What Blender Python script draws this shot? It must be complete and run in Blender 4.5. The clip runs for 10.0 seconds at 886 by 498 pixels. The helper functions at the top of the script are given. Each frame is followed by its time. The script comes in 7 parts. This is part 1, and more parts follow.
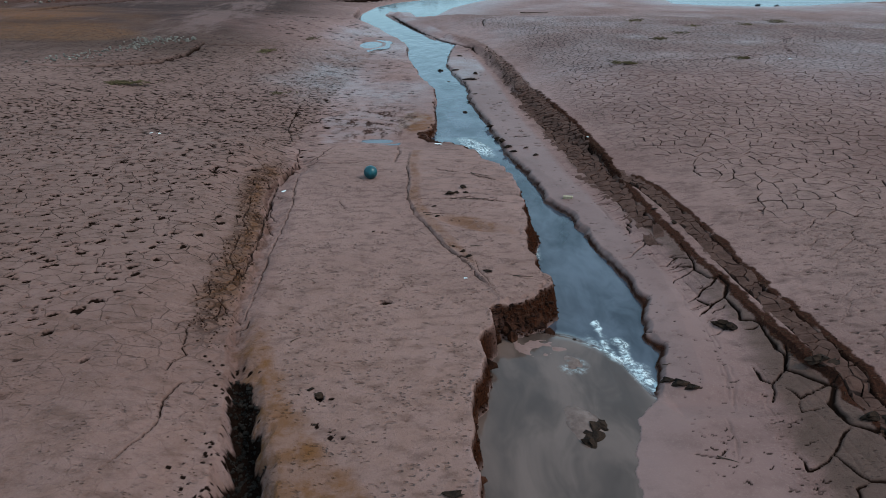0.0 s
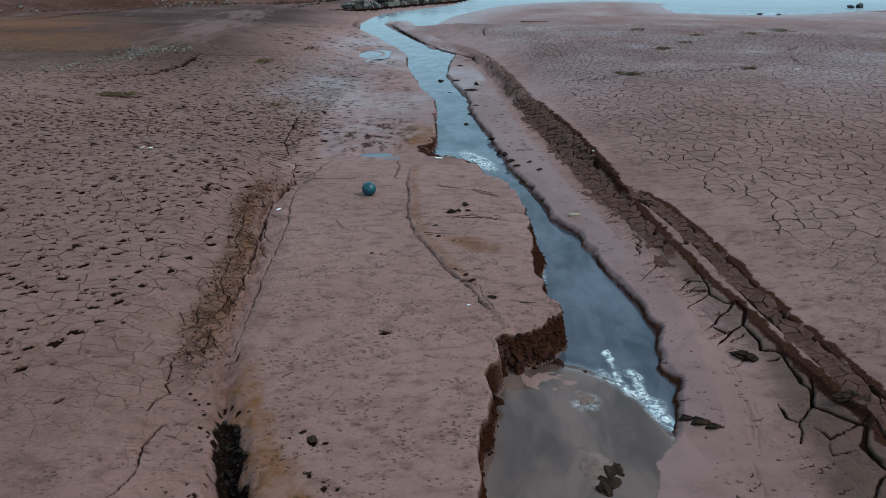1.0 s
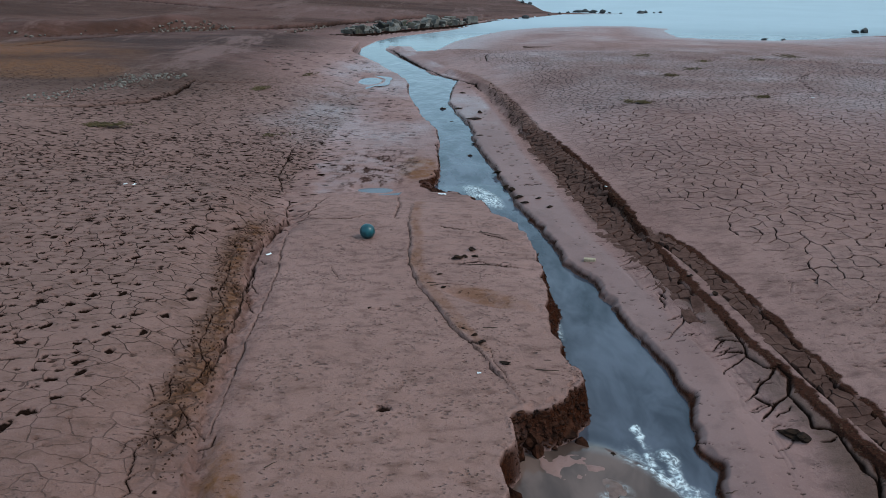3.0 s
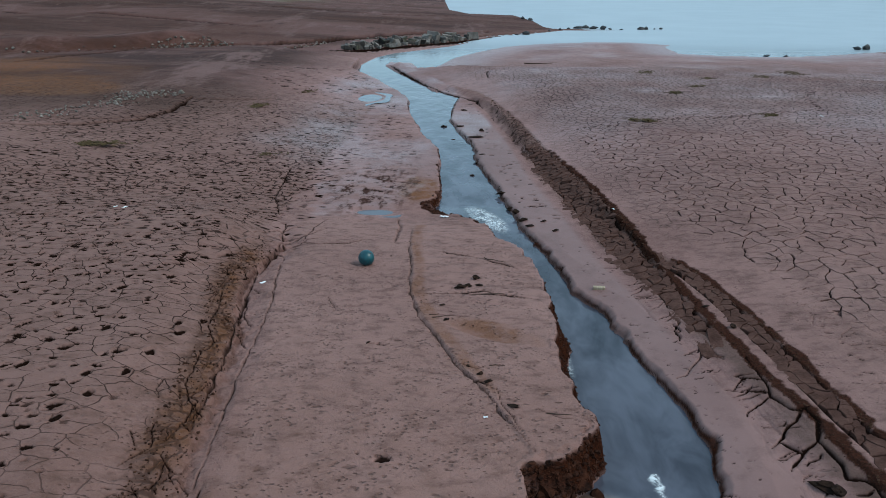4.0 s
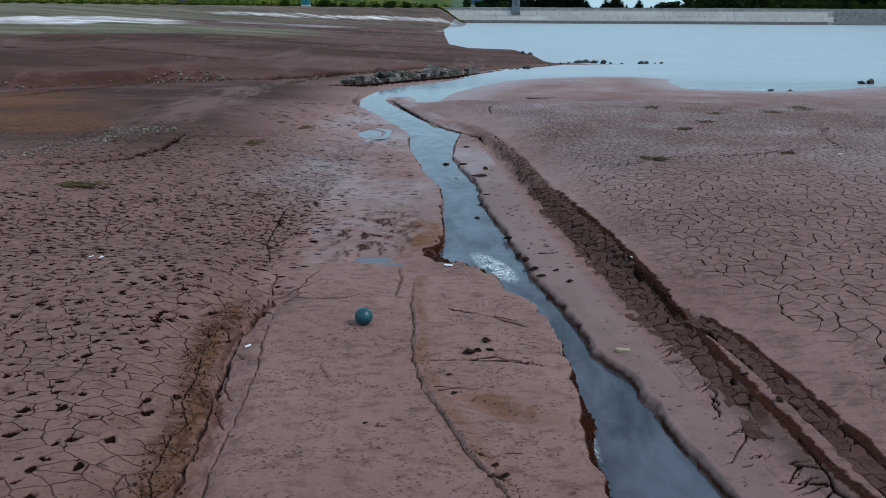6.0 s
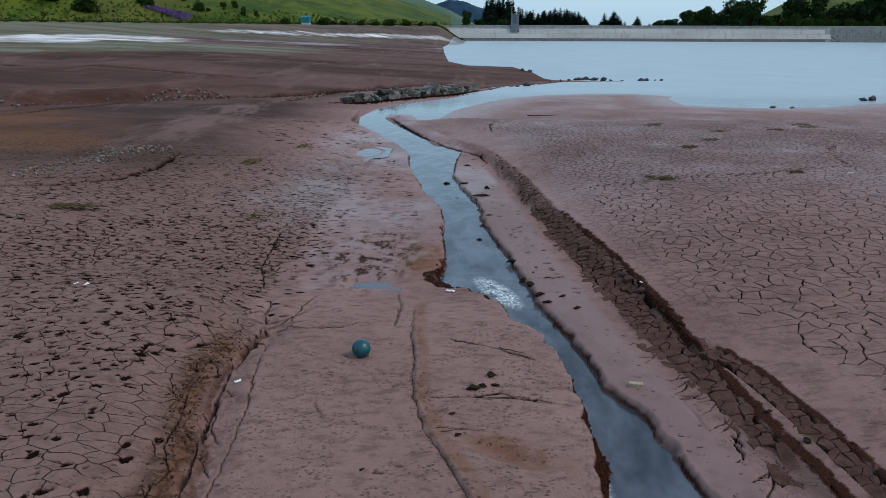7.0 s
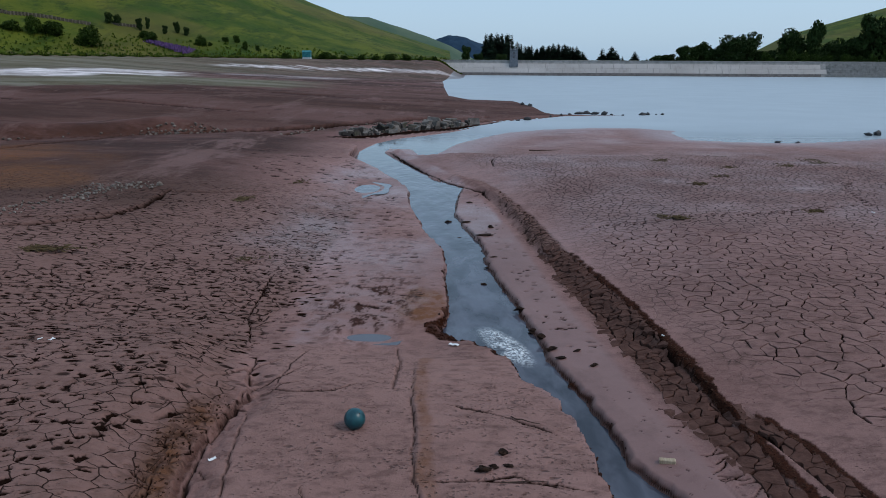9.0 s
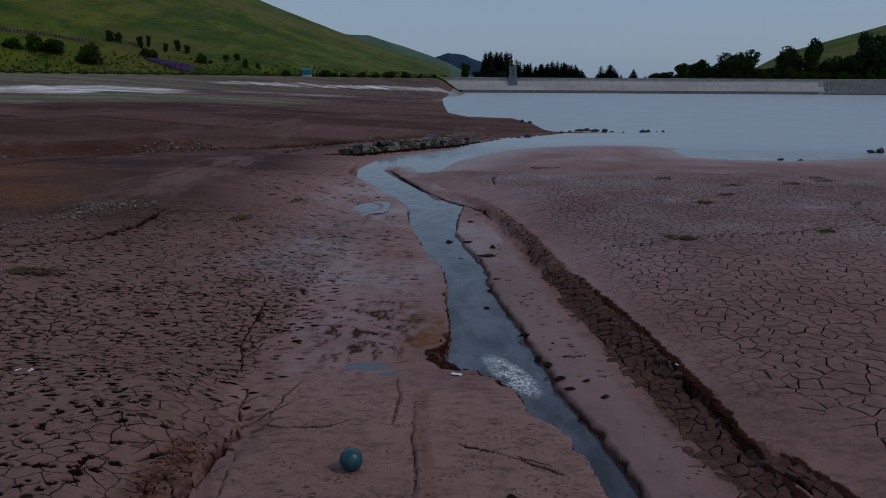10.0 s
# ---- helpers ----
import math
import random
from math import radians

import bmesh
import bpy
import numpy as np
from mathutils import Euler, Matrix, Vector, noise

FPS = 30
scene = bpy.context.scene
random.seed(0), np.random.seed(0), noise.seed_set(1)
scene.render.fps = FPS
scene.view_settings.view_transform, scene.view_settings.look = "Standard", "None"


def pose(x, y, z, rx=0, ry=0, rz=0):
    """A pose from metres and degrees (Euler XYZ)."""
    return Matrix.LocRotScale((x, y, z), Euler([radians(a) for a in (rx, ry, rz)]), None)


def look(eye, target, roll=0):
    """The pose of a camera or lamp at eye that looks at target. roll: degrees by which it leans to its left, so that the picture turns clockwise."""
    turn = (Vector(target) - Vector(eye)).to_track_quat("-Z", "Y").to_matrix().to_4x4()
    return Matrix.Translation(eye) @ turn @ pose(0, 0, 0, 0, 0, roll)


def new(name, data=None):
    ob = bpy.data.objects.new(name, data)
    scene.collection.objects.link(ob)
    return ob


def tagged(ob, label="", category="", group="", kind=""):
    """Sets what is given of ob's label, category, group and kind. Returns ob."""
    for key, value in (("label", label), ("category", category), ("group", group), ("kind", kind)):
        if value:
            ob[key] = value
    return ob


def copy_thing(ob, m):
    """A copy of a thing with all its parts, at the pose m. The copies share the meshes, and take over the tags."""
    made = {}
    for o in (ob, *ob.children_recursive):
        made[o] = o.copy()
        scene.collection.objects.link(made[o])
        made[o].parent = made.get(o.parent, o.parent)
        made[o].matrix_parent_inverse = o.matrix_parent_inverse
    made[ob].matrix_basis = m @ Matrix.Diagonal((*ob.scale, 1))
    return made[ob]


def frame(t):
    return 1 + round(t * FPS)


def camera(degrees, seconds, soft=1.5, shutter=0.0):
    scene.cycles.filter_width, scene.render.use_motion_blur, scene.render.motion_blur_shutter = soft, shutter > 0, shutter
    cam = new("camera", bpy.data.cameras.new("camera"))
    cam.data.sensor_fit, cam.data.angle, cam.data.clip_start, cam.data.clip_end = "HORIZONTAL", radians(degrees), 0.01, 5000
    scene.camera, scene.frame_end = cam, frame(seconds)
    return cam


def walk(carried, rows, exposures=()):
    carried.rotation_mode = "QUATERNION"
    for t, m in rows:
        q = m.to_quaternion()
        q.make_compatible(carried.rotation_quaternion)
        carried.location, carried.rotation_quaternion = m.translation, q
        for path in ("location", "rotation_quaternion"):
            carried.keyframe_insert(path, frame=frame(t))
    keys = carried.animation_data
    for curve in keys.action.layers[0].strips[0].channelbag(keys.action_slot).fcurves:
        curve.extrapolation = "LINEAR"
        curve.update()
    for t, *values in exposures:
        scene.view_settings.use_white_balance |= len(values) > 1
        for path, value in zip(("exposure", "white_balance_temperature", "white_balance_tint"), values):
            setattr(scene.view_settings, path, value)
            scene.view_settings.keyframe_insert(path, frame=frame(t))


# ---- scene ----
cam = camera(64.8, 10.0, soft=0.85)
PATH = [
    (0, (0.169, -0.154, 3.199), (0.094, 1.659, 2.359), 0.2),
    (0.5, (0.152, 0.058, 3.198), (0.077, 1.875, 2.365), 0.2),
    (1, (0.126, 0.264, 3.192), (0.052, 2.086, 2.371), 0.2),
    (1.5, (0.097, 0.471, 3.191), (0.024, 2.299, 2.382), 0.2),
    (2, (0.07, 0.672, 3.196), (-0.003, 2.504, 2.397), 0.3),
    (2.5, (0.053, 0.875, 3.189), (-0.022, 2.714, 2.406), 0.2),
    (4, (-0.017, 1.501, 3.19), (-0.092, 3.363, 2.462), 0.3),
    (4.5, (-0.047, 1.721, 3.18), (-0.122, 3.591, 2.473), 0.3),
    (5, (-0.068, 1.937, 3.172), (-0.144, 3.814, 2.487), 0.2),
    (5.5, (-0.096, 2.151, 3.169), (-0.171, 4.036, 2.504), 0.3),
    (7, (-0.165, 2.783, 3.15), (-0.24, 4.69, 2.55), 0.2),
    (7.5, (-0.181, 2.999, 3.138), (-0.257, 4.912, 2.56), 0.3),
    (8, (-0.196, 3.198, 3.129), (-0.272, 5.117, 2.573), 0.3),
    (8.5, (-0.224, 3.404, 3.131), (-0.298, 5.33, 2.597), 0.3),
    (9, (-0.249, 3.615, 3.124), (-0.323, 5.548, 2.612), 0.3),
    (9.5, (-0.271, 3.822, 3.12), (-0.346, 5.76, 2.632), 0.3),
    (10, (-0.298, 4.043, 3.11), (-0.371, 5.987, 2.644), 0.3),
]
walk(cam, [(t, look(eye, target, roll)) for t, eye, target, roll in PATH],
     [(0, 0.32, 6300, -1), (2.5, 0.34, 6350, 2), (5, 0.28, 6400, 5), (7.5, 0.10, 6400, 10), (9.0, -0.08, 6450, 15), (9.5, -0.18, 6450, 17), (9.8, -0.34, 6450, 19), (10, -1.0, 6450, 20)])

# ---- light ----
world = bpy.data.worlds.new("overcast_sky")
scene.world = world
world.use_nodes = True
wn, wl = world.node_tree.nodes, world.node_tree.links
wn.clear()
sky = wn.new("ShaderNodeTexSky")
sky.sky_type, sky.sun_disc = "NISHITA", False
sky.sun_elevation, sky.sun_rotation = radians(48), radians(107)
sky.air_density, sky.dust_density, sky.ozone_density = 1.0, 2.0, 1.5
sky_bg = wn.new("ShaderNodeBackground")
sky_bg.inputs["Strength"].default_value = 0.045
cloud_bg = wn.new("ShaderNodeBackground")
cloud_bg.inputs["Color"].default_value = (0.378, 0.575, 0.745, 1)
cloud_bg.inputs["Strength"].default_value = 0.84
sky_add = wn.new("ShaderNodeAddShader")
sky_out = wn.new("ShaderNodeOutputWorld")
wl.new(sky.outputs[0], sky_bg.inputs["Color"])
wl.new(sky_bg.outputs[0], sky_add.inputs[0])
wl.new(cloud_bg.outputs[0], sky_add.inputs[1])
wl.new(sky_add.outputs[0], sky_out.inputs["Surface"])

sun_data = bpy.data.lights.new("sun", "SUN")
sun_data.energy, sun_data.angle, sun_data.color = 1.1, radians(14), (1.0, 0.95, 0.9)
sun_ob = new("sun", sun_data)
sun_ob.matrix_world = look((60, -18, 70), (0, 0, 0))


# ---- materials ----
class Nodes:
    """Short hand for node trees."""

    def __init__(self, name):
        self.mat = bpy.data.materials.new(name)
        self.mat.use_nodes = True
        self.t = self.mat.node_tree
        self.bsdf = self.t.nodes["Principled BSDF"]
        self.out = self.t.nodes["Material Output"]
        self.geo = self.t.nodes.new("ShaderNodeNewGeometry").outputs["Position"]

    def put(self, sock, value):
        if isinstance(value, bpy.types.NodeSocket):
            self.t.links.new(value, sock)
        else:
            sock.default_value = value

    def noise(self, scale, detail=4.0, rough=0.55, vec=None, distort=0.0):
        n = self.t.nodes.new("ShaderNodeTexNoise")
        self.put(n.inputs["Vector"], vec or self.geo)
        n.inputs["Scale"].default_value, n.inputs["Detail"].default_value = scale, detail
        n.inputs["Roughness"].default_value, n.inputs["Distortion"].default_value = rough, distort
        return n.outputs["Fac"]

    def voronoi(self, scale, feature="DISTANCE_TO_EDGE", vec=None, output="Distance", randomness=1.0, flat=False):
        n = self.t.nodes.new("ShaderNodeTexVoronoi")
        n.feature = feature
        if flat:
            n.voronoi_dimensions = "2D"
        self.put(n.inputs["Vector"], vec or self.geo)
        n.inputs["Scale"].default_value = scale
        n.inputs["Randomness"].default_value = randomness
        return n.outputs[output]

    def scaled(self, x, y, z, vec=None, turn=0.0):
        n = self.t.nodes.new("ShaderNodeMapping")
        self.put(n.inputs["Vector"], vec or self.geo)
        n.inputs["Scale"].default_value, n.inputs["Rotation"].default_value = (x, y, z), (0, 0, turn)
        return n.outputs[0]

    def warp(self, amount, scale, vec=None):
        n = self.t.nodes.new("ShaderNodeTexNoise")
        self.put(n.inputs["Vector"], vec or self.geo)
        n.inputs["Scale"].default_value = scale
        m = self.t.nodes.new("ShaderNodeVectorMath")
        m.operation = "MULTIPLY_ADD"
        self.put(m.inputs[0], n.outputs["Color"])
        m.inputs[1].default_value = (amount,) * 3
        self.put(m.inputs[2], vec or self.geo)
        return m.outputs[0]

    def ramp(self, fac, lo, hi, a=0.0, b=1.0):
        n = self.t.nodes.new("ShaderNodeMapRange")
        n.interpolation_type = "SMOOTHSTEP"
        self.put(n.inputs["Value"], fac)
        n.inputs["From Min"].default_value, n.inputs["From Max"].default_value = lo, hi
        n.inputs["To Min"].default_value, n.inputs["To Max"].default_value = a, b
        return n.outputs["Result"]

    def math(self, op, a, b=0.0):
        n = self.t.nodes.new("ShaderNodeMath")
        n.operation = op
        self.put(n.inputs[0], a)
        self.put(n.inputs[1], b)
        return n.outputs[0]

    def mix(self, fac, a, b, kind="MIX"):
        n = self.t.nodes.new("ShaderNodeMix")
        n.data_type, n.blend_type = "RGBA", kind
        self.put(n.inputs[0], fac)
        self.put(n.inputs[6], (*a, 1) if isinstance(a, tuple) else a)
        self.put(n.inputs[7], (*b, 1) if isinstance(b, tuple) else b)
        return n.outputs[2]

    def attr(self, name):
        n = self.t.nodes.new("ShaderNodeAttribute")
        n.attribute_name = name
        s = self.t.nodes.new("ShaderNodeSeparateColor")
        self.t.links.new(n.outputs["Color"], s.inputs[0])
        return s.outputs[0], s.outputs[1], s.outputs[2], n.outputs["Alpha"]

    def random(self):
        return self.t.nodes.new("ShaderNodeObjectInfo").outputs["Random"]

    def island(self):
        n = self.t.nodes.new("ShaderNodeNewGeometry")
        return n.outputs["Random Per Island"]

    def bump(self, height, distance, strength=1.0, normal=None):
        n = self.t.nodes.new("ShaderNodeBump")
        self.put(n.inputs["Height"], height)
        n.inputs["Distance"].default_value, n.inputs["Strength"].default_value = distance, strength
        if normal is not None:
            self.put(n.inputs["Normal"], normal)
        return n.outputs[0]

    def done(self, color, rough=0.8, normal=None, metal=0.0, spec=0.5):
        self.put(self.bsdf.inputs["Base Color"], (*color, 1) if isinstance(color, tuple) else color)
        self.put(self.bsdf.inputs["Roughness"], rough)
        self.put(self.bsdf.inputs["Metallic"], metal)
        self.put(self.bsdf.inputs["Specular IOR Level"], spec)
        if normal is not None:
            self.put(self.bsdf.inputs["Normal"], normal)
        return self.mat


def ground_material():
    n = Nodes("reservoir_mud")
    wet, crack, ochre, scarp = n.attr("soil")
    pale, green, red, olive = n.attr("cover")
    hill, trod, pock, smooth = n.attr("land")
    net_right, net_left, net_track, beyond = n.attr("net")
    big, mid, fine = n.noise(0.35, 5), n.noise(3.0, 7, 0.7), n.noise(45.0, 6, 0.75)
    col = n.mix(n.ramp(big, 0.3, 0.7), (0.205, 0.113, 0.094), (0.292, 0.172, 0.145))
    col = n.mix(n.ramp(mid, 0.44, 0.72, 0, 0.55), col, (0.110, 0.060, 0.048))
    col = n.mix(n.ramp(fine, 0.48, 0.72, 0, 0.5), col, (0.30, 0.195, 0.160))
    # small pitted marks
    pits = n.voronoi(16.0, "F1", n.warp(0.06, 9.0, n.scaled(1, 1.6, 1)))
    pit = n.math("MULTIPLY", n.ramp(pits, 0.12, 0.34, 1, 0), n.ramp(n.noise(2.2, 3), 0.42, 0.6))
    pit = n.math("MULTIPLY", pit, pock)
    col = n.mix(n.math("MULTIPLY", pit, 0.6), col, (0.085, 0.048, 0.038))
    col = n.mix(n.math("MULTIPLY", pock, 0.42), col, (0.310, 0.189, 0.154))
    crumbs = n.math("MULTIPLY", n.ramp(n.voronoi(24.0, "F1", n.warp(0.04, 14.0, n.scaled(0.7, 1.5, 1))), 0.10, 0.24, 1, 0), n.ramp(n.noise(3.3, 4), 0.46, 0.60))
    clots = n.math("MULTIPLY", n.ramp(n.voronoi(7.5, "F1", n.warp(0.12, 7.0, n.scaled(0.6, 1.5, 1))), 0.08, 0.20, 1, 0), n.ramp(n.noise(0.9, 4), 0.48, 0.62))
    specks = n.math("MULTIPLY", n.math("MAXIMUM", crumbs, clots), n.math("SUBTRACT", 1.0, n.math("MULTIPLY", smooth, 0.92)))
    col = n.mix(n.math("MULTIPLY", specks, 0.6), col, (0.060, 0.032, 0.024))
    blot = n.ramp(n.noise(7.0, 5, 0.62, n.warp(0.10, 5.0, n.scaled(0.7, 1.3, 1, turn=-0.35))), 0.46, 0.72)
    col = n.mix(n.math("MULTIPLY", blot, n.math("SUBTRACT", 0.62, n.math("MULTIPLY", smooth, 0.58))), col, (0.098, 0.054, 0.043))
    # soils of several colours
    spot = n.ramp(n.noise(5.0, 5, 0.7), 0.35, 0.65)
    col = n.mix(n.math("MULTIPLY", olive, n.ramp(mid, 0.3, 0.7, 0.8, 1)), col, (0.074, 0.045, 0.032))
    # wet mud goes paler: silt, with the sky's sheen painted into its colour
    col = n.mix(n.math("MULTIPLY", wet, n.ramp(mid, 0.3, 0.75, 0.7, 0.3)), col, n.mix(smooth, (0.395, 0.270, 0.260), (0.156, 0.099, 0.094)))
    col = n.mix(n.math("MULTIPLY", net_right, 0.15), col, (0.215, 0.148, 0.130))
    band = n.noise(0.13, 8, 0.72, n.warp(6.0, 0.05, n.scaled(0.30, 0.9, 1)))
    redsoil = n.mix(n.ramp(band, 0.42, 0.56), (0.034, 0.015, 0.010), (0.126, 0.066, 0.054))
    grit = n.ramp(n.voronoi(1.3, "F1", n.warp(0.5, 1.2, n.scaled(0.7, 0.16, 1))), 0.12, 0.36, 1, 0)
    redsoil = n.mix(n.math("MULTIPLY", grit, n.ramp(n.noise(0.25, 4), 0.45, 0.6, 0, 0.8)), redsoil, (0.022, 0.009, 0.006))
    redsoil = n.mix(n.ramp(n.noise(0.8, 7, 0.75, n.scaled(0.6, 0.16, 1)), 0.52, 0.62, 0, 0.75), redsoil, (0.170, 0.105, 0.090))
    col = n.mix(n.math("MULTIPLY", beyond, 0.9), col, redsoil)
    col = n.mix(n.math("MULTIPLY", ochre, n.ramp(spot, 0, 1, 0.45, 1)), col, (0.165, 0.068, 0.025))
    col = n.mix(n.math("MULTIPLY", red, n.ramp(spot, 0, 1, 0.5, 0.95)), col, (0.065, 0.025, 0.013))
    col = n.mix(n.math("MULTIPLY", net_left, 0.42), col, (0.140, 0.082, 0.058))
    # fine nets of drying cracks
    dash = n.math("MULTIPLY", n.ramp(n.voronoi(5.2, "F1", n.warp(0.08, 5.0, n.scaled(0.62, 1.25, 1, turn=-0.5)), randomness=0.8), 0.16, 0.30, 1, 0), n.ramp(n.noise(0.8, 3), 0.36, 0.5, 0.35, 1))
    dash = n.math("MULTIPLY", dash, trod)
    w = n.warp(0.10, 6.0)
    sep = n.t.nodes.new("ShaderNodeSeparateXYZ")
    n.put(sep.inputs[0], n.geo)
    nr = n.math("MULTIPLY", n.ramp(n.math("DIVIDE", n.voronoi(5.4, vec=w, flat=True), n.ramp(sep.outputs[1], 16, 26, 1, 1.7)), 0.022, 0.075, 0.85, 0), n.ramp(n.noise(1.5, 3), 0.28, 0.42))
    nl = n.math("MULTIPLY", n.ramp(n.math("DIVIDE", n.voronoi(5.0, vec=n.scaled(0.8, 1.35, 1, w), flat=True), n.ramp(sep.outputs[1], 7, 15, 1, 2.6)), 0.007, 0.030, 0.9, 0), n.ramp(n.noise(1.8, 3), 0.36, 0.48))
    nt = n.ramp(n.voronoi(6.5, vec=n.warp(0.16, 5.0)), 0.03, 0.14, 0.9, 0)
    lines = n.math("MAXIMUM", n.math("MULTIPLY", nr, net_right), n.math("MULTIPLY", nl, net_left))
    rough_track = n.math("MULTIPLY", nt, n.math("MULTIPLY", net_track, n.ramp(n.noise(2.5, 4), 0.3, 0.6, 0.3, 1)))
    lines = n.math("MAXIMUM", n.math("MAXIMUM", lines, rough_track), dash)
    col = n.mix(n.math("MULTIPLY", net_track, 0.55), col, (0.082, 0.041, 0.026))
    # scarps near black: dark red soil, plus shade painted on bank and rut faces
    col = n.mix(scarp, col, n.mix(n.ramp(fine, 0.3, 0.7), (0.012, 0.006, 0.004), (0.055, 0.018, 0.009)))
    # cracks near black: damp mud with the gap's shade painted in
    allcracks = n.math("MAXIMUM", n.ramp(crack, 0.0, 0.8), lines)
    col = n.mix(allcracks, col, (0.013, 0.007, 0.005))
    streak = n.noise(0.10, 6, 0.7, n.scaled(0.4, 2.0, 1))
    col = n.mix(n.math("MULTIPLY", green, n.ramp(streak, 0.3, 0.6, 0.6, 1)), col, n.mix(n.ramp(streak, 0.4, 0.6), (0.105, 0.105, 0.055), (0.180, 0.170, 0.120)))
    col = n.mix(n.math("MULTIPLY", pale, n.ramp(streak, 0.36, 0.50)), col, n.mix(n.ramp(n.noise(0.3, 6, 0.7, n.scaled(0.35, 1.6, 1)), 0.35, 0.6), (0.30, 0.27, 0.245), (0.78, 0.75, 0.71)))
    col = n.mix(1.0, col, (1.01, 0.955, 0.99), "MULTIPLY")
    # grass of the hillside
    gn = n.noise(0.05, 6, 0.65)
    grass = n.mix(n.ramp(gn, 0.35, 0.65), (0.028, 0.060, 0.004), (0.098, 0.110, 0.011))
    grass = n.mix(n.ramp(n.noise(0.22, 7, 0.78, n.scaled(1, 0.4, 1.6)), 0.5, 0.64, 0, 0.8), grass, (0.014, 0.034, 0.004))
    grass = n.mix(n.ramp(n.noise(0.06, 6, 0.7, n.scaled(2.2, 0.35, 0.35, turn=0.5)), 0.54, 0.62, 0, 0.6), grass, (0.022, 0.046, 0.005))
    grass = n.mix(n.ramp(n.noise(0.018, 3), 0.5, 0.65, 0, 0.55), grass, (0.120, 0.095, 0.026))
    col = n.mix(hill, col, grass)
    damp = n.math("SUBTRACT", wet, n.math("MULTIPLY", fine, 0.25))
    rough = n.math("MAXIMUM", n.ramp(damp, 0.0, 0.7, 0.9, 0.34), n.math("MULTIPLY", n.math("MAXIMUM", scarp, allcracks), 0.9))
    h = n.math("ADD", n.math("MULTIPLY", mid, 0.5), n.math("MULTIPLY", fine, 0.22))
    h = n.math("SUBTRACT", h, n.math("MULTIPLY", n.math("MAXIMUM", pit, specks), 0.45))
    dull = n.math("SUBTRACT", 1.0, n.math("MULTIPLY", smooth, 0.88))
    h = n.math("SUBTRACT", n.math("MULTIPLY", h, dull), n.math("MULTIPLY", lines, 0.5))
    nrm = n.bump(h, 0.06, 0.9)
    return n.done(col, rough, nrm, spec=n.math("MULTIPLY", n.ramp(damp, 0.05, 0.7, 0.12, 0.5), n.math("SUBTRACT", 1.0, n.math("MAXIMUM", scarp, allcracks))))


def water_material(name, murky, clear, ripple, foam=False, far=False):
    n = Nodes(name)
    sw = n.noise(1.5, 4, 0.55, n.warp(0.9, 1.3, n.scaled(1.4, 0.6, 1, turn=0.12))) if foam else n.noise(0.2, 4)
    col = n.mix(n.ramp(sw, 0.3, 0.7), murky, clear)
    nrm = n.bump(n.noise(ripple, 3, 0.5, n.warp(0.5, 1.6, n.scaled(0.9, 0.45, 1, turn=0.12))) if foam else n.noise(ripple, 3, 0.55, n.scaled(1, 0.6, 1)), 0.05, 0.32 if foam else 0.25)
    rough = 0.06 if foam else 0.1
    if foam:
        f, sand, _, _ = n.attr("froth")
        col = n.mix(sand, col, n.mix(n.ramp(sw, 0.35, 0.65), (0.070, 0.044, 0.036), (0.150, 0.096, 0.080)))
        strand = n.ramp(n.noise(26.0, 5, 0.7, n.warp(0.12, 6.0)), 0.42, 0.60)
        f = n.math("MULTIPLY", f, n.math("ADD", n.math("MULTIPLY", strand, 0.85), 0.15))
        col = n.mix(f, col, (0.72, 0.75, 0.76))
        rough = n.ramp(f, 0, 1, 0.07, 0.6)
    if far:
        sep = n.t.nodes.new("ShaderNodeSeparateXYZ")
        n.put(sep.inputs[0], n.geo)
        # stream colour blends into the lake's painted sky brightness with y
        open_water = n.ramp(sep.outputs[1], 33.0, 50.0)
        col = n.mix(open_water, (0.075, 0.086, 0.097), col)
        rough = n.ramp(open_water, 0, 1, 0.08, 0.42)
    n.bsdf.inputs["IOR"].default_value = 1.33
    return n.done(col, rough, nrm)


def stone_material(name, a, b, scale=6.0, rough=0.85, lichen=None):
    n = Nodes(name)
    col = n.mix(n.random(), a, b)
    col = n.mix(n.ramp(n.noise(scale, 6, 0.65), 0.35, 0.7, 0, 0.6), col, tuple(v * 0.45 for v in a))
    if lichen:
        col = n.mix(n.ramp(n.noise(scale * 0.6, 4), 0.56, 0.66), col, lichen)
    return n.done(col, rough, n.bump(n.noise(scale * 3, 6, 0.7), 0.04, 0.7), spec=0.25)


def plain_material(name, a, b, scale, rough=0.7, depth=0.01, vec=(1, 1, 1)):
    n = Nodes(name)
    v = n.scaled(*vec)
    col = n.mix(n.ramp(n.noise(scale, 5, 0.65, v), 0.32, 0.68), a, b)
    return n.done(col, rough, n.bump(n.noise(scale * 4, 4, 0.6, v), depth, 0.6), spec=0.08)


def leaf_material(name, a, b):
    n = Nodes(name)
    col = n.mix(n.island(), a, b)
    col = n.mix(n.math("MULTIPLY", n.random(), 0.4), col, tuple(v * 0.6 for v in a))
    return n.done(col, 0.8, spec=0.1)


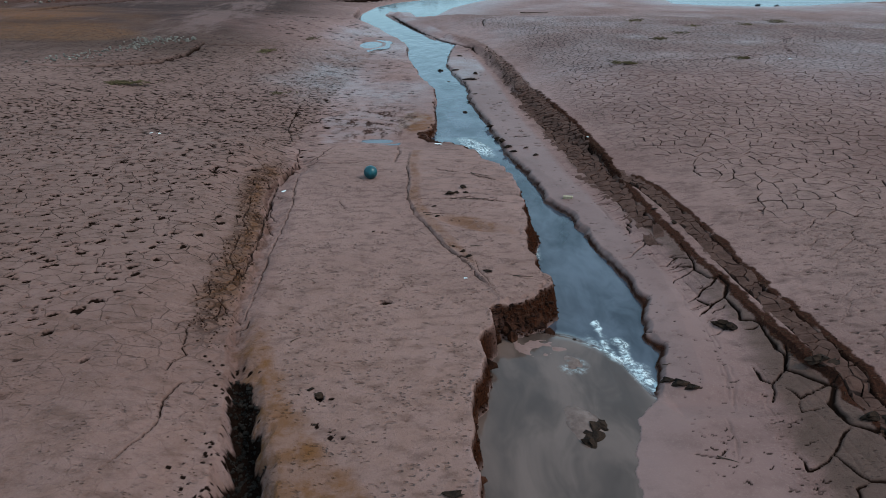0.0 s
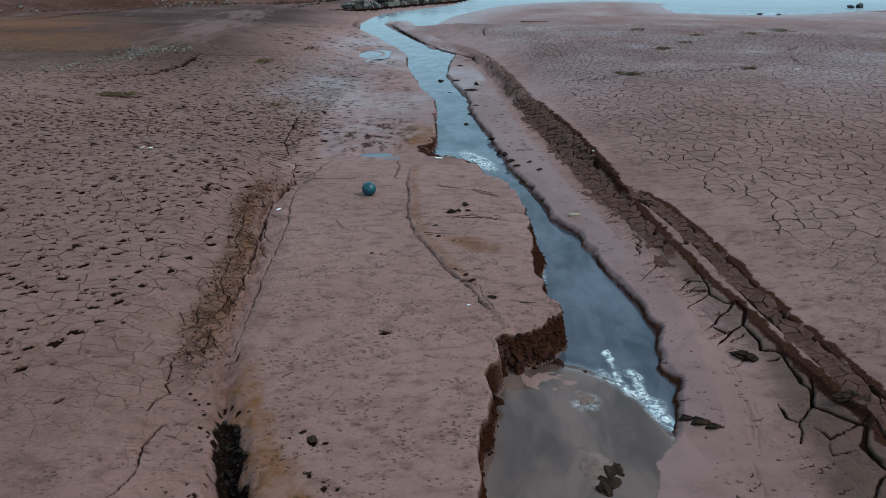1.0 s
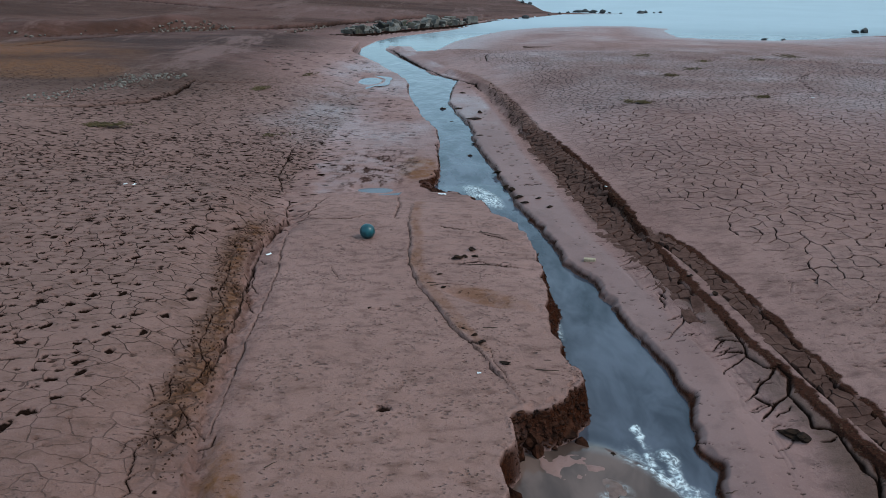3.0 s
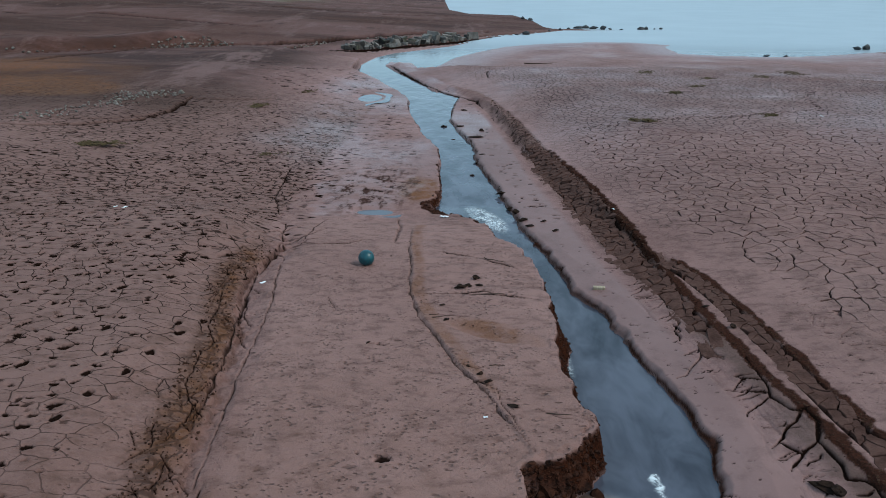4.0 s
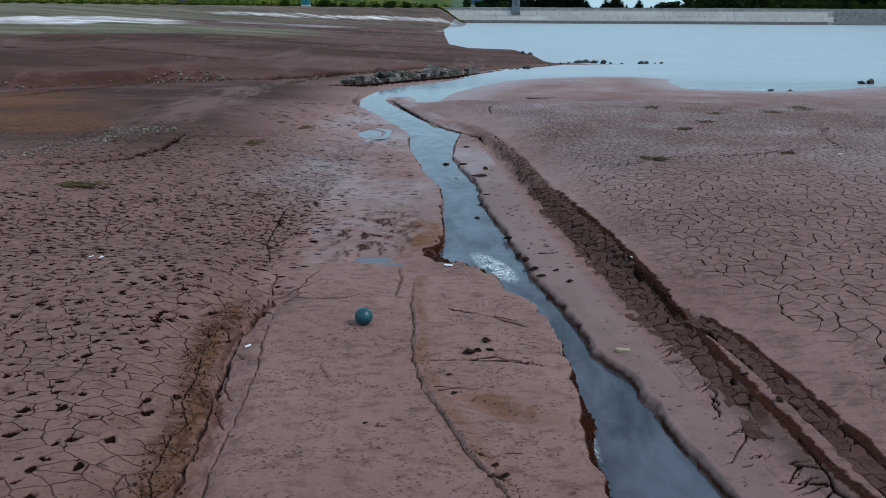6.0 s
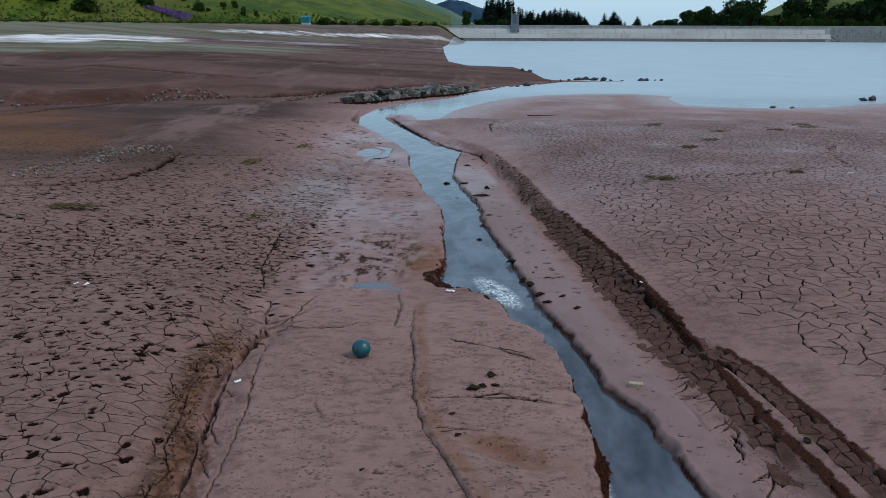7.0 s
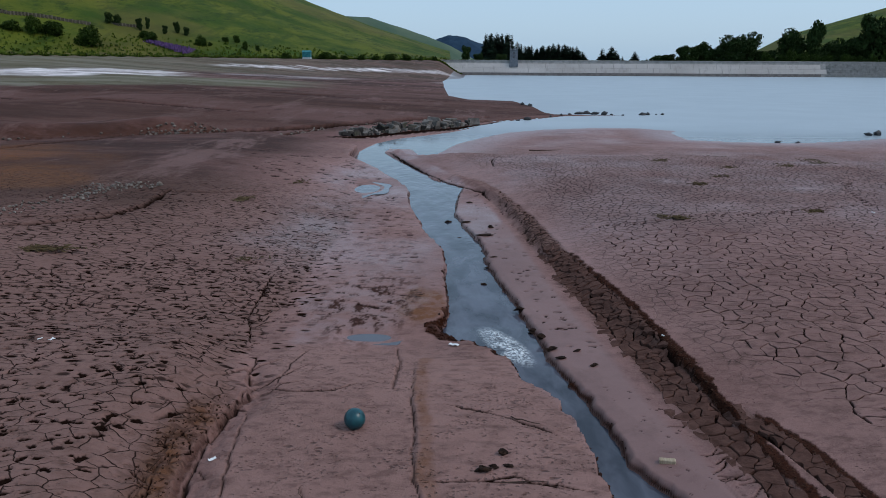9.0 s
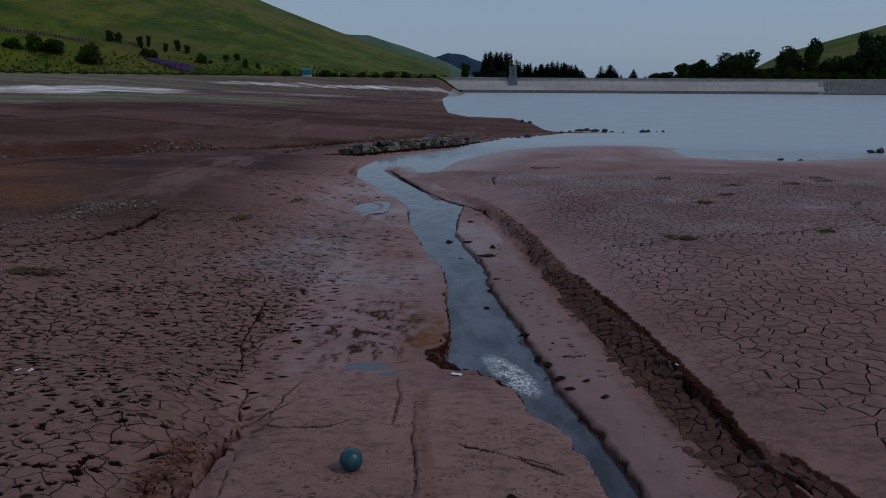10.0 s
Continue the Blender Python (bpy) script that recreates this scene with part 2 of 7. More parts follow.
def dam_material():
    n = Nodes("dam_stone_pitching")
    base = n.mix(n.ramp(n.noise(0.12, 5, 0.6, n.scaled(0.35, 1, 1)), 0.3, 0.7), (0.38, 0.345, 0.32), (0.50, 0.465, 0.44))
    base = n.mix(n.random(), base, n.mix(0.22, base, (0.33, 0.295, 0.27)))
    base = n.mix(n.ramp(n.noise(0.6, 5, 0.7, n.scaled(1, 1, 0.25)), 0.5, 0.75, 0, 0.5), base, (0.20, 0.18, 0.165))
    return n.done(base, 0.85, n.bump(n.noise(2.0, 5), 0.08, 0.6))


M_GROUND = ground_material()
M_STREAM = water_material("stream_water", (0.024, 0.026, 0.036), (0.094, 0.097, 0.122), 2.6, True)
M_PUDDLE = water_material("puddle_water", (0.085, 0.080, 0.092), (0.120, 0.118, 0.135), 4.0)
# pale base colour stands in for the sky's reflection on the lake
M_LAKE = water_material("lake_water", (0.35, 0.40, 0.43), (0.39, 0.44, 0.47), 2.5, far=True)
M_PLATE = plain_material("dried_mud_plate", (0.060, 0.028, 0.021), (0.108, 0.054, 0.042), 7.0, 0.95, 0.03)
M_CLOD = plain_material("wet_mud_clod", (0.013, 0.008, 0.006), (0.040, 0.022, 0.015), 14.0, 0.9, 0.02)
M_REDCLOD = plain_material("red_bank_soil", (0.013, 0.005, 0.003), (0.056, 0.019, 0.010), 11.0, 0.8, 0.02)
M_BOULDER = stone_material("mossy_boulder", (0.020, 0.016, 0.014), (0.250, 0.218, 0.192), 2.2, 0.8, (0.060, 0.055, 0.038))
M_DARKROCK = stone_material("wet_dark_rock", (0.028, 0.028, 0.030), (0.060, 0.058, 0.058), 3.0, 0.5)
M_PALESTONE = stone_material("pale_dry_stone", (0.13, 0.105, 0.088), (0.30, 0.255, 0.220), 9.0)
M_WOOD = plain_material("weathered_plank", (0.30, 0.23, 0.15), (0.44, 0.35, 0.25), 6.0, 0.7, 0.004, (12, 1.2, 1))
M_TWIG = plain_material("sodden_twig", (0.045, 0.028, 0.022), (0.085, 0.055, 0.042), 20.0, 0.8, 0.004)
M_LITTER = plain_material("white_litter", (0.62, 0.62, 0.62), (0.75, 0.75, 0.74), 12.0, 0.5, 0.002)
M_DAM = dam_material()
M_PARAPET = plain_material("grey_parapet_stone", (0.22, 0.215, 0.205), (0.32, 0.31, 0.30), 0.8, 0.85, 0.03)
M_TOWER = plain_material("tower_masonry", (0.105, 0.120, 0.140), (0.175, 0.190, 0.210), 1.4, 0.8, 0.05)
M_SLATE = plain_material("grey_slate", (0.06, 0.065, 0.075), (0.10, 0.105, 0.115), 3.0, 0.6, 0.01)
M_BARK = plain_material("bark", (0.050, 0.040, 0.030), (0.100, 0.080, 0.060), 8.0, 0.9, 0.03)
M_CONIFER = leaf_material("conifer_needles", (0.008, 0.020, 0.012), (0.018, 0.036, 0.020))
M_LEAF = leaf_material("broad_leaves", (0.012, 0.028, 0.007), (0.036, 0.062, 0.016))
M_BUSH = leaf_material("bush_leaves", (0.014, 0.034, 0.005), (0.048, 0.080, 0.011))
M_FLOWER = leaf_material("purple_flowers", (0.10, 0.055, 0.15), (0.16, 0.09, 0.22))
M_WEED = leaf_material("dry_waterweed", (0.070, 0.046, 0.020), (0.112, 0.078, 0.038))
M_SHED = plain_material("turquoise_painted_board", (0.025, 0.15, 0.17), (0.045, 0.21, 0.23), 1.5, 0.6, 0.01)
M_WHITE = plain_material("white_painted_board", (0.42, 0.45, 0.45), (0.52, 0.55, 0.55), 1.0, 0.6, 0.01)
# both far hills: distance haze painted in as bluer base colours
M_FARWOOD = plain_material("hazed_woodland", (0.014, 0.034, 0.062), (0.024, 0.050, 0.082), 0.06, 0.9, 1.0)
M_FARHILL = plain_material("far_pasture", (0.060, 0.100, 0.068), (0.095, 0.130, 0.085), 0.02, 0.9, 0.5)
M_MEADOW = leaf_material("meadow_growth", (0.055, 0.095, 0.010), (0.110, 0.135, 0.020))
M_RUTCLOD = plain_material("brown_rut_soil", (0.024, 0.010, 0.006), (0.074, 0.034, 0.021), 12.0, 0.85, 0.02)
M_BLACKMUD = plain_material("black_wet_mud", (0.008, 0.006, 0.005), (0.024, 0.017, 0.014), 16.0, 0.85, 0.01)


# ---- plan of the shore: metres, x to the right and y ahead ----
LEFT_BANK = [(-3.0, -40.0), (-0.6, -12.0), (0.2, -2.0), (0.36, 1.6), (0.36, 2.8), (0.33, 3.48), (0.28, 3.94), (0.30, 4.27), (0.37, 4.64), (0.41, 5.05), (0.50, 5.47),
             (0.74, 5.55), (0.94, 5.74), (1.07, 6.05), (1.03, 6.39), (1.00, 6.89), (0.96, 7.39), (1.03, 7.87), (0.99, 8.54),
             (0.91, 8.95), (0.80, 9.38), (0.63, 10.16), (0.40, 10.72), (0.34, 11.36), (0.10, 12.02), (-0.35, 12.40),
             (-0.62, 12.76), (-0.54, 13.37), (-0.57, 14.37), (-0.66, 15.57), (-0.77, 17.06), (-1.04, 17.93), (-1.39, 19.46),
             (-1.61, 20.68), (-1.87, 22.09), (-2.06, 24.2), (-2.70, 26.3), (-3.48, 28.1), (-4.93, 30.6)]
FAR_BANK = [(-5.10, 33.9), (-4.82, 37.2), (-4.09, 39.4), (-2.50, 41.6), (-1.32, 43.4), (0.31, 47.2), (2.47, 51.9), (4.15, 53.6),
            (6.75, 57.0), (11.5, 58.2), (6.2, 59.3), (5.72, 61.3), (5.47, 69.0), (4.25, 79.0), (-0.52, 81.9), (-3.0, 91.6), (-4.8, 124.6),
            (-6.6, 165.0), (-6.0, 262.0), (330.0, 262.0), (330.0, 60.0), (60.0, 52.0), (36.0, 47.0)]
NEAR_BANK = [(21.84, 42.1), (18.24, 40.1), (15.66, 39.3), (13.0, 39.6), (11.0, 40.5), (11.16, 44.2), (11.9, 45.6), (9.66, 47.4), (7.2, 47.2),
             (3.97, 45.7), (1.86, 43.7), (0.23, 40.4), (-0.89, 37.6), (-1.66, 33.6), (-2.31, 32.6), (-2.87, 35.1), (-3.93, 35.4)]
RIGHT_BANK = [(-4.01, 34.0), (-3.12, 31.3), (-2.12, 28.4), (-1.42, 26.5), (-0.47, 24.8), (-0.61, 23.0), (-0.63, 20.75), (-0.28, 18.98),
              (0.02, 17.54), (0.09, 15.96), (0.31, 15.0), (0.44, 14.0), (0.58, 13.1), (0.72, 12.4), (0.77, 11.72), (0.90, 11.28),
              (1.00, 10.75), (1.09, 10.19), (1.26, 9.37), (1.45, 8.95), (1.57, 8.57), (1.66, 8.06), (1.75, 7.61), (1.82, 7.1),
              (1.88, 6.78), (1.96, 6.37), (1.93, 6.0), (1.90, 5.43), (1.83, 4.95), (1.74, 4.66), (1.56, 4.35), (1.45, 3.97), (1.40, 3.5), (1.5, 2.8), (1.6, 1.6), (1.5, -2.0), (0.9, -12.0), (-1.4, -40.0)]
RIGHT_Y, RIGHT_X = [q[1] for q in RIGHT_BANK[::-1]], [q[0] for q in RIGHT_BANK[::-1]]
WATER_EDGE = LEFT_BANK + FAR_BANK + NEAR_BANK + RIGHT_BANK
N_LEFT, N_FAR, N_NEAR = len(LEFT_BANK), len(FAR_BANK), len(NEAR_BANK)

# lines across the plan, as y and x
GULLY = [(-40, -5.0), (0.0, -1.0), (2.6, -1.22), (3.0, -1.29), (3.4, -1.37), (4.1, -1.56), (4.7, -1.79), (5.4, -1.98), (6.2, -2.08), (7.0, -2.15), (7.6, -2.27), (8.24, -2.49), (8.8, -2.57), (9.4, -2.56), (10.1, -2.45), (10.9, -2.75), (12, -2.8)]
RUT_EDGE = [(-40, 8.2), (2.5, 3.55), (3.8, 3.36), (4.9, 3.15), (5.35, 3.05), (5.8, 2.98), (6.25, 2.92), (6.6, 2.86), (7.3, 2.72), (8.26, 2.58), (9.0, 2.48), (9.74, 2.40), (11.4, 2.27), (12.5, 2.20), (14, 1.98), (16.8, 1.50), (19.4, 1.18), (22.3, 0.75), (25, 0.2), (28, -1.5), (32, -3.1), (36, -3.6)]
RUT_INNER = [(-40, 7.2), (2.5, 2.45), (4.0, 2.52), (5.0, 2.60), (5.5, 2.62), (6.1, 2.58), (6.9, 2.48), (7.45, 2.34), (8.15, 2.22), (9.18, 2.05), (10.0, 1.86), (11.0, 1.72), (12.3, 1.58), (14.5, 1.25), (17.7, 0.95), (20.7, 0.6), (25, -0.05), (36, -3.8)]
RUT_OUTER = [(-40, 8.8), (2.5, 3.75), (4.4, 3.52), (5.0, 3.44), (5.8, 3.33), (6.6, 3.21), (7.3, 3.14), (7.9, 3.07), (8.4, 2.99), (8.9, 2.90), (9.4, 2.77), (10.0, 2.56), (10.6, 2.38)]
def crust(x, y):
    """From 0 to 1 where the right field has dried into plates."""
    left = np.interp(y, [7, 8.5, 10.4, 12, 14, 16.8, 19], [3.75, 3.45, 3.05, 2.75, 2.5, 2.1, 1.9]) + 0.5 * layered(x * 1.3, y * 1.3, 3, 231)
    start = 7.6 + 2.0 * layered(x * 0.7, y * 0.7, 3, 232) + 0.12 * np.clip(x - 3, 0, 4)
    return smooth((x - left) / 0.35) * smooth((y - start) / 0.5) * smooth((17.2 - y + 1.2 * layered(x * 0.8, y * 0.8, 3, 233)) / 0.5)


RIDGE = [(-60, 20), (-30, 25.5), (-18, 30), (-11, 34.3), (-7.6, 44.6), (-1.4, 48.6), (1.5, 51.8), (4.6, 55.0), (8, 58.5)]


def along(line, v):
    a = np.array(line)
    return np.interp(v, a[:, 0], a[:, 1])


def smooth(v):
    v = np.clip(v, 0, 1)
    return v * v * (3 - 2 * v)


def ragged(mask, x, y, freq, seed, hard=0.22):
    """A mask with an uneven, broken rim."""
    return smooth((mask - 0.5 + 1.1 * layered(x * freq, y * freq, 4, seed, 0.6)) / hard + 0.5) * (mask > 0.02)


def hashed(ix, iy, seed):
    h = (ix.astype(np.int64) * 374761393 + iy.astype(np.int64) * 668265263 + seed * 974634777) & 0xFFFFFFFF
    h = ((h ^ (h >> 13)) * 1274126177) & 0xFFFFFFFF
    h = ((h ^ (h >> 16)) * 2246822519) & 0xFFFFFFFF
    return ((h ^ (h >> 15)) & 0xFFFFFF) / float(0xFFFFFF)


def grain(x, y, seed=0):
    """Smooth value noise, 0 to 1."""
    ix, iy = np.floor(x), np.floor(y)
    fx, fy = smooth(x - ix), smooth(y - iy)
    a, b = hashed(ix, iy, seed), hashed(ix + 1, iy, seed)
    c, d = hashed(ix, iy + 1, seed), hashed(ix + 1, iy + 1, seed)
    return (a + (b - a) * fx) * (1 - fy) + (c + (d - c) * fx) * fy


def layered(x, y, octaves=4, seed=0, keep=0.5):
    total, amp, size = 0.0, 1.0, 0.0
    for k in range(octaves):
        total = total + amp * grain(x * 2**k + 17.3 * k, y * 2**k - 9.1 * k, seed + k)
        size, amp = size + amp, amp * keep
    return total / size - 0.5


def polygons(x, y, size, seed):
    """Distance to the nearest joint of a net of irregular polygons, and a random number for each polygon."""
    u, v = x / size, y / size
    ix, iy = np.floor(u), np.floor(v)
    best, px, py, pid = np.full(u.shape, 9.0), 0 * u, 0 * u, 0 * u
    for i in (-1, 0, 1):
        for j in (-1, 0, 1):
            sx = ix + i + hashed(ix + i, iy + j, seed)
            sy = iy + j + hashed(ix + i, iy + j, seed + 1)
            d = (sx - u) ** 2 + (sy - v) ** 2
            near = d < best
            best = np.where(near, d, best)
            px, py = np.where(near, sx, px), np.where(near, sy, py)
            pid = np.where(near, hashed(ix + i, iy + j, seed + 2), pid)
    edge = np.full(u.shape, 9.0)
    for i in (-2, -1, 0, 1, 2):
        for j in (-2, -1, 0, 1, 2):
            sx = ix + i + hashed(ix + i, iy + j, seed)
            sy = iy + j + hashed(ix + i, iy + j, seed + 1)
            dx, dy = sx - px, sy - py
            length = np.sqrt(dx * dx + dy * dy)
            d = ((sx + px) / 2 - u) * dx + ((sy + py) / 2 - v) * dy
            edge = np.where(length > 1e-5, np.minimum(edge, d / np.maximum(length, 1e-5)), edge)
    return edge * size, pid


def shore_distance(x, y):
    """Distance to the water's edge, negative in the water, and the number of the nearest stretch."""
    p = np.array(WATER_EDGE, dtype=np.float64)
    q = np.roll(p, -1, axis=0)
    best, which, inside = np.full(x.shape, 1e9), np.zeros(x.shape, dtype=np.int32), np.zeros(x.shape, dtype=bool)
    for k in range(len(p)):
        (ax, ay), (bx, by) = p[k], q[k]
        dx, dy = bx - ax, by - ay
        t = np.clip(((x - ax) * dx + (y - ay) * dy) / (dx * dx + dy * dy), 0, 1)
        d = (x - ax - t * dx) ** 2 + (y - ay - t * dy) ** 2
        near = d < best
        best[near], which[near] = d[near], k
        if ay != by:
            inside ^= ((ay > y) != (by > y)) & (x < (bx - ax) * (y - ay) / (by - ay) + ax)
    return np.where(inside, -1, 1) * np.sqrt(best), which


def weir(x, y):
    """From 0 in the upper pool to 1 in the channel below it."""
    lip = np.interp(x, [0.3, 0.9, 1.15, 1.36, 1.55, 1.70, 1.9], [5.72, 5.62, 5.55, 5.40, 5.15, 4.72, 4.4])
    return smooth((y - lip + 0.08) / 0.30)


def water_level(x, y):
    z = np.interp(y, [0, 5, 12.0, 13.0, 26, 34], [-0.40, -0.40, -0.455, -0.505, -0.575, -0.6])
    return z + 0.055 * (1 - weir(x, y)) * (y < 6.5)


def land(x, y, cell):
    """Height of the ground at arrays x, y and what it is made of. cell: the spacing of the sheet there."""
    wob = smooth((40 - y) / 25)
    jx = 0.16 * layered(x * 2.6, y * 2.6, 3, 5) * wob + 0.06 * layered(x * 9, y * 9, 3, 8) * wob
    jy = 0.16 * layered(x * 2.6, y * 2.6, 3, 6) * wob
    d, which = shore_distance(x + jx, y + jy)
    is_left, is_far = which < N_LEFT, (which >= N_LEFT) & (which < N_LEFT + N_FAR)
    is_near = (which >= N_LEFT + N_FAR) & (which < N_LEFT + N_FAR + N_NEAR)
    is_right = which >= N_LEFT + N_FAR + N_NEAR
    zw = water_level(x, y)

    # left of the water: sand bar, gully, trodden field, land behind the ridge
    gx = along(GULLY, y) + 0.10 * layered(x * 3, y * 3, 3, 11) + 0.08 * layered(x * 11, y * 11, 3, 12)
    bar = np.interp(y, [2, 5, 8, 9.5, 10.5, 12, 14, 20, 28, 36], [-0.03, -0.03, -0.09, -0.10, -0.17, -0.33, -0.35, -0.43, -0.50, -0.53])
    near = smooth((12.5 - y) / 2.5)
    rise_near = (0.15 - bar) * smooth((gx - 0.05 - x) / 1.1 + 0.12)
    rise_far = np.clip(0.115 * (-3.0 - x), 0, 0.75) * smooth((y - 6) / 8)
    zl = bar + near * rise_near + (1 - near) * rise_far
    gap = x - gx
    trench = np.where(gap < 0, smooth(1 + gap / np.interp(y, [3.0, 4.2, 4.8], [0.16, 0.10, 0.05])), smooth(1 - gap / np.interp(y, [3, 4.5, 6, 8, 10.3, 11.3], [0.32, 0.24, 0.18, 0.40, 0.35, 0.1])))
    trench = trench * smooth((11.2 - y) / 0.8)
    zl = zl - trench * np.interp(y, [1.0, 2.5, 3.6, 4.4, 5.5, 8, 10], [0.05, 0.34, 0.32, 0.10, 0.05, 0.07, 0.07])
    sheet = np.interp(y, [5.6, 6.24, 6.97, 7.92, 8.53, 9.25, 10.1, 10.9], [0.5, 0.25, -0.10, -0.49, -0.68, -0.71, -0.82, -0.85])
    zl = zl + 0.022 * smooth((x - sheet) / 0.03) * smooth((11.2 - y) / 0.5) * smooth((y - 5.6) / 0.2) + 0.006 * np.sin(22 * (y + 0.12 * x + 0.3 * layered(x * 1.5, y * 1.5, 3, 15))) * smooth((x - sheet) / 0.1) * smooth((y - 7.9) / 0.4) * smooth((11.5 - y) / 0.5)
    zl = zl - 0.045 * smooth(1 - ((x - 0.12) / 0.45) ** 2 - ((y - 7.62 + 0.55 * (x - 0.12)) / 0.16) ** 2)
    # the hollow cut through the bar's end, and its wet flat
    zl = zl - 0.06 * smooth(1 - ((x + 1.1) / 0.9) ** 2) * smooth(1 - ((y - 11.9) / 0.7) ** 2)
    step = smooth((y - along(RIDGE, x) + 1.2 * layered(x * 0.5, y * 0.5, 3, 21)) / 1.6)
    r = np.sqrt(x * x + y * y)
    zfar = 0.40 * step + 4.3 * smooth((r - 45) / 170) ** 1.15
    zl = zl + np.where(y > 14, zfar * smooth((14 - x) / 12), 0)
    bench = 0.30 - np.abs(layered(x * 0.055, y * 0.085, 4, 33, 0.6)) * 2.2
    zl = zl + np.where(y > 22, 0.75 * bench * step * smooth((d - 1.5) / 6) * smooth((150 - r) / 60), 0)
    zl = zl + 0.07 * trench * layered(x * 13, y * 13, 3, 36)
    zl = zl + 0.05 * layered(x * 0.5, y * 0.5, 3, 31) * smooth((y - 12) / 10)

    # right of the water: slick strip, rut, ridge, second rut, cracked field
    xa = along(RUT_EDGE, y) + 0.10 * layered(x * 2.5, y * 2.5, 3, 41) + 0.055 * layered(x * 12, y * 12, 3, 42)
    xi, xo = along(RUT_INNER, y), along(RUT_OUTER, y) + 0.07 * layered(x * 4, y * 4, 3, 43)
    strip = np.interp(y, [2, 5, 8, 10, 13, 20, 26, 34], [-0.25, -0.27, -0.29, -0.31, -0.40, -0.47, -0.53, -0.56])
    field = np.interp(y, [2, 10, 14, 19, 30, 40, 47], [0.03, 0.02, 0.01, 0.11, -0.18, -0.47, -0.56]) + 0.012 * np.clip(x - 3, 0, 14)
    w_in = np.clip((x - xi) / np.maximum(xa - xi, 0.05), 0, 1)
    rut_floor = strip + 0.07 * w_in
    up = smooth((x - xa + 0.015 + 0.45 * smooth((y - 10.5) / 3)) / (0.06 + 0.75 * smooth((y - 10.5) / 3)))
    shelf = np.where(y < 11, np.interp(y, [2, 9, 11], [-0.08, -0.04, 0.0]), field - 0.02)
    zr = rut_floor + (shelf - rut_floor) * up
    second = smooth((x - xo + 0.26) / 0.05) * smooth((10.4 - y) / 0.5)
    up2 = smooth((x - xo + 0.02) / 0.08)
    zr = zr - 0.055 * second * (1 - up2)
    zr = zr + np.where(y < 11, 1, smooth((x - xa) / 0.6)) * (field - shelf) * np.where(y < 10.6, up2, up)
    zr = zr + 0.03 * layered(x * 0.7, y * 0.7, 3, 51)
    # trampled clods of the track farther on
    in_track = smooth((x - xi) / 0.25) * smooth((xa + 0.06 - x) / 0.12) * smooth((y - 9.0) / 2.0) * smooth((24 - y) / 9)
    zr = zr + in_track * 0.05 * layered(x * 5.5, y * 4, 3, 61)

    left_side = is_left | (is_far & (x < 40))
    z = np.where(left_side, zl, zr)
    z = z + 0.012 * layered(x * 2.2, y * 2.2, 4, 71)
    # shores: a cut bank along the stream, a beach round the lake
    run = np.where(is_left, np.interp(y, [3, 5.3, 5.6, 6.2, 7.0, 8.0, 9.0, 11, 12.4, 12.8, 13.4, 18, 22], [0.05, 0.06, 0.12, 0.08, 0.17, 0.13, 0.06, 0.045, 0.3, 0.12, 0.05, 0.04, 0.04]), 0.07)
    run = np.maximum(run * np.where(is_left, 0.45 + 1.1 * grain(x * 4.5, y * 4.5, 241), 1), 1.1 * cell)
    z = np.maximum(z, zw + 0.05)
    bank = np.clip(d / run, 0, 1) ** 0.85
    beach = zw + 0.004 + np.where(is_far & (x < 6), 0.055, np.where(is_near | is_far, 0.030, 0.07)) * np.maximum(d, 0)
    gentle = is_near | is_far
    low_right = zw + 0.075 * bank * smooth((y - 4.55) / 0.25) + 0.003 + np.interp(y, [4.4, 4.8], [0.075, 0.13]) * np.clip(x - np.interp(y, RIGHT_Y, RIGHT_X), 0, None)
    z_out = np.where(gentle, np.minimum(z, beach), np.where(is_right, np.minimum(z, low_right), zw + (z - zw) * bank))
    z_in = zw - np.minimum(0.5, 0.012 + 0.45 * np.maximum(-d, 0))
    shoal = ragged(smooth(1.15 - ((x - 0.86) / 0.36) ** 2 - ((y - 5.36 + 0.1 * (x - 0.86)) / 0.22) ** 2), x, y, 9, 78, 0.7)
    z_in = np.maximum(z_in, zw - 0.03 + shoal * (0.030 + 0.022 * layered(x * 10, y * 14, 4, 79)))
    z = np.where(d > 0, z_out, z_in)
    z = z + np.where((d > 0) & (d < 1.6 * run) & is_left, np.interp(y, [5.2, 5.5, 6.1, 6.5, 7.1, 7.8, 8.4], [0.022, 0.07, 0.07, 0.03, 0.06, 0.06, 0.022]) * layered(x * 9, y * 9, 3, 77), 0) * smooth((30 - y) / 6)

    # cracks
    wx, wy = x + 0.07 * layered(x * 7, y * 7, 3, 81), y + 0.07 * layered(x * 7, y * 7, 3, 82)
    half = np.maximum(0.0056, 0.44 * cell)
    crack = np.zeros(x.shape)
    dry_right = np.where(left_side, 0, smooth((x - np.where(y < 10.4, xo, xa) - 0.02) / 0.3)) * smooth((d - 1.0) / 2.0)
    dry_left = np.where(is_left, smooth((gx - 0.12 - x) / 0.15), 0) * smooth((25 - y) / 6) * np.interp(y, [3.5, 5.0, 7, 11, 14, 22], [0.1, 0.4, 0.95, 0.95, 0.9, 0.8])
    zone = dry_right * (1 - crust(x, y)) * smooth((9.0 - y) / 1.0)
    m = (zone > 0.02) & (y > 1.5) & (y < 13)
    if m.any():
        edge, pid = polygons(wx[m], wy[m], 0.30, 101)
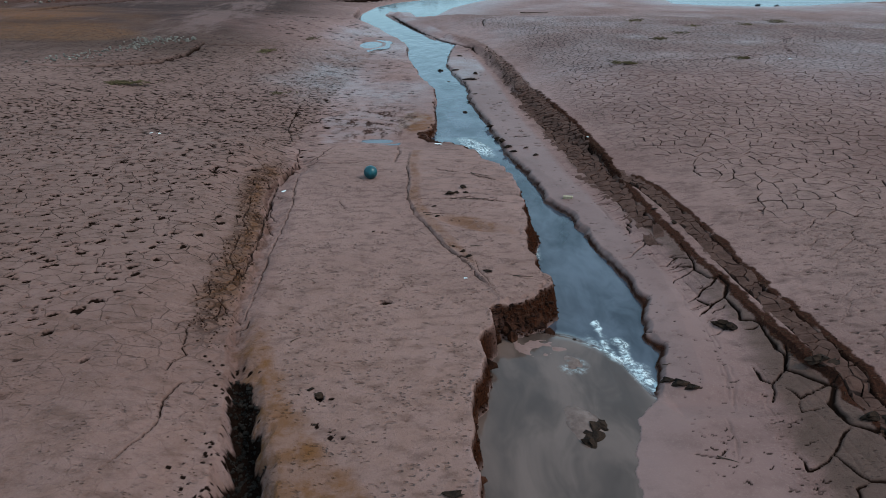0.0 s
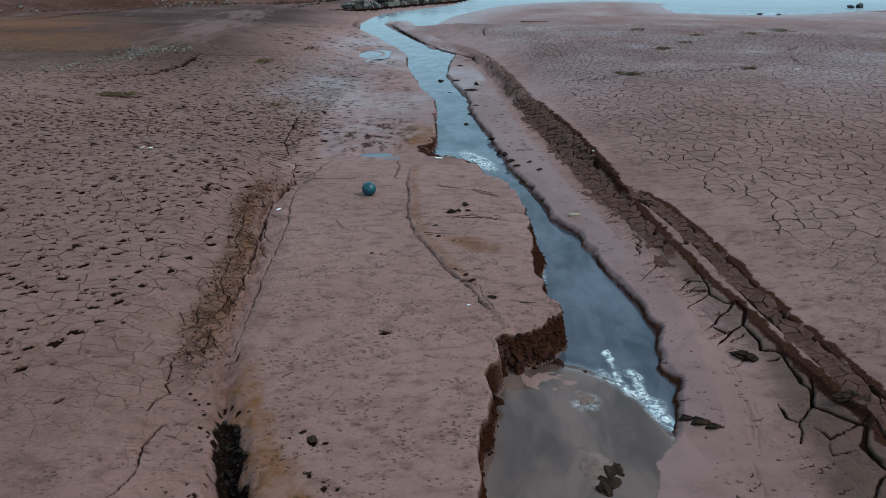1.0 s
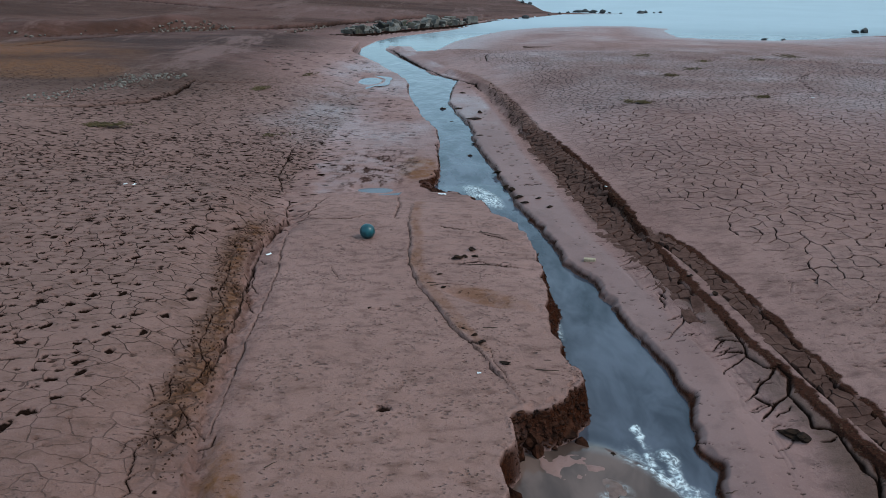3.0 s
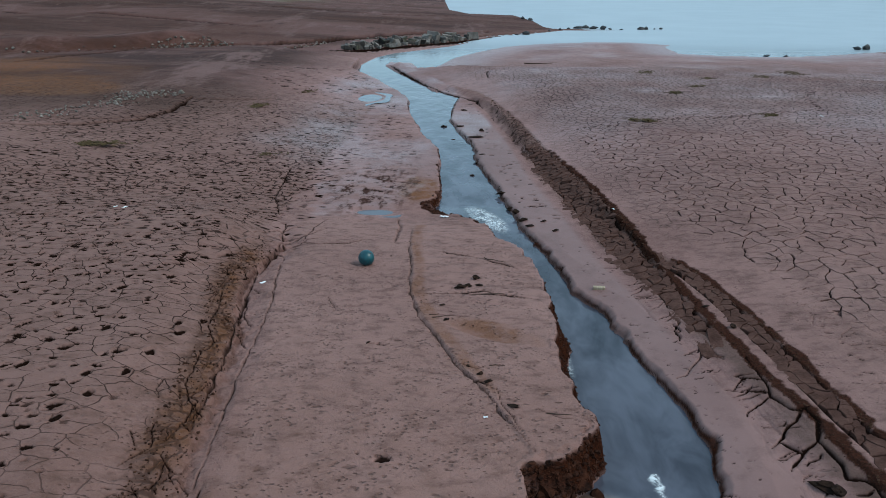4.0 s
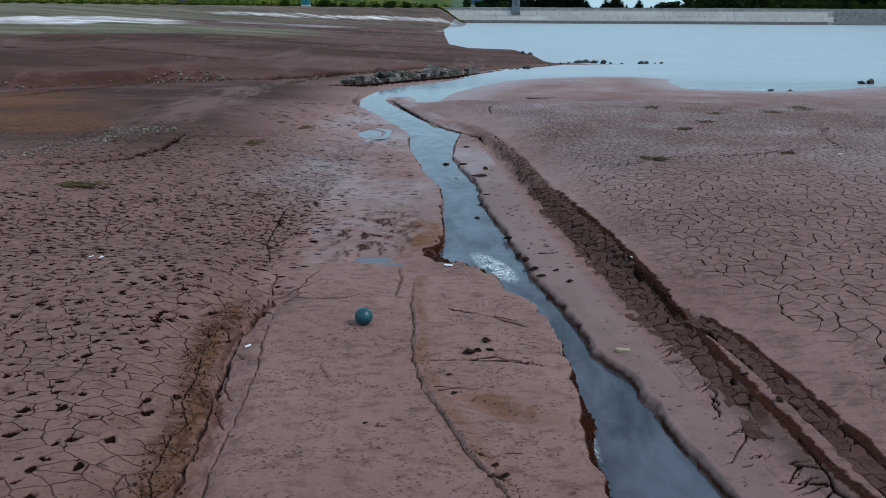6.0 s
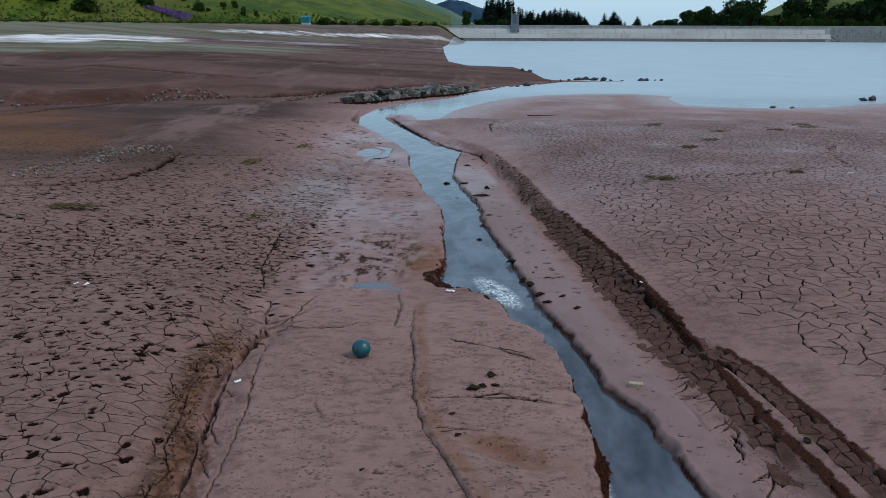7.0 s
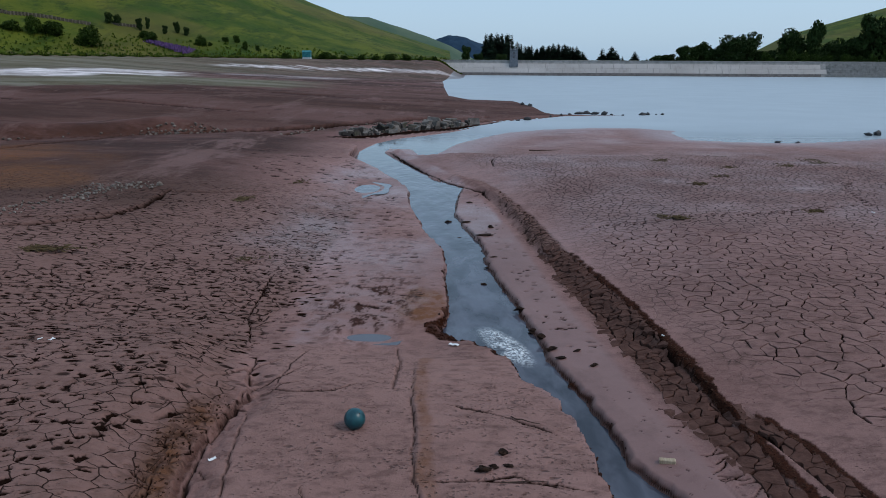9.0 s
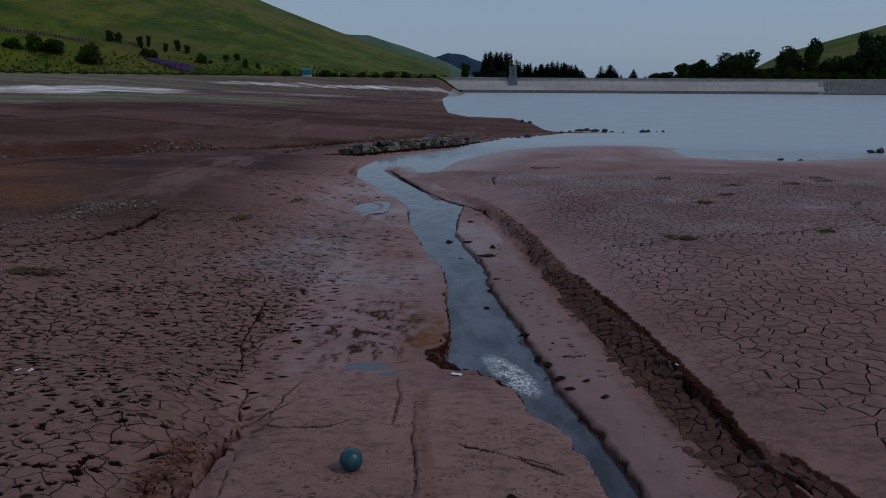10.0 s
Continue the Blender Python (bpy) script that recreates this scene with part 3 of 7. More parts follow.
        some = smooth((layered(x[m] * 2.1, y[m] * 2.1, 3, 106) + 0.5 - 0.34 + 0.20 * smooth((y[m] - 5.5) / 4)) / 0.14)
        c = smooth(1 - edge / (half[m] * 1.3)) * some * zone[m] * np.interp(y[m], [3, 6, 8], [0.75, 1.0, 1.0])
        crack[m] = np.maximum(crack[m], c)
        z[m] = z[m] + 0.008 * (pid - 0.5) * zone[m] * smooth(edge / 0.03)
    net_right = dry_right * (1 - crust(x, y)) * smooth((y - 9.0 - 3 * layered(x * 0.6, y * 0.6, 3, 124)) / 3.5) * smooth((38 - y) / 12)
    net_left = dry_left
    edge_band = np.where(is_left, smooth(1.2 - np.abs(x - gx + 0.20) / 0.24) * smooth((10.2 - y) / 0.6) * smooth((y - 4.3) / 0.8), 0)
    trod = np.where(left_side, smooth((-2.1 - x + 0.6 * layered(x, y, 2, 122)) / 0.5), 0) * smooth((y - 8.6) / 1.6) * smooth((24 - y) / 4) * smooth((10.5 + x) / 2.5)
    trod = np.maximum(trod, 0.5 * np.where(left_side, smooth((-0.9 - x) / 0.5) * smooth((y - 14) / 3) * smooth((32 - y) / 6) * smooth((x + 6) / 3), 0))
    net_track = np.where(left_side, 0, smooth((x - xi + 0.4 * layered(x * 2, y * 2, 3, 121)) / 0.25) * smooth((xa + 0.08 - x) / 0.10) * smooth((y - 9.5) / 1.5) * smooth((27 - y) / 10))
    net_track = np.maximum(net_track, 0.62 * edge_band)
    z = z + 0.05 * edge_band * layered(x * 9, y * 9, 3, 123)
    z = z - 0.030 * crack
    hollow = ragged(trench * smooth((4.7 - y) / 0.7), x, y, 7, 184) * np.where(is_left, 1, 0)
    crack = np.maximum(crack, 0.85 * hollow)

    # soils
    fade = smooth((60 - y) / 20)
    wet = np.where(d > 0, smooth(1 - d / np.where(is_right & (y < 14), 1.1, np.where(is_right, 0.4, 0.12))), 1.0) * np.where(is_left, 0.5, np.where(is_right, 0.5, 0.8))
    slab = np.where(is_right, smooth((xi - x) / 0.25 + 0.2) * smooth((24 - y) / 6), 0)
    slick = slab * np.where(is_right, np.interp(y, [4, 8, 12], [0.30, 0.5, 0.5]), 0)
    puddled = 0.9 * layered(x * 1.3, y * 1.0, 4, 141) + 0.5 * layered(x * 4.5, y * 3.0, 3, 142)
    flat = np.where(is_left, smooth((1.15 - ((x + 1.95) / 1.15) ** 2 - ((y - 13.8) / 2.3) ** 2 + 1.6 * puddled) / 0.9), 0)
    flat = 0.55 * ragged(0.8 * flat, x, y, 2.8, 144, 1.1)
    flat = np.maximum(flat, 0.45 * np.where(is_left, smooth(0.9 - ((x + 1.50) / 0.6) ** 2 - ((y - 12.15) / 0.34) ** 2 + 2.4 * puddled), 0))
    grey_flat = np.where(left_side, smooth((y - 20) / 8) * smooth((along(RIDGE, x) - 0.8 - y) / 2) * 0.2, 0)
    shore_wet = np.where(is_near | (is_right & (x > xa)), np.maximum(smooth(1 - d / 6.0) * 0.7 * is_near, 0.72 * smooth((y - 11) / 8) * ragged(0.56 + 0 * x, x, y, 0.35, 146, 1.6)), 0)
    # wetness spread over the middle distance to carry the painted sky sheen
    sheen_mid = 0.95 * smooth((y - 11) / 7) * smooth((46 - y) / 12) * np.where(left_side, smooth((x + 6.5) / 3), smooth((xi - x) / 0.3)) * ragged(0.55 + 0 * x, x, y, 0.6, 147, 1.5)
    wet = np.clip(np.maximum.reduce([sheen_mid, wet, slick, flat, grey_flat, shore_wet, trench * smooth((4.6 - y) / 0.6)]), 0, 1)
    ochre = np.where(is_left, 0.20 * smooth((9 - y) / 5) + smooth(1 - np.abs(x - gx + 0.20) / 0.24) * smooth((9.9 - y) / 0.5) * smooth((y - 4.8) / 1.0) * 1.0, 0)
    ochre = np.maximum(ochre, np.where(is_left, 1.0 * ragged(smooth(1.25 - np.abs(x - gx - np.interp(y, [2.6, 3.2, 3.5, 3.85, 4.7], [0.50, 0.42, 0.34, 0.27, 0.18])) / np.interp(y, [2.6, 3.2, 3.5, 3.85, 4.7], [0.62, 0.55, 0.42, 0.30, 0.2])) * smooth((5.3 - y) / 0.7), x, y, 8, 155, 1.5), 0))
    ochre = np.maximum(ochre, 0.9 * ragged(smooth(1 - ((x + 0.92) / 0.5) ** 2 - ((y - 13.5) / 1.15) ** 2), x, y, 3.5, 156, 0.7) * is_left)
    ochre = np.maximum(ochre, 0.65 * ragged(smooth(1 - ((x - 0.20) / 0.62) ** 2 - ((y - 7.66 + 0.45 * (x - 0.20)) / 0.24) ** 2), x, y, 6, 157, 1.3))
    ochre = np.maximum(ochre, 0.55 * is_left * ragged(smooth(1 - np.abs(x - sheet - 0.10) / 0.13) * smooth((11.6 - y) / 0.4) * smooth((y - 6.2) / 0.5), x, y, 4, 158, 0.9))
    orange = np.maximum(0.6 * smooth(1.3 - ((x + 16 + 0.3 * (y - 24)) / 5.5) ** 2 - ((y - 24) / 5) ** 2), smooth(1.4 - ((x + 12.2 + 0.5 * (y - 20.6)) / 2.6) ** 2 - ((y - 20.6) / 1.7) ** 2)) * smooth(0.8 + 2 * layered(x * 0.4, y * 0.6, 3, 151))
    ochre = np.clip(np.maximum(ochre, 1.5 * orange), 0, 1)
    # cut soil of the left bank; right bank and rut faces get painted shade
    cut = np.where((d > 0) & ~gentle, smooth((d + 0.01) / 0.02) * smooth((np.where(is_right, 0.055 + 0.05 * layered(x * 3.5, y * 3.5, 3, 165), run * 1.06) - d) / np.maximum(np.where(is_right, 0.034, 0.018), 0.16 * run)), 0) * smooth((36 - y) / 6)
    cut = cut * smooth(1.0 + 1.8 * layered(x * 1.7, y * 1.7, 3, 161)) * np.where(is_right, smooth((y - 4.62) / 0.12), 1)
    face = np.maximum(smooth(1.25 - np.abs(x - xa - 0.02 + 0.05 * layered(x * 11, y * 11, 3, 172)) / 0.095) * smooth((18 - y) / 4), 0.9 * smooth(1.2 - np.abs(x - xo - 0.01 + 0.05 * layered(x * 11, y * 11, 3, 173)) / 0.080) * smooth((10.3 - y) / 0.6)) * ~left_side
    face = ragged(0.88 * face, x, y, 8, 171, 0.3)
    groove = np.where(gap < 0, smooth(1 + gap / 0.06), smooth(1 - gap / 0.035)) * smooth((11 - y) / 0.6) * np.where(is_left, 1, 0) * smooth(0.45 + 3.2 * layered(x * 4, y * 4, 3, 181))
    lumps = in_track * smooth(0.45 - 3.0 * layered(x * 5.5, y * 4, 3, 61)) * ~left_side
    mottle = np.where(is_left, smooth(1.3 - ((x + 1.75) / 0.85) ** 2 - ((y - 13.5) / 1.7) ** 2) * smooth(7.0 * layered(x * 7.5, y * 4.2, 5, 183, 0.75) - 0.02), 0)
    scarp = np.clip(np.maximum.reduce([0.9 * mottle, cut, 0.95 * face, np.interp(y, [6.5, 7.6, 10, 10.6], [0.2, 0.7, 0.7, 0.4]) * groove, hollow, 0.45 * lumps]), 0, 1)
    olive = np.where(left_side, 0, np.maximum(smooth((x - xi - 0.02 + 0.25 * layered(x * 2.5, y * 2.5, 3, 237)) / 0.22) * smooth((xa - x) / 0.08) * smooth((13 - y) / 4), smooth((x - xo + 0.25) / 0.04) * smooth((xo - x) / 0.04) * smooth((10.2 - y) / 0.5)) * 0.8)
    olive = np.maximum(olive, np.interp(y, [5, 9, 14], [0.28, 0.16, 0.24]) * dry_right * smooth((27 - y) / 6))
    outland = 1.0 * np.where(is_left | is_far, smooth((-4.8 - x + 1.5 * layered(x * 0.4, y * 0.6, 3, 193)) / 3.5) * smooth((y - 14.5) / 4), 0)
    beyond = np.where(left_side & (y > 12), np.maximum(step * (y > 18), outland), 0)
    red = np.clip(step * (y > 18) * left_side * smooth((120 - r) / 40) * (0.45 + 1.4 * layered(x * 0.12, y * 0.3, 4, 191)), 0, 1)
    red = np.maximum(red, 0.9 * np.where(left_side, smooth(1 - np.abs(y - along(RIDGE, x)) / 1.7) * smooth((y - 22) / 4), 0))
    # pale and green bands of the upper shore, grass above the old waterline
    az = x / np.maximum(y, 1.0)
    toe = np.interp(az, [-2.5, -0.8, -0.67, -0.308, -0.187, -0.02, 0.0], [95, 130, 150, 192, 216, 258, 268])
    up_shore = np.where(left_side, y / toe, 0)
    band = up_shore + 0.05 * layered(az * 9, up_shore * 9, 4, 201) + 0.02 * layered(az * 40, up_shore * 30, 2, 203)
    west = smooth((-0.36 - az + 0.10 * layered(az * 6, up_shore * 40, 3, 202)) / 0.08)
    pale = west * smooth((band - 0.54) / 0.02) * smooth((0.665 - band) / 0.02)
    pale = np.maximum(pale, (1 - west) * smooth((az + 0.37) / 0.05) * smooth((band - 0.805) / 0.012) * smooth((0.855 - band) / 0.012) * smooth(0.9 + 2 * layered(az * 12, 0 * az, 2, 204)))
    pale = np.maximum(pale, 0.45 * smooth((az + 0.38) / 0.08) * smooth((0.0 - az) / 0.05) * smooth((band - 0.57) / 0.02) * smooth((0.67 - band) / 0.02) * smooth(0.6 + 2.5 * layered(az * 10, up_shore * 25, 3, 205)))
    green = np.maximum(smooth((band - 0.40) / 0.03) * smooth((0.54 - band) / 0.03) * smooth((-0.16 - az) / 0.12), smooth((band - 0.66) / 0.03) * smooth((1.0 - up_shore) / 0.02) * np.interp(az, [-0.5, -0.3, -0.1], [0.95, 0.55, 0.25]))
    green = np.maximum(green, west * smooth((band - 0.40) / 0.05) * 0.8)
    green = green * (up_shore > 0.3) * smooth((-0.01 - az) / 0.02)
    pale = pale * smooth((-0.015 - az) / 0.02)
    hill = np.where(x < 30, smooth((y / toe - 0.992 + 0.012 * layered(x * 0.15, y * 0.15, 3, 207)) / 0.010), 0) * (y > 20)
    ridge_r = toe + 260
    crest = 3 + np.interp(az, [-2.5, -0.67, -0.308, -0.252, -0.187, -0.140, -0.106, -0.06, -0.025, 0.0], [0.52, 0.248, 0.113, 0.090, 0.066, 0.050, 0.039, 0.025, 0.014, 0.004]) * ridge_r
    w = np.clip((y - toe) / 260, 0, 1.6)
    z_hill = 4.4 + (crest - 4.4) * np.where(w < 1, np.sin(w * np.pi / 2) ** 0.95 * 0.55 + 0.45 * w, 1 - 0.5 * (w - 1))
    z_hill = z_hill + 2.5 * layered(x * 0.02, y * 0.02, 4, 211) * smooth(w * 4)
    lift = np.where(x < 30, smooth((y / toe - 0.72) / 0.28), 0) * (y > 20) * np.where(y < 262, smooth((-0.008 - az) / 0.045), 1)
    z = np.where(lift > 0, z + (np.maximum(z_hill, 4.35) - z) * lift, z)
    # land behind the dam and the hill on the other side
    back = (y > 264) & (az > -0.03)
    right_crest = np.interp(az, [0.30, 0.37, 0.42, 0.60, 1.2], [0.0, 0.012, 0.038, 0.088, 0.2]) * 520
    z_back = 3.6 + np.maximum(0, right_crest) * smooth((y - 270) / 250)
    z = np.where(back, np.maximum(z_back, 3.6), z)
    far_right = np.where((az > 0.60) & (y > 120), smooth((az - 0.66) / 0.06), 0)
    z = np.where(far_right > 0, np.maximum(z, -2 + (7 + 40 * smooth((az - 0.62) / 0.5)) * far_right), z)
    hill = np.maximum.reduce([hill, back * 1.0, far_right])
    z = np.where(y > 620, z * smooth((900 - y) / 280), z)
    hill = np.where(y > 560, 1.0, hill)

    mud = (1 - smooth((hill - 0.3) / 0.4))
    pock = np.where(is_left, smooth((gap - 0.2) / 0.2) * smooth((12 - y) / 1), 0) + np.where(left_side, 0.35, 0) + np.where(left_side, 0, dry_right * smooth((11 - y) / 4))
    sleek = np.clip(np.maximum(slab, 1.1 * flat) + (d < 0), 0, 1)
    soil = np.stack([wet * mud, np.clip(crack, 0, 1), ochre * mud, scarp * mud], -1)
    cover = np.stack([pale * mud, green * mud, red * mud, olive * mud], -1)
    kinds = np.stack([hill, trod, np.clip(pock, 0, 1) * fade, sleek], -1)
    net = np.stack([net_right * mud, net_left * mud, net_track * mud, np.clip(beyond, 0, 1) * mud], -1)
    return z, soil, cover, kinds, net


# ---- the ground, one sheet ----
def spread(start, stop, first, growth):
    out, v, s = [], start, first
    while v < stop:
        out.append(v)
        v, s = v + s, s * growth
    return out


ys = [-v for v in spread(0.2, 1200, 0.25, 1.16)][::-1] + list(np.arange(0.0, 2.4, 0.06))
v = 2.4
while v < 1500:
    ys.append(v)
    v += min(0.0145 * max(1.0, (v - 4) / 5.2) ** 1.62, 3.0 if v < 290 else 22.0)
ys = np.array(ys + [1700.0, 2400.0])
NX = 900
core = np.linspace(-1, 1, NX)
wing = np.array([1.03, 1.1, 1.25, 1.5, 2.0, 3.0, 5.0, 9.0])
us = np.concatenate([-wing[::-1], core, wing])
half_width = np.where(ys > 2, 0.665 * ys + 1.15 + 1.6 * smooth((6.5 - ys) / 4), 4.08)
GX = us[None, :] * half_width[:, None]
outer = np.abs(us)[None, :] > 1.001
GX = np.where(outer, np.sign(us)[None, :] * (half_width[:, None] + (np.abs(us)[None, :] - 1) * np.maximum(half_width[:, None], 220)), GX)
GY = np.repeat(ys[:, None], len(us), 1)
CELL = np.repeat((2 * half_width / NX)[:, None], len(us), 1)
GZ, SOIL, COVER, KINDS, NET = land(GX, GY, CELL)


def window(x0, x1, y0, y1):
    """Rows and columns of the sheet that span a rectangle."""
    r0, r1 = np.searchsorted(ys, y0), np.searchsorted(ys, y1)
    w = half_width[r0:r1].min() if r1 > r0 else 1.0
    lo = np.searchsorted(us, min(x0 / w, x0 / half_width[max(r1 - 1, 0)]))
    hi = np.searchsorted(us, max(x1 / w, x1 / half_width[max(r1 - 1, 0)]))
    return slice(r0, r1), slice(lo, hi)


def stamp_print(x, y, size, turn, depth, stretch=1.25, dark=0.7):
    """Press one hoof print, with a small raised rim, into the sheet."""
    s = size * 2.4
    rs, cs = window(x - s, x + s, y - s, y + s)
    if rs.stop <= rs.start or cs.stop <= cs.start:
        return
    dx, dy = GX[rs, cs] - x, GY[rs, cs] - y
    a, b = dx * math.cos(turn) + dy * math.sin(turn), -dx * math.sin(turn) + dy * math.cos(turn)
    q = np.sqrt((a / stretch) ** 2 + b * b) / size
    q = q + 0.75 * (grain(GX[rs, cs] * 36, GY[rs, cs] * 36, 7) - 0.5)
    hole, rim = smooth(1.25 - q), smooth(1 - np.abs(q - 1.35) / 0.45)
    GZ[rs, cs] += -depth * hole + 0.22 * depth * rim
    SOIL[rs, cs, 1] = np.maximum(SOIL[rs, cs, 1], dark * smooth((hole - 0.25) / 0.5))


def stamp_line(points, width, depth, dark=0.8, ragged=0.5, seed=0):
    """Cut a crack or a rill along a line of places."""
    p = np.array(points)
    pad = width * 3 + 0.1
    rs, cs = window(p[:, 0].min() - pad, p[:, 0].max() + pad, p[:, 1].min() - pad, p[:, 1].max() + pad)
    if rs.stop <= rs.start or cs.stop <= cs.start:
        return
    x, y = GX[rs, cs], GY[rs, cs]
    x = x + 0.06 * layered(x * 6, y * 6, 3, 300 + seed)
    y = y + 0.06 * layered(x * 6, y * 6, 3, 400 + seed)
    best, where = np.full(x.shape, 1e9), np.zeros(x.shape)
    for k in range(len(p) - 1):
        (ax, ay), (bx, by) = p[k], p[k + 1]
        dx, dy = bx - ax, by - ay
        t = np.clip(((x - ax) * dx + (y - ay) * dy) / (dx * dx + dy * dy), 0, 1)
        dd = np.hypot(x - ax - t * dx, y - ay - t * dy)
        where = np.where(dd < best, (k + t) / (len(p) - 1), where)
        best = np.minimum(best, dd)
    w = np.maximum(width * (1 - ragged + 2 * ragged * grain(x * 9, y * 9, seed)), 0.7 * CELL[rs, cs]) * (0.35 + 0.65 * smooth((1 - where) * 4)) * (0.35 + 0.65 * smooth(where * 6))
    c = smooth(1.2 - best / np.maximum(w, 1e-4))
    GZ[rs, cs] -= depth * c
    SOIL[rs, cs, 1] = np.maximum(SOIL[rs, cs, 1], dark * c)


def height(x, y):
    """The ground's height at one place of the finished sheet."""
    r = int(np.clip(np.searchsorted(ys, y) - 1, 0, len(ys) - 2))
    f = (y - ys[r]) / (ys[r + 1] - ys[r])
    a, b = np.interp(x, GX[r], GZ[r]), np.interp(x, GX[r + 1], GZ[r + 1])
    return float(a + (b - a) * f)


# the beds of the two ruts, under their plates of dried mud
xa_, xi_, xo_ = along(RUT_EDGE, GY), along(RUT_INNER, GY), along(RUT_OUTER, GY)
bed = smooth((GX - xi_ - 0.10) / 0.10) * smooth((xa_ - 0.03 - GX) / 0.04) * smooth((16.6 - GY) / 1.2) * smooth((GY - 7.9 + 0.5 * layered(GX * 3, GY * 3, 3, 235)) / 0.4) * smooth((GX - xi_ - 0.06) / 0.10)
bed = np.maximum(bed, smooth((GX - xo_ + 0.235) / 0.02) * smooth((xo_ - 0.02 - GX) / 0.02) * smooth((10.0 - GY) / 0.3) * smooth((GY - 3.7) / 0.3))
GZ -= 0.040 * bed
# rut bed between plates coloured near black, joint shade included
SOIL[..., 1] = np.maximum(SOIL[..., 1], 0.85 * bed)
dried = crust(GX, GY) * (np.abs(us)[None, :] <= 1.0)
GZ -= 0.034 * smooth((dried - 0.45) / 0.4)
# same dark floor below the field's plates, shade painted into the joints
SOIL[..., 1] = np.maximum(SOIL[..., 1], 0.8 * smooth((dried - 0.85) / 0.12))

rng = random.Random(4)
# trails of hoof prints over the left field: two staggered rows each
for x0, y0, x1, y1, n in ((-4.9, 5.6, -2.9, 9.6, 24), (-3.3, 4.6, -2.75, 7.6, 17), (-6.5, 7.0, -3.3, 10.4, 30), (-7.0, 8.2, -4.2, 12.0, 30), (-4.6, 4.8, -3.4, 7.2, 15),
                          (-6.0, 6.1, -4.2, 8.6, 18), (-8.0, 9.5, -5.5, 12.5, 26), (-5.4, 9.2, -3.4, 11.6, 20), (-4.3, 8.6, -3.2, 9.0, 9)):
    ang = math.atan2(y1 - y0, x1 - x0)
    for k in range(n):
        f = k / (n - 1)
        off = 0.10 * (1 if k % 2 else -1) + rng.gauss(0, 0.05)
        stamp_print(x0 + (x1 - x0) * f - off * math.sin(ang) + rng.gauss(0, 0.04), y0 + (y1 - y0) * f + off * math.cos(ang) + rng.gauss(0, 0.05),
                    rng.uniform(0.036, 0.050), ang - 0.5 + rng.gauss(0, 0.4), rng.uniform(0.018, 0.032), 1.5, rng.uniform(0.9, 1.0))
for k in range(260):
    px, py = rng.uniform(-6.5, -2.7), rng.uniform(3.2, 12)
    stamp_print(px, py, rng.uniform(0.014, 0.036), rng.uniform(0, 3.1), rng.uniform(0.008, 0.028), 1.5, rng.uniform(0.25, 0.7))
# marks on the bar and on the right field
for k in range(1100):
    stamp_print(rng.uniform(-1.9, 0.5), rng.uniform(3.0, 11.2), rng.uniform(0.006, 0.016), rng.uniform(-0.6, 0.6), rng.uniform(0.003, 0.009), rng.uniform(1.6, 2.8), rng.uniform(0.08, 0.36) * (1.4 if rng.random() < 0.1 else 1))
for k in range(1300):
    stamp_print(rng.uniform(3.5, 7.8), rng.uniform(4.3, 10.5), rng.uniform(0.008, 0.022), rng.uniform(-0.7, 0.1), rng.uniform(0.006, 0.014), 2.4, rng.uniform(0.2, 0.6))
for k in range(900):
    f = rng.random() ** 0.9
    py = 12.8 + f * 17
    px = float(np.interp(py, [12.5, 16, 20, 24, 28, 31], [-0.85, -0.95, -1.75, -2.4, -3.7, -5.2])) - 0.1 - (1.6 + 0.10 * py) * rng.random() ** 1.3
    stamp_print(px, py, rng.uniform(0.016, 0.045) * (0.6 + 0.03 * py), rng.uniform(-0.25, 0.25), 0.02, rng.uniform(1.8, 4.0), rng.uniform(0.25, 0.75))
for k in range(160):
    py = rng.uniform(12, 27)
    px = float(np.interp(py, [12, 14, 17, 20, 23, 27], [0.95, 0.65, 0.3, -0.1, -0.3, -1.4])) + rng.random() * 0.55
    stamp_print(px, py, rng.uniform(0.015, 0.035), rng.uniform(-0.3, 0.6), 0.015, rng.uniform(1.4, 2.5), rng.uniform(0.3, 0.9))
for k in range(240):
    py = rng.uniform(3.6, 11)
    px = float(np.interp(py, [3.5, 5, 7, 9, 11], [1.75, 2.05, 1.95, 1.6, 1.2])) + rng.random() ** 1.5 * 0.5
    stamp_print(px, py, rng.uniform(0.006, 0.014), rng.uniform(-1.2, 0.2), 0.006, rng.uniform(1.4, 3.5), rng.uniform(0.15, 0.7))
# the trodden flat: slanting rows of dashes
for row in range(80):
    off = -13.0 + row * 0.235
    k, along_row = 0, rng.uniform(0, 0.2)
    while along_row < 13:
        px, py = -9.5 + along_row * 0.74 + off * -0.02, 5.0 + off * 0.62 + 9.2 * 0.62 * 0.55 + along_row * 0.56
        along_row += rng.uniform(0.13, 0.30)
        edge = np.interp(py, [3, 5, 7, 9, 10.5, 12, 15, 19], [-2.9, -2.9, -3.1, -3.1, -2.9, -2.6, -2.3, -2.6])
        if px > edge - 0.3 * rng.random() or py < 3.0 or py > 18.5 or px < -0.62 * py - 1.5:
            continue
        if rng.random() < np.interp(py, [3, 6, 8, 10], [0.58, 0.48, 0.36, 0.22]):
            continue
        stamp_print(px + rng.gauss(0, 0.04), py + rng.gauss(0, 0.05), rng.uniform(0.018, 0.036) * (0.8 + 0.028 * py), rng.gauss(0.15, 0.3), rng.uniform(0.010, 0.026), rng.uniform(1.5, 2.3), rng.uniform(0.65, 1.0))
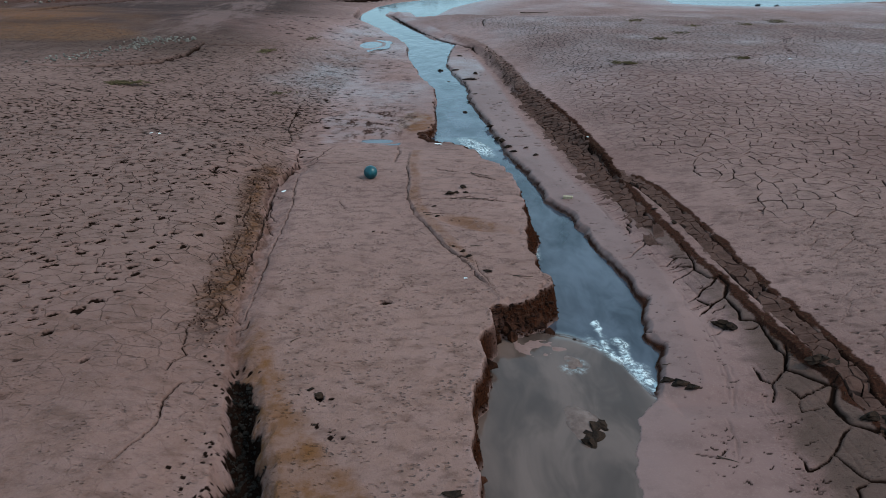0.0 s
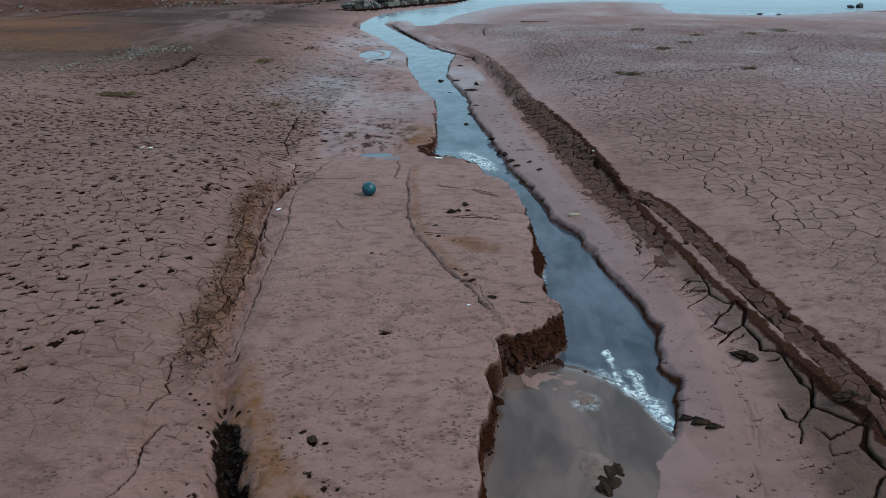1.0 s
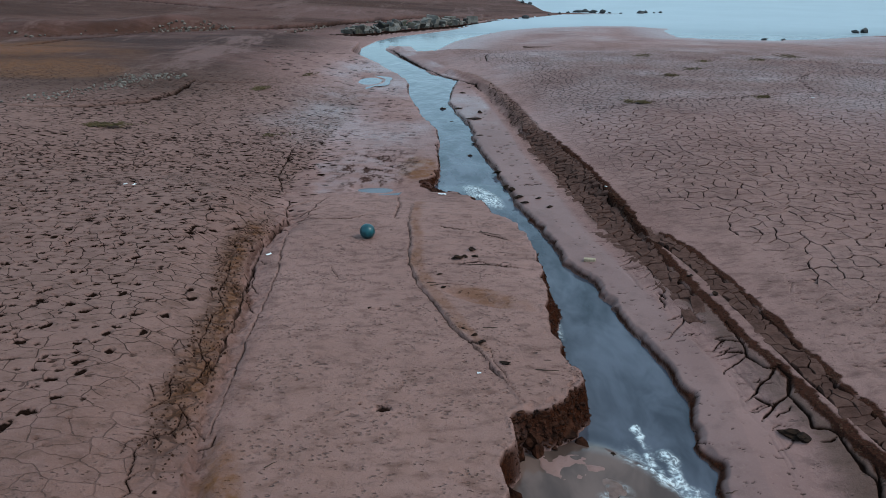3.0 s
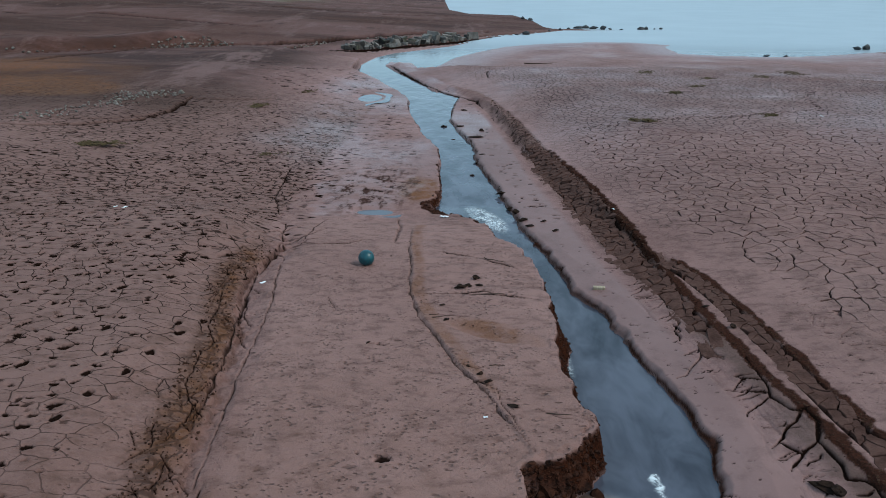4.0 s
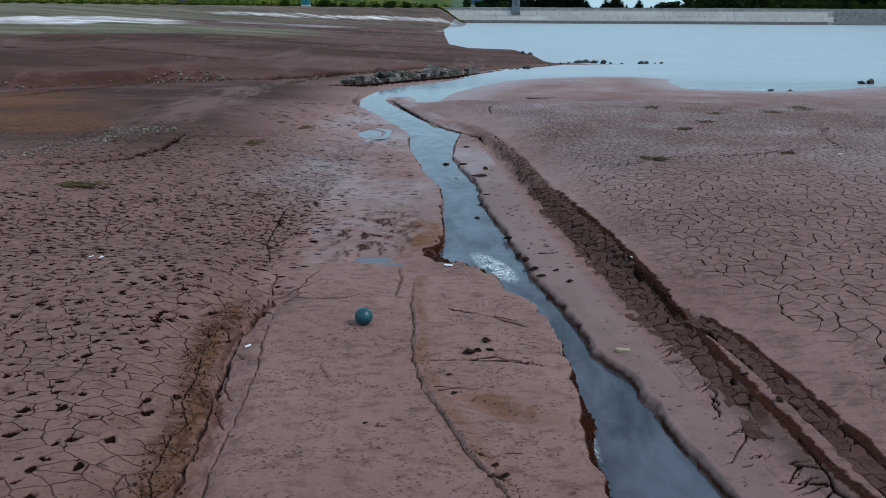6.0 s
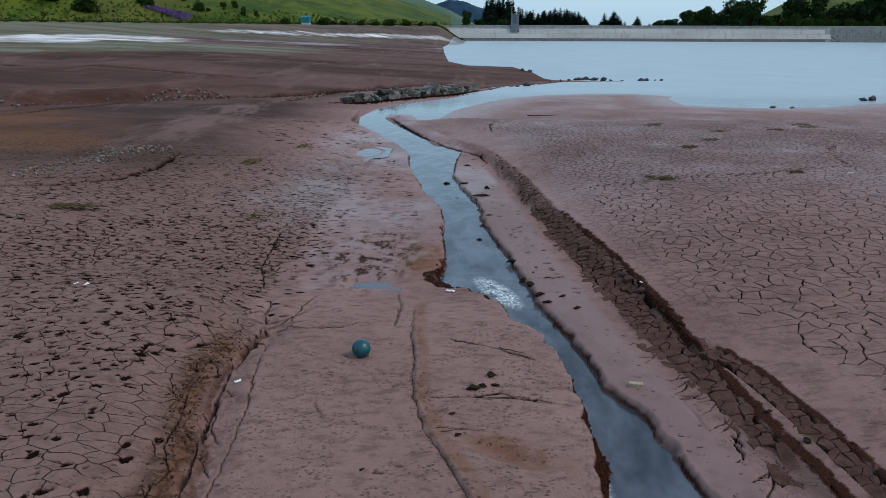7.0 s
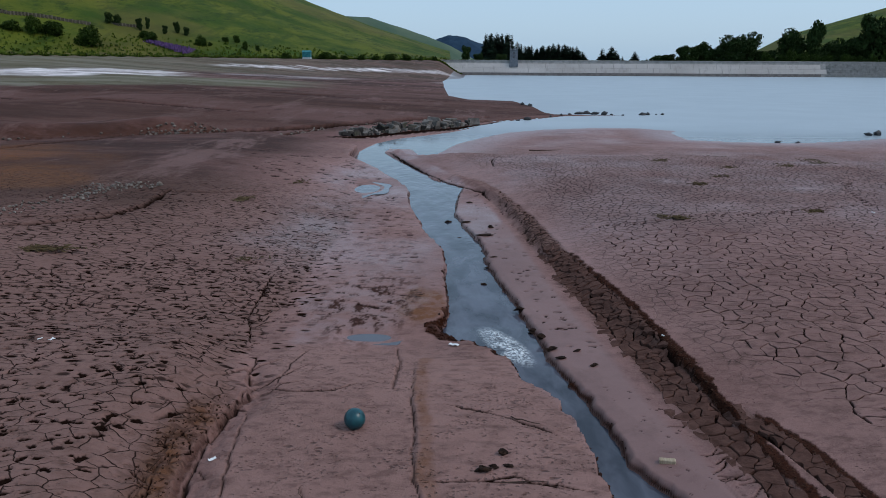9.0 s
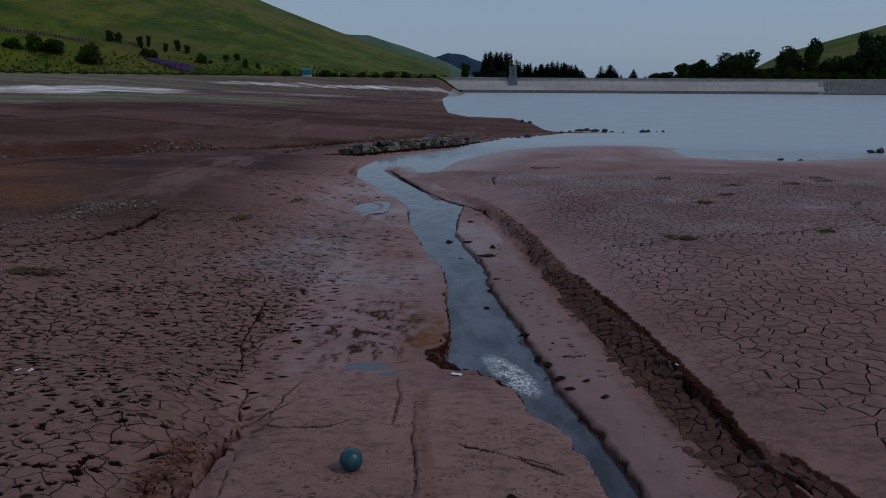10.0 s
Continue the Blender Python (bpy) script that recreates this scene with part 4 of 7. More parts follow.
# a ring pit, holes and a footpath far off
stamp_print(-0.617, 5.60, 0.05, 0, 0.03, 1.3, 0.75)
stamp_print(-0.80, 5.66, 0.022, 0, 0.02, 1.0, 0.7)
stamp_print(-0.94, 4.11, 0.04, 0.6, 0.03, 1.0, 0.8)
stamp_print(-0.85, 7.34, 0.035, 0, 0.02, 1.8, 0.5)
trail = [(2.1, 17.9), (3.35, 17.8), (6.0, 18.15), (7.5, 18.75), (8.6, 19.1), (9.1, 21.1), (9.6, 22.0), (10.6, 23.5)]
for (ax, ay), (bx, by) in zip(trail[:-1], trail[1:]):
    n = int(math.hypot(bx - ax, by - ay) / 0.16)
    for k in range(n):
        f = k / n
        stamp_print(ax + (bx - ax) * f, ay + (by - ay) * f + 0.11 * (k % 2), 0.06, 0.4, 0.04, 1.4, 0.75)

# long cracks and rills; dark strips along the ridge, banks and boulders
stamp_line([(-2.52, 10.30), (-2.02, 10.15), (-1.65, 10.20), (-1.42, 10.40)], 0.020, 0.025, 0.85, 0.5, 0)
stamp_line([(-2.51, 10.25), (-2.30, 10.50), (-2.08, 10.95)], 0.018, 0.02, 0.8, 0.5, 1)
stamp_line([(-2.35, 10.1), (-2.2, 10.35), (-1.95, 10.45)], 0.012, 0.015, 0.6, 0.5, 2)
stamp_line([(-0.85, 10.9), (-0.80, 10.1), (-0.71, 9.25), (-0.68, 8.53), (-0.49, 7.92), (-0.25, 7.32), (-0.10, 6.97), (0.09, 6.62), (0.25, 6.24), (0.41, 5.94), (0.5, 5.7)], 0.010, 0.02, 0.55, 0.95, 3)
stamp_line([(-0.48, 9.86), (-0.07, 9.70), (0.30, 9.45), (0.62, 9.24)], 0.014, 0.02, 0.95, 0.5, 4)
stamp_line([(-0.62, 8.46), (-0.06, 8.53), (0.35, 8.5), (0.74, 8.42)], 0.013, 0.02, 0.95, 0.5, 5)
stamp_line([(-0.3, 8.50), (0.2, 8.58), (0.6, 8.40)], 0.010, 0.015, 0.8, 0.5, 6)
stamp_line([(-0.10, 7.0), (0.08, 6.9), (0.14, 6.92)], 0.012, 0.02, 0.6, 0.5, 7)
stamp_line([(0.05, 6.7), (0.20, 6.6)], 0.016, 0.02, 0.7, 0.5, 8)
stamp_line([(0.22, 6.6), (0.30, 6.3), (0.40, 6.0)], 0.008, 0.015, 0.6, 0.5, 9)
stamp_line([(0.55, 6.3), (0.75, 6.15), (0.9, 6.1)], 0.008, 0.01, 0.5, 0.5, 10)
stamp_line([(-0.35, 8.0), (-0.15, 7.95), (-0.05, 7.93)], 0.010, 0.015, 0.7, 0.5, 11)
stamp_line([(-1.55, 8.4), (-1.42, 8.05)], 0.012, 0.015, 0.5, 0.5, 12)
stamp_line([(-2.45, 10.1), (-2.33, 9.4), (-2.28, 9.0), (-2.15, 8.3), (-2.09, 7.7), (-2.08, 7.32), (-2.05, 6.92), (-2.01, 6.52), (-1.96, 6.16), (-1.93, 5.84), (-1.87, 5.3), (-1.84, 4.9)], 0.010, 0.025, 0.55, 0.95, 13)
stamp_line([(-2.50, 10.32), (-2.52, 9.59), (-2.56, 9.04), (-2.49, 8.43), (-2.38, 7.84), (-2.26, 7.2), (-2.18, 6.5), (-2.10, 5.8)], 0.022, 0.05, 0.62, 0.95, 25)
stamp_line([(-1.14, 11.82), (-1.06, 11.3), (-1.03, 10.9), (-1.01, 10.24)], 0.022, 0.03, 0.45, 0.95, 26)
stamp_line([(-2.20, 11.57), (-2.26, 11.17), (-2.28, 10.68), (-2.27, 10.13)], 0.010, 0.015, 0.7, 0.5, 27)
stamp_line([(-2.75, 11.24), (-2.66, 10.7), (-2.55, 10.3)], 0.014, 0.02, 0.75, 0.5, 28)
stamp_line([(-2.55, 8.6), (-2.35, 8.0), (-2.2, 7.7)], 0.014, 0.02, 0.7, 0.5, 14)
stamp_line([(-2.78, 9.3), (-2.76, 8.6), (-2.62, 7.9), (-2.56, 7.5), (-2.40, 7.2), (-2.44, 6.9), (-2.37, 6.46), (-2.23, 6.19), (-2.20, 5.93), (-2.08, 5.82), (-2.06, 5.5)], 0.006, 0.025, 0.85, 0.6, 15)
for k in range(34):
    y = rng.uniform(4.9, 9.6)
    x = float(along(GULLY, y)) - rng.uniform(0.0, 0.42)
    pts = [(x, y)]
    for s in range(rng.randint(2, 4)):
        pts.append((pts[-1][0] + rng.uniform(-0.10, 0.12), pts[-1][1] + rng.uniform(-0.16, 0.05)))
    stamp_line(pts, rng.uniform(0.004, 0.008), 0.02, rng.uniform(0.6, 0.95), 0.5, 100 + k)
for pts in ([(-2.04, 5.36), (-2.13, 5.43), (-2.12, 5.25), (-2.10, 5.12)], [(-2.15, 4.21), (-2.15, 4.38), (-2.10, 4.53), (-2.16, 4.63), (-2.12, 4.77)], [(-2.16, 4.63), (-2.25, 4.9), (-2.2, 5.2)],
            [(-1.9, 5.1), (-1.79, 5.12), (-1.80, 5.3)], [(-2.4, 5.9), (-2.3, 5.6), (-2.4, 5.3)]):
    stamp_line(pts, 0.007, 0.025, 0.9, 0.5, int(-pts[0][1] * 37) % 50 + 140)
stamp_line([(-3.04, 9.19), (-2.9, 9.4), (-2.65, 9.56), (-2.5, 9.6)], 0.03, 0.03, 0.7, 0.5, 16)
stamp_line([(-1.9, 4.17), (-2.0, 4.15), (-2.02, 3.93), (-2.0, 3.79), (-1.98, 3.60), (-2.0, 3.45), (-2.1, 3.1)], 0.007, 0.035, 0.95, 0.5, 17)
stamp_line([(-2.4, 11.2), (-2.75, 10.72), (-2.9, 10.2)], 0.02, 0.03, 0.6, 0.5, 18)
stamp_line([(-3.55, 14.99), (-3.36, 13.09), (-3.28, 12.59), (-2.93, 11.61)], 0.016, 0.03, 0.9, 0.5, 19)
stamp_line([(0.8, 29.8), (0.5, 28.4), (0.55, 27.2)], 0.05, 0.05, 0.8, 0.5, 20)
stamp_line([(-20.0, 34.0), (-14.0, 36.5), (-9.0, 42.5), (-4.0, 49.5), (1.0, 53.5)], 0.55, 0.3, 1.0, 0.5, 21)
# the ridge ledge's shadow line, painted dark into the soil
stamp_line([(x, y - 0.3) for x, y in RIDGE[2:8]], 0.16, 0.12, 0.95, 0.6, 97)
stamp_line([(-7.4, 38.9), (-6.2, 39.3), (-5.2, 40.5), (-4.2, 41.9), (-2.9, 43.5), (-1.6, 45.1), (0.4, 48.0), (2.4, 52.0)], 0.75, 0.03, 0.85, 0.6, 98)
stamp_line([(-3.94, 34.3), (-2.72, 30.3), (-2.0, 28.2), (-1.0, 25.8), (-0.35, 24.7), (0.11, 23.8), (0.3, 22.6)], 0.07, 0.06, 1.0, 0.6, 99)
stamp_line([(-46.0, 60.0), (-30.0, 52.0), (-21.0, 50.0), (-13.0, 48.0)], 0.4, 0.2, 0.9, 0.5, 22)
stamp_line([(-26.0, 62.0), (-18.0, 66.0), (-8.0, 64.0), (-2.0, 68.0)], 0.5, 0.2, 0.7, 0.6, 92)
stamp_line([(-60.0, 82.0), (-40.0, 76.0), (-25.0, 84.0), (-12.0, 80.0)], 0.5, 0.2, 0.5, 0.6, 93)
stamp_line([(1.62, 5.9), (1.80, 5.75), (1.97, 5.65)], 0.012, 0.02, 0.9, 0.5, 23)
stamp_line([(2.10, 4.0), (2.02, 3.9), (1.9, 3.92), (1.83, 3.95)], 0.009, 0.012, 0.7, 0.5, 24)
# red edge beside the stones, its shadow line painted in
stamp_line([(-7.65, 20.43), (-7.47, 19.14), (-7.39, 18.07), (-7.59, 16.95), (-8.22, 15.99), (-8.94, 15.4), (-10.2, 15.0)], 0.09, 0.07, 0.8, 0.7, 90)
stamp_line([(-7.55, 19.6), (-7.45, 18.5), (-7.6, 17.5), (-8.1, 16.7), (-9.0, 16.1)], 0.05, 0.05, 0.7, 0.7, 94)
stamp_line([(-16.4, 26.64), (-15.99, 28.61), (-15.03, 30.03), (-14.23, 31.65)], 0.22, 0.12, 0.95, 0.5, 95)
stamp_line([(-5.6, 21.5), (-6.8, 20.6), (-8.0, 19.9)], 0.06, 0.04, 0.5, 0.5, 91)
# the broad branching cracks of the first rut
trunks = [([(2.67, 7.55), (2.70, 7.11), (2.66, 6.89), (2.75, 6.69), (2.88, 6.68), (2.88, 6.47), (2.81, 6.25), (2.85, 5.95), (2.83, 5.80), (2.93, 5.76), (2.96, 5.50), (2.95, 5.27), (2.98, 5.18), (2.90, 4.96), (2.74, 4.78), (2.68, 4.58)], 0.021),
          ([(3.03, 5.32), (2.90, 4.96), (3.00, 4.88), (3.13, 4.73), (3.19, 4.70), (3.09, 4.53), (3.10, 4.23), (3.23, 4.14), (3.31, 4.18), (3.24, 3.96), (3.21, 3.70), (3.2, 3.3)], 0.023)]
twigs_of = [[(2.65, 6.89), (2.50, 6.78), (2.36, 6.60)], [(2.88, 6.68), (2.70, 6.50), (2.57, 6.36), (2.43, 6.19)], [(2.81, 6.25), (2.63, 6.12), (2.46, 5.91)], [(2.63, 6.12), (2.53, 6.29)], [(2.74, 4.78), (2.67, 4.85), (2.66, 5.02)],
            [(2.77, 5.62), (2.85, 5.61), (2.92, 5.65)], [(2.80, 4.71), (2.88, 4.60), (3.06, 4.67), (3.28, 4.78)], [(2.88, 4.60), (2.81, 4.39), (3.02, 4.46)], [(3.10, 4.23), (2.93, 4.02), (2.83, 3.89), (2.77, 3.83), (2.58, 3.74), (2.57, 3.93)],
            [(2.84, 3.90), (2.88, 3.73), (2.93, 3.62), (3.09, 3.60), (3.2, 3.59)], [(3.23, 4.14), (3.30, 4.11), (3.41, 4.10)], [(2.75, 3.35), (2.83, 3.56), (2.93, 3.60)], [(2.70, 7.11), (2.55, 7.2), (2.42, 7.05)], [(2.66, 6.95), (2.5, 7.0), (2.35, 6.9)]]
for k, (pts, w) in enumerate(trunks):
    stamp_line(pts, w, 0.032, 1.0, 0.45, 150 + k)
for k in range(12):
    y = rng.uniform(7.2, 9.0)
    pts = [(float(along(RUT_EDGE, y)) - rng.uniform(0.05, 0.40), y)]
    for q in range(rng.randint(2, 4)):
        pts.append((pts[-1][0] + rng.uniform(-0.14, 0.10), pts[-1][1] - rng.uniform(-0.02, 0.16)))
    stamp_line(pts, rng.uniform(0.006, 0.013), 0.035, 1.0, 0.5, 480 + k)
for k, pts in enumerate(twigs_of):
    stamp_line(pts, 0.012, 0.022, 1.0, 0.6, 160 + k)
for k in range(26):
    y = rng.uniform(5.6, 10.2)
    pts = [(float(along(RUT_INNER, y)) + rng.uniform(0.02, 0.2), y + 0.06)]
    for s in range(3):
        pts.append((pts[-1][0] - rng.uniform(0.04, 0.10), pts[-1][1] - rng.uniform(-0.02, 0.10)))
    stamp_line(pts, rng.uniform(0.005, 0.009), 0.02, 0.85, 0.5, 40 + k)
# drag lines along the rut and the slick strip
for k in range(70):
    y = rng.uniform(3.2, 9.5)
    f = rng.uniform(-0.5, 0.95)
    x, x2 = (float(along(RUT_INNER, v)) * (1 - f) + float(along(RUT_EDGE, v)) * f for v in (y, y - 0.5))
    stamp_line([(x, y), ((x + x2) / 2 + rng.gauss(0, 0.01), y - 0.25), (x2, y - 0.5)], rng.uniform(0.006, 0.016), 0.006, rng.uniform(0.06, 0.22), 0.5, 200 + k)
# curled flakes on the strip
for k in range(60):
    x, y = rng.choice(((2.0, 4.2), (2.12, 3.95), (2.6, 4.15), (2.75, 4.2), (2.05, 3.8), (2.3, 3.6), (2.2, 7.4), (2.5, 3.6))) if k < 44 else (rng.uniform(2.0, 2.6), rng.uniform(3.4, 8.0))
    x, y, a = x + rng.gauss(0, 0.07), y + rng.gauss(0, 0.08), rng.uniform(-1.2, 0.3)
    n = rng.uniform(0.02, 0.05)
    stamp_line([(x, y), (x + n * math.cos(a), y + n * math.sin(a)), (x + 1.8 * n * math.cos(a + 0.5), y + 1.8 * n * math.sin(a + 0.5))], 0.005, 0.008, rng.uniform(0.4, 0.95), 0.4, 280 + k)
# black clots round the gully's pit
for k in range(70):
    y = rng.uniform(2.8, 4.6)
    x = float(along(GULLY, y)) + rng.gauss(-0.06, 0.14)
    stamp_print(x, y, rng.uniform(0.008, 0.022), rng.uniform(0, 3), 0.004, 1.2, rng.uniform(0.7, 1.0))
for x, y in ((-1.55, 3.50), (-1.44, 3.54), (-1.28, 3.27), (-1.43, 3.10), (-1.5, 3.45), (-0.88, 4.06), (-0.89, 3.76), (-0.75, 3.69)):
    for q in range(5):
        stamp_print(x + rng.gauss(0, 0.03), y + rng.gauss(0, 0.03), rng.uniform(0.010, 0.022), rng.uniform(0, 3), 0.004, 1.2, 0.95)
# lumps along the trampled track
for k in range(45):
    y = 9.3 + 12 * rng.random() ** 1.2
    x = float(along(RUT_EDGE, y)) - rng.uniform(-0.05, 0.42)
    stamp_print(x, y, rng.uniform(0.025, 0.06), rng.uniform(0.8, 2.0), rng.uniform(0.03, 0.07), 1.8, rng.uniform(0.6, 1.0))


def grid_mesh(name, gx, gy, gz, layers):
    """A sheet of quads with named colour layers on its points."""
    nr, nc = gx.shape
    me = bpy.data.meshes.new(name)
    me.vertices.add(nr * nc)
    me.vertices.foreach_set("co", np.stack([gx, gy, gz], -1).astype(np.float32).ravel())
    idx = np.arange(nr * nc).reshape(nr, nc)
    quads = np.stack([idx[:-1, :-1], idx[:-1, 1:], idx[1:, 1:], idx[1:, :-1]], -1).reshape(-1, 4)
    me.loops.add(quads.size)
    me.loops.foreach_set("vertex_index", quads.ravel().astype(np.int32))
    me.polygons.add(len(quads))
    me.polygons.foreach_set("loop_start", np.arange(0, quads.size, 4, dtype=np.int32))
    me.polygons.foreach_set("use_smooth", np.ones(len(quads), dtype=bool))
    me.update(calc_edges=True)
    for key, values in layers.items():
        at = me.attributes.new(key, "FLOAT_COLOR", "POINT")
        at.data.foreach_set("color", values.astype(np.float32).ravel())
    return me


def settle(x, y, lx, ly, depth):
    """Press a shallow basin into the sheet and give its water level."""
    rs, cs = window(x - lx * 2, x + lx * 2, y - ly * 2, y + ly * 2)
    q = ((GX[rs, cs] - x) / lx) ** 2 + ((GY[rs, cs] - y) / ly) ** 2
    w = smooth(1.9 - q)
    level = float(np.median(GZ[rs, cs][q < 1.2]))
    uneven = layered(GX[rs, cs] * 1.1 / lx, GY[rs, cs] * 1.1 / ly, 4, 701)
    GZ[rs, cs] = GZ[rs, cs] * (1 - w) + (level - depth + 0.012 * uneven + 0.03 * np.clip(q - 0.5, 0, 1)) * w
    return level - depth + 0.008


POOLS = [(-1.55, 12.22, 0.36, 0.16), (-3.28, 23.9, 0.42, 0.8)]
LEVELS = [settle(x, y, lx, ly, 0.02) for x, y, lx, ly in POOLS]

# the wide cells at both sides of the sheet carry no small cracks
wings = (np.abs(us)[None, :] > 1.0) | ((GY < 2.6) & (np.abs(GX) > 3.6))
SOIL[..., 1] = np.where(wings, 0, SOIL[..., 1])
SOIL[..., 3] = np.where(wings & (GX > -3), 0, SOIL[..., 3])
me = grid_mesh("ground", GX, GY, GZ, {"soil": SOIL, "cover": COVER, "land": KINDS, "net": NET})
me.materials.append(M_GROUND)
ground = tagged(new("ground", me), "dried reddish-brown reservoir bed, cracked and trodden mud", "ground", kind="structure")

# ---- water ----
sy = np.concatenate([np.arange(-39.5, 1.6, 0.5), np.arange(1.6, 9, 0.016), np.arange(9, 16, 0.03), np.arange(16, 30.01, 0.08)])
lb, rb = np.array(LEFT_BANK), np.array(RIGHT_BANK)
xl = np.interp(sy, lb[:, 1], lb[:, 0]) - 0.35
xr = np.interp(sy, rb[::-1, 1], rb[::-1, 0]) + 0.35
su = np.linspace(0, 1, 150)
SX = xl[:, None] + (xr - xl)[:, None] * su[None, :]
SY = np.repeat(sy[:, None], len(su), 1)
drop = weir(SX, SY)
flow = np.where(SY < 4.9, 0.15, np.interp(SY, [10, 16], [1.0, 0.45])) * (0.25 + 0.75 * drop)
ripple = 0.014 * layered(SX * 3.6 - SY * 0.9, SY * 1.7 + SX * 1.4, 3, 501) + 0.003 * layered(SX * 12, SY * 7, 2, 502)
lip = np.interp(SX, [0.3, 0.9, 1.15, 1.36, 1.55, 1.70, 1.9], [5.72, 5.62, 5.55, 5.40, 5.15, 4.72, 4.4])


def strands(x, y):
    """White water in torn strands below the lip of the pool."""
    u = x + 0.16 * layered(x * 6, y * 6, 4, 551, 0.6)
    v = y + 0.16 * layered(x * 6, y * 6, 4, 552, 0.6)
    best = np.zeros(x.shape)
    for wide, pts in ((0.085, FOAM_MAIN), (0.06, FOAM_FORK), (0.035, FOAM_TAIL)):
        for (ax, ay), (bx, by) in zip(pts[:-1], pts[1:]):
            dx, dy = bx - ax, by - ay
            t = np.clip(((u - ax) * dx + (v - ay) * dy) / (dx * dx + dy * dy), 0, 1)
            d = np.hypot(u - ax - t * dx, v - ay - t * dy)
            best = np.maximum(best, smooth(1.3 - d / wide))
    return best * smooth(0.75 + 2.2 * layered(x * 14, y * 14, 3, 553))


FOAM_MAIN = [(1.46, 5.41), (1.55, 5.27), (1.67, 5.19), (1.73, 5.01), (1.80, 4.89), (1.83, 4.78)]
FOAM_FORK = [(1.57, 5.60), (1.67, 5.50), (1.61, 5.30)]
FOAM_TAIL = [(1.47, 5.95), (1.48, 5.69), (1.44, 5.52), (1.46, 5.41), (1.36, 5.40)]
froth = smooth(1.25 - np.abs(SY - lip - 0.10 - 0.12 * layered(SX * 6, SY * 6, 3, 505)) / 0.16) * smooth((SX - 1.18) / 0.14) * smooth((1.84 - SX) / 0.08)
froth = 0.55 * froth * ragged(0.47 + 0 * SX, SX, SY, 6.5, 511, 0.35)
froth = np.maximum(froth, strands(SX, SY))
froth2 = ragged(0.74 + 0 * SX, SX, SY, 3.5, 523, 0.5) * smooth(1.15 - ((SX - 0.26 + 0.35 * (SY - 12.2)) / 0.26) ** 2 - ((SY - 12.25) / 0.75) ** 2) * smooth(0.95 + 2.6 * layered(SX * 5, SY * 5, 3, 521))
froth3 = 0.5 * smooth(1 - ((SX - 1.12) / 0.16) ** 2 - ((SY - 5.08) / 0.16) ** 2) * smooth(0.4 + 3 * layered(SX * 8, SY * 8, 3, 531))
side = 0.5 * smooth(1 - np.abs(SX - 1.0) / 0.05) * smooth(1 - ((SY - 7.6) / 0.25) ** 2)
froth = np.clip(np.maximum.reduce([froth, froth2, froth3, side]), 0, 1)
sand = np.where(SY < 6, (1 - drop) * smooth((6 - SY) / 0.4), 0) + 0.6 * smooth(1 - ((SX - 0.95) / 0.35) ** 2 - ((SY - 5.45) / 0.35) ** 2)
SZ = water_level(SX, SY) + ripple * flow + 0.035 * froth * (grain(SX * 18, SY * 18, 541) - 0.2)
me = grid_mesh("stream", SX, SY, SZ, {"froth": np.stack([froth, np.clip(sand, 0, 1), 0 * froth, 0 * froth + 1], -1)})
me.materials.append(M_STREAM)
stream = tagged(new("stream", me), "shallow murky grey-blue stream with white riffles", "stream", kind="structure")

lx = np.concatenate([np.linspace(-9, 40, 70), np.linspace(45, 400, 40)])
ly = np.concatenate([np.linspace(28.5, 100, 80), np.linspace(104, 264, 40)])
LX, LY = np.meshgrid(lx, ly)
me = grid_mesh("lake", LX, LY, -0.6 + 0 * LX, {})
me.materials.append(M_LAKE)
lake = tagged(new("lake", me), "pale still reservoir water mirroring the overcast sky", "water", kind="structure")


def make_puddle(x, y, lx, ly, z, seed):
    """A shallow patch of standing water with an uneven rim."""
    r = random.Random(seed)
    bm = bmesh.new()
    rim = []
    for k in range(40):
        a = k * math.tau / 40
        q = 1 + 0.32 * noise.noise(Vector((math.cos(a) * 1.6 + seed, math.sin(a) * 1.6, 0)))
        rim.append(bm.verts.new((x + math.cos(a) * lx * q, y + math.sin(a) * ly * q, z)))
    bm.faces.new(rim)
    me = bpy.data.meshes.new("puddle")
    bm.to_mesh(me)
    bm.free()
    me.materials.append(M_PUDDLE)
    tagged(new("puddle", me), "shallow puddle of standing water on the mud", "puddle", kind="structure")


for k, ((x, y, lx, ly), z) in enumerate(zip(POOLS, LEVELS)):
    make_puddle(x, y, lx * 1.6, ly * 1.6, z, k)
make_puddle(-1.20, 3.10, 0.14, 0.45, -0.32, 9)


# ---- helpers for things ----
def part(name, bm, material, parent=None, label="", soft=False):
    me = bpy.data.meshes.new(name)
    for f in bm.faces:
        f.smooth = soft
    bm.to_mesh(me)
    bm.free()
    me.materials.append(material)
    ob = new(name, me)
    if parent is not None:
        ob.parent = parent
    if label:
        ob["label"] = label
    return ob


def box(bm, x0, x1, y0, y1, z0, z1, bevel=0.0):
    r = bmesh.ops.create_cube(bm, size=1.0)["verts"]
    for w in r:
        w.co = Vector(((x0 + x1) / 2 + w.co.x * (x1 - x0), (y0 + y1) / 2 + w.co.y * (y1 - y0), (z0 + z1) / 2 + w.co.z * (z1 - z0)))
    if bevel:
        edges = {e for w in r for e in w.link_edges}
        bmesh.ops.bevel(bm, geom=list(edges), offset=bevel, segments=1, affect="EDGES")


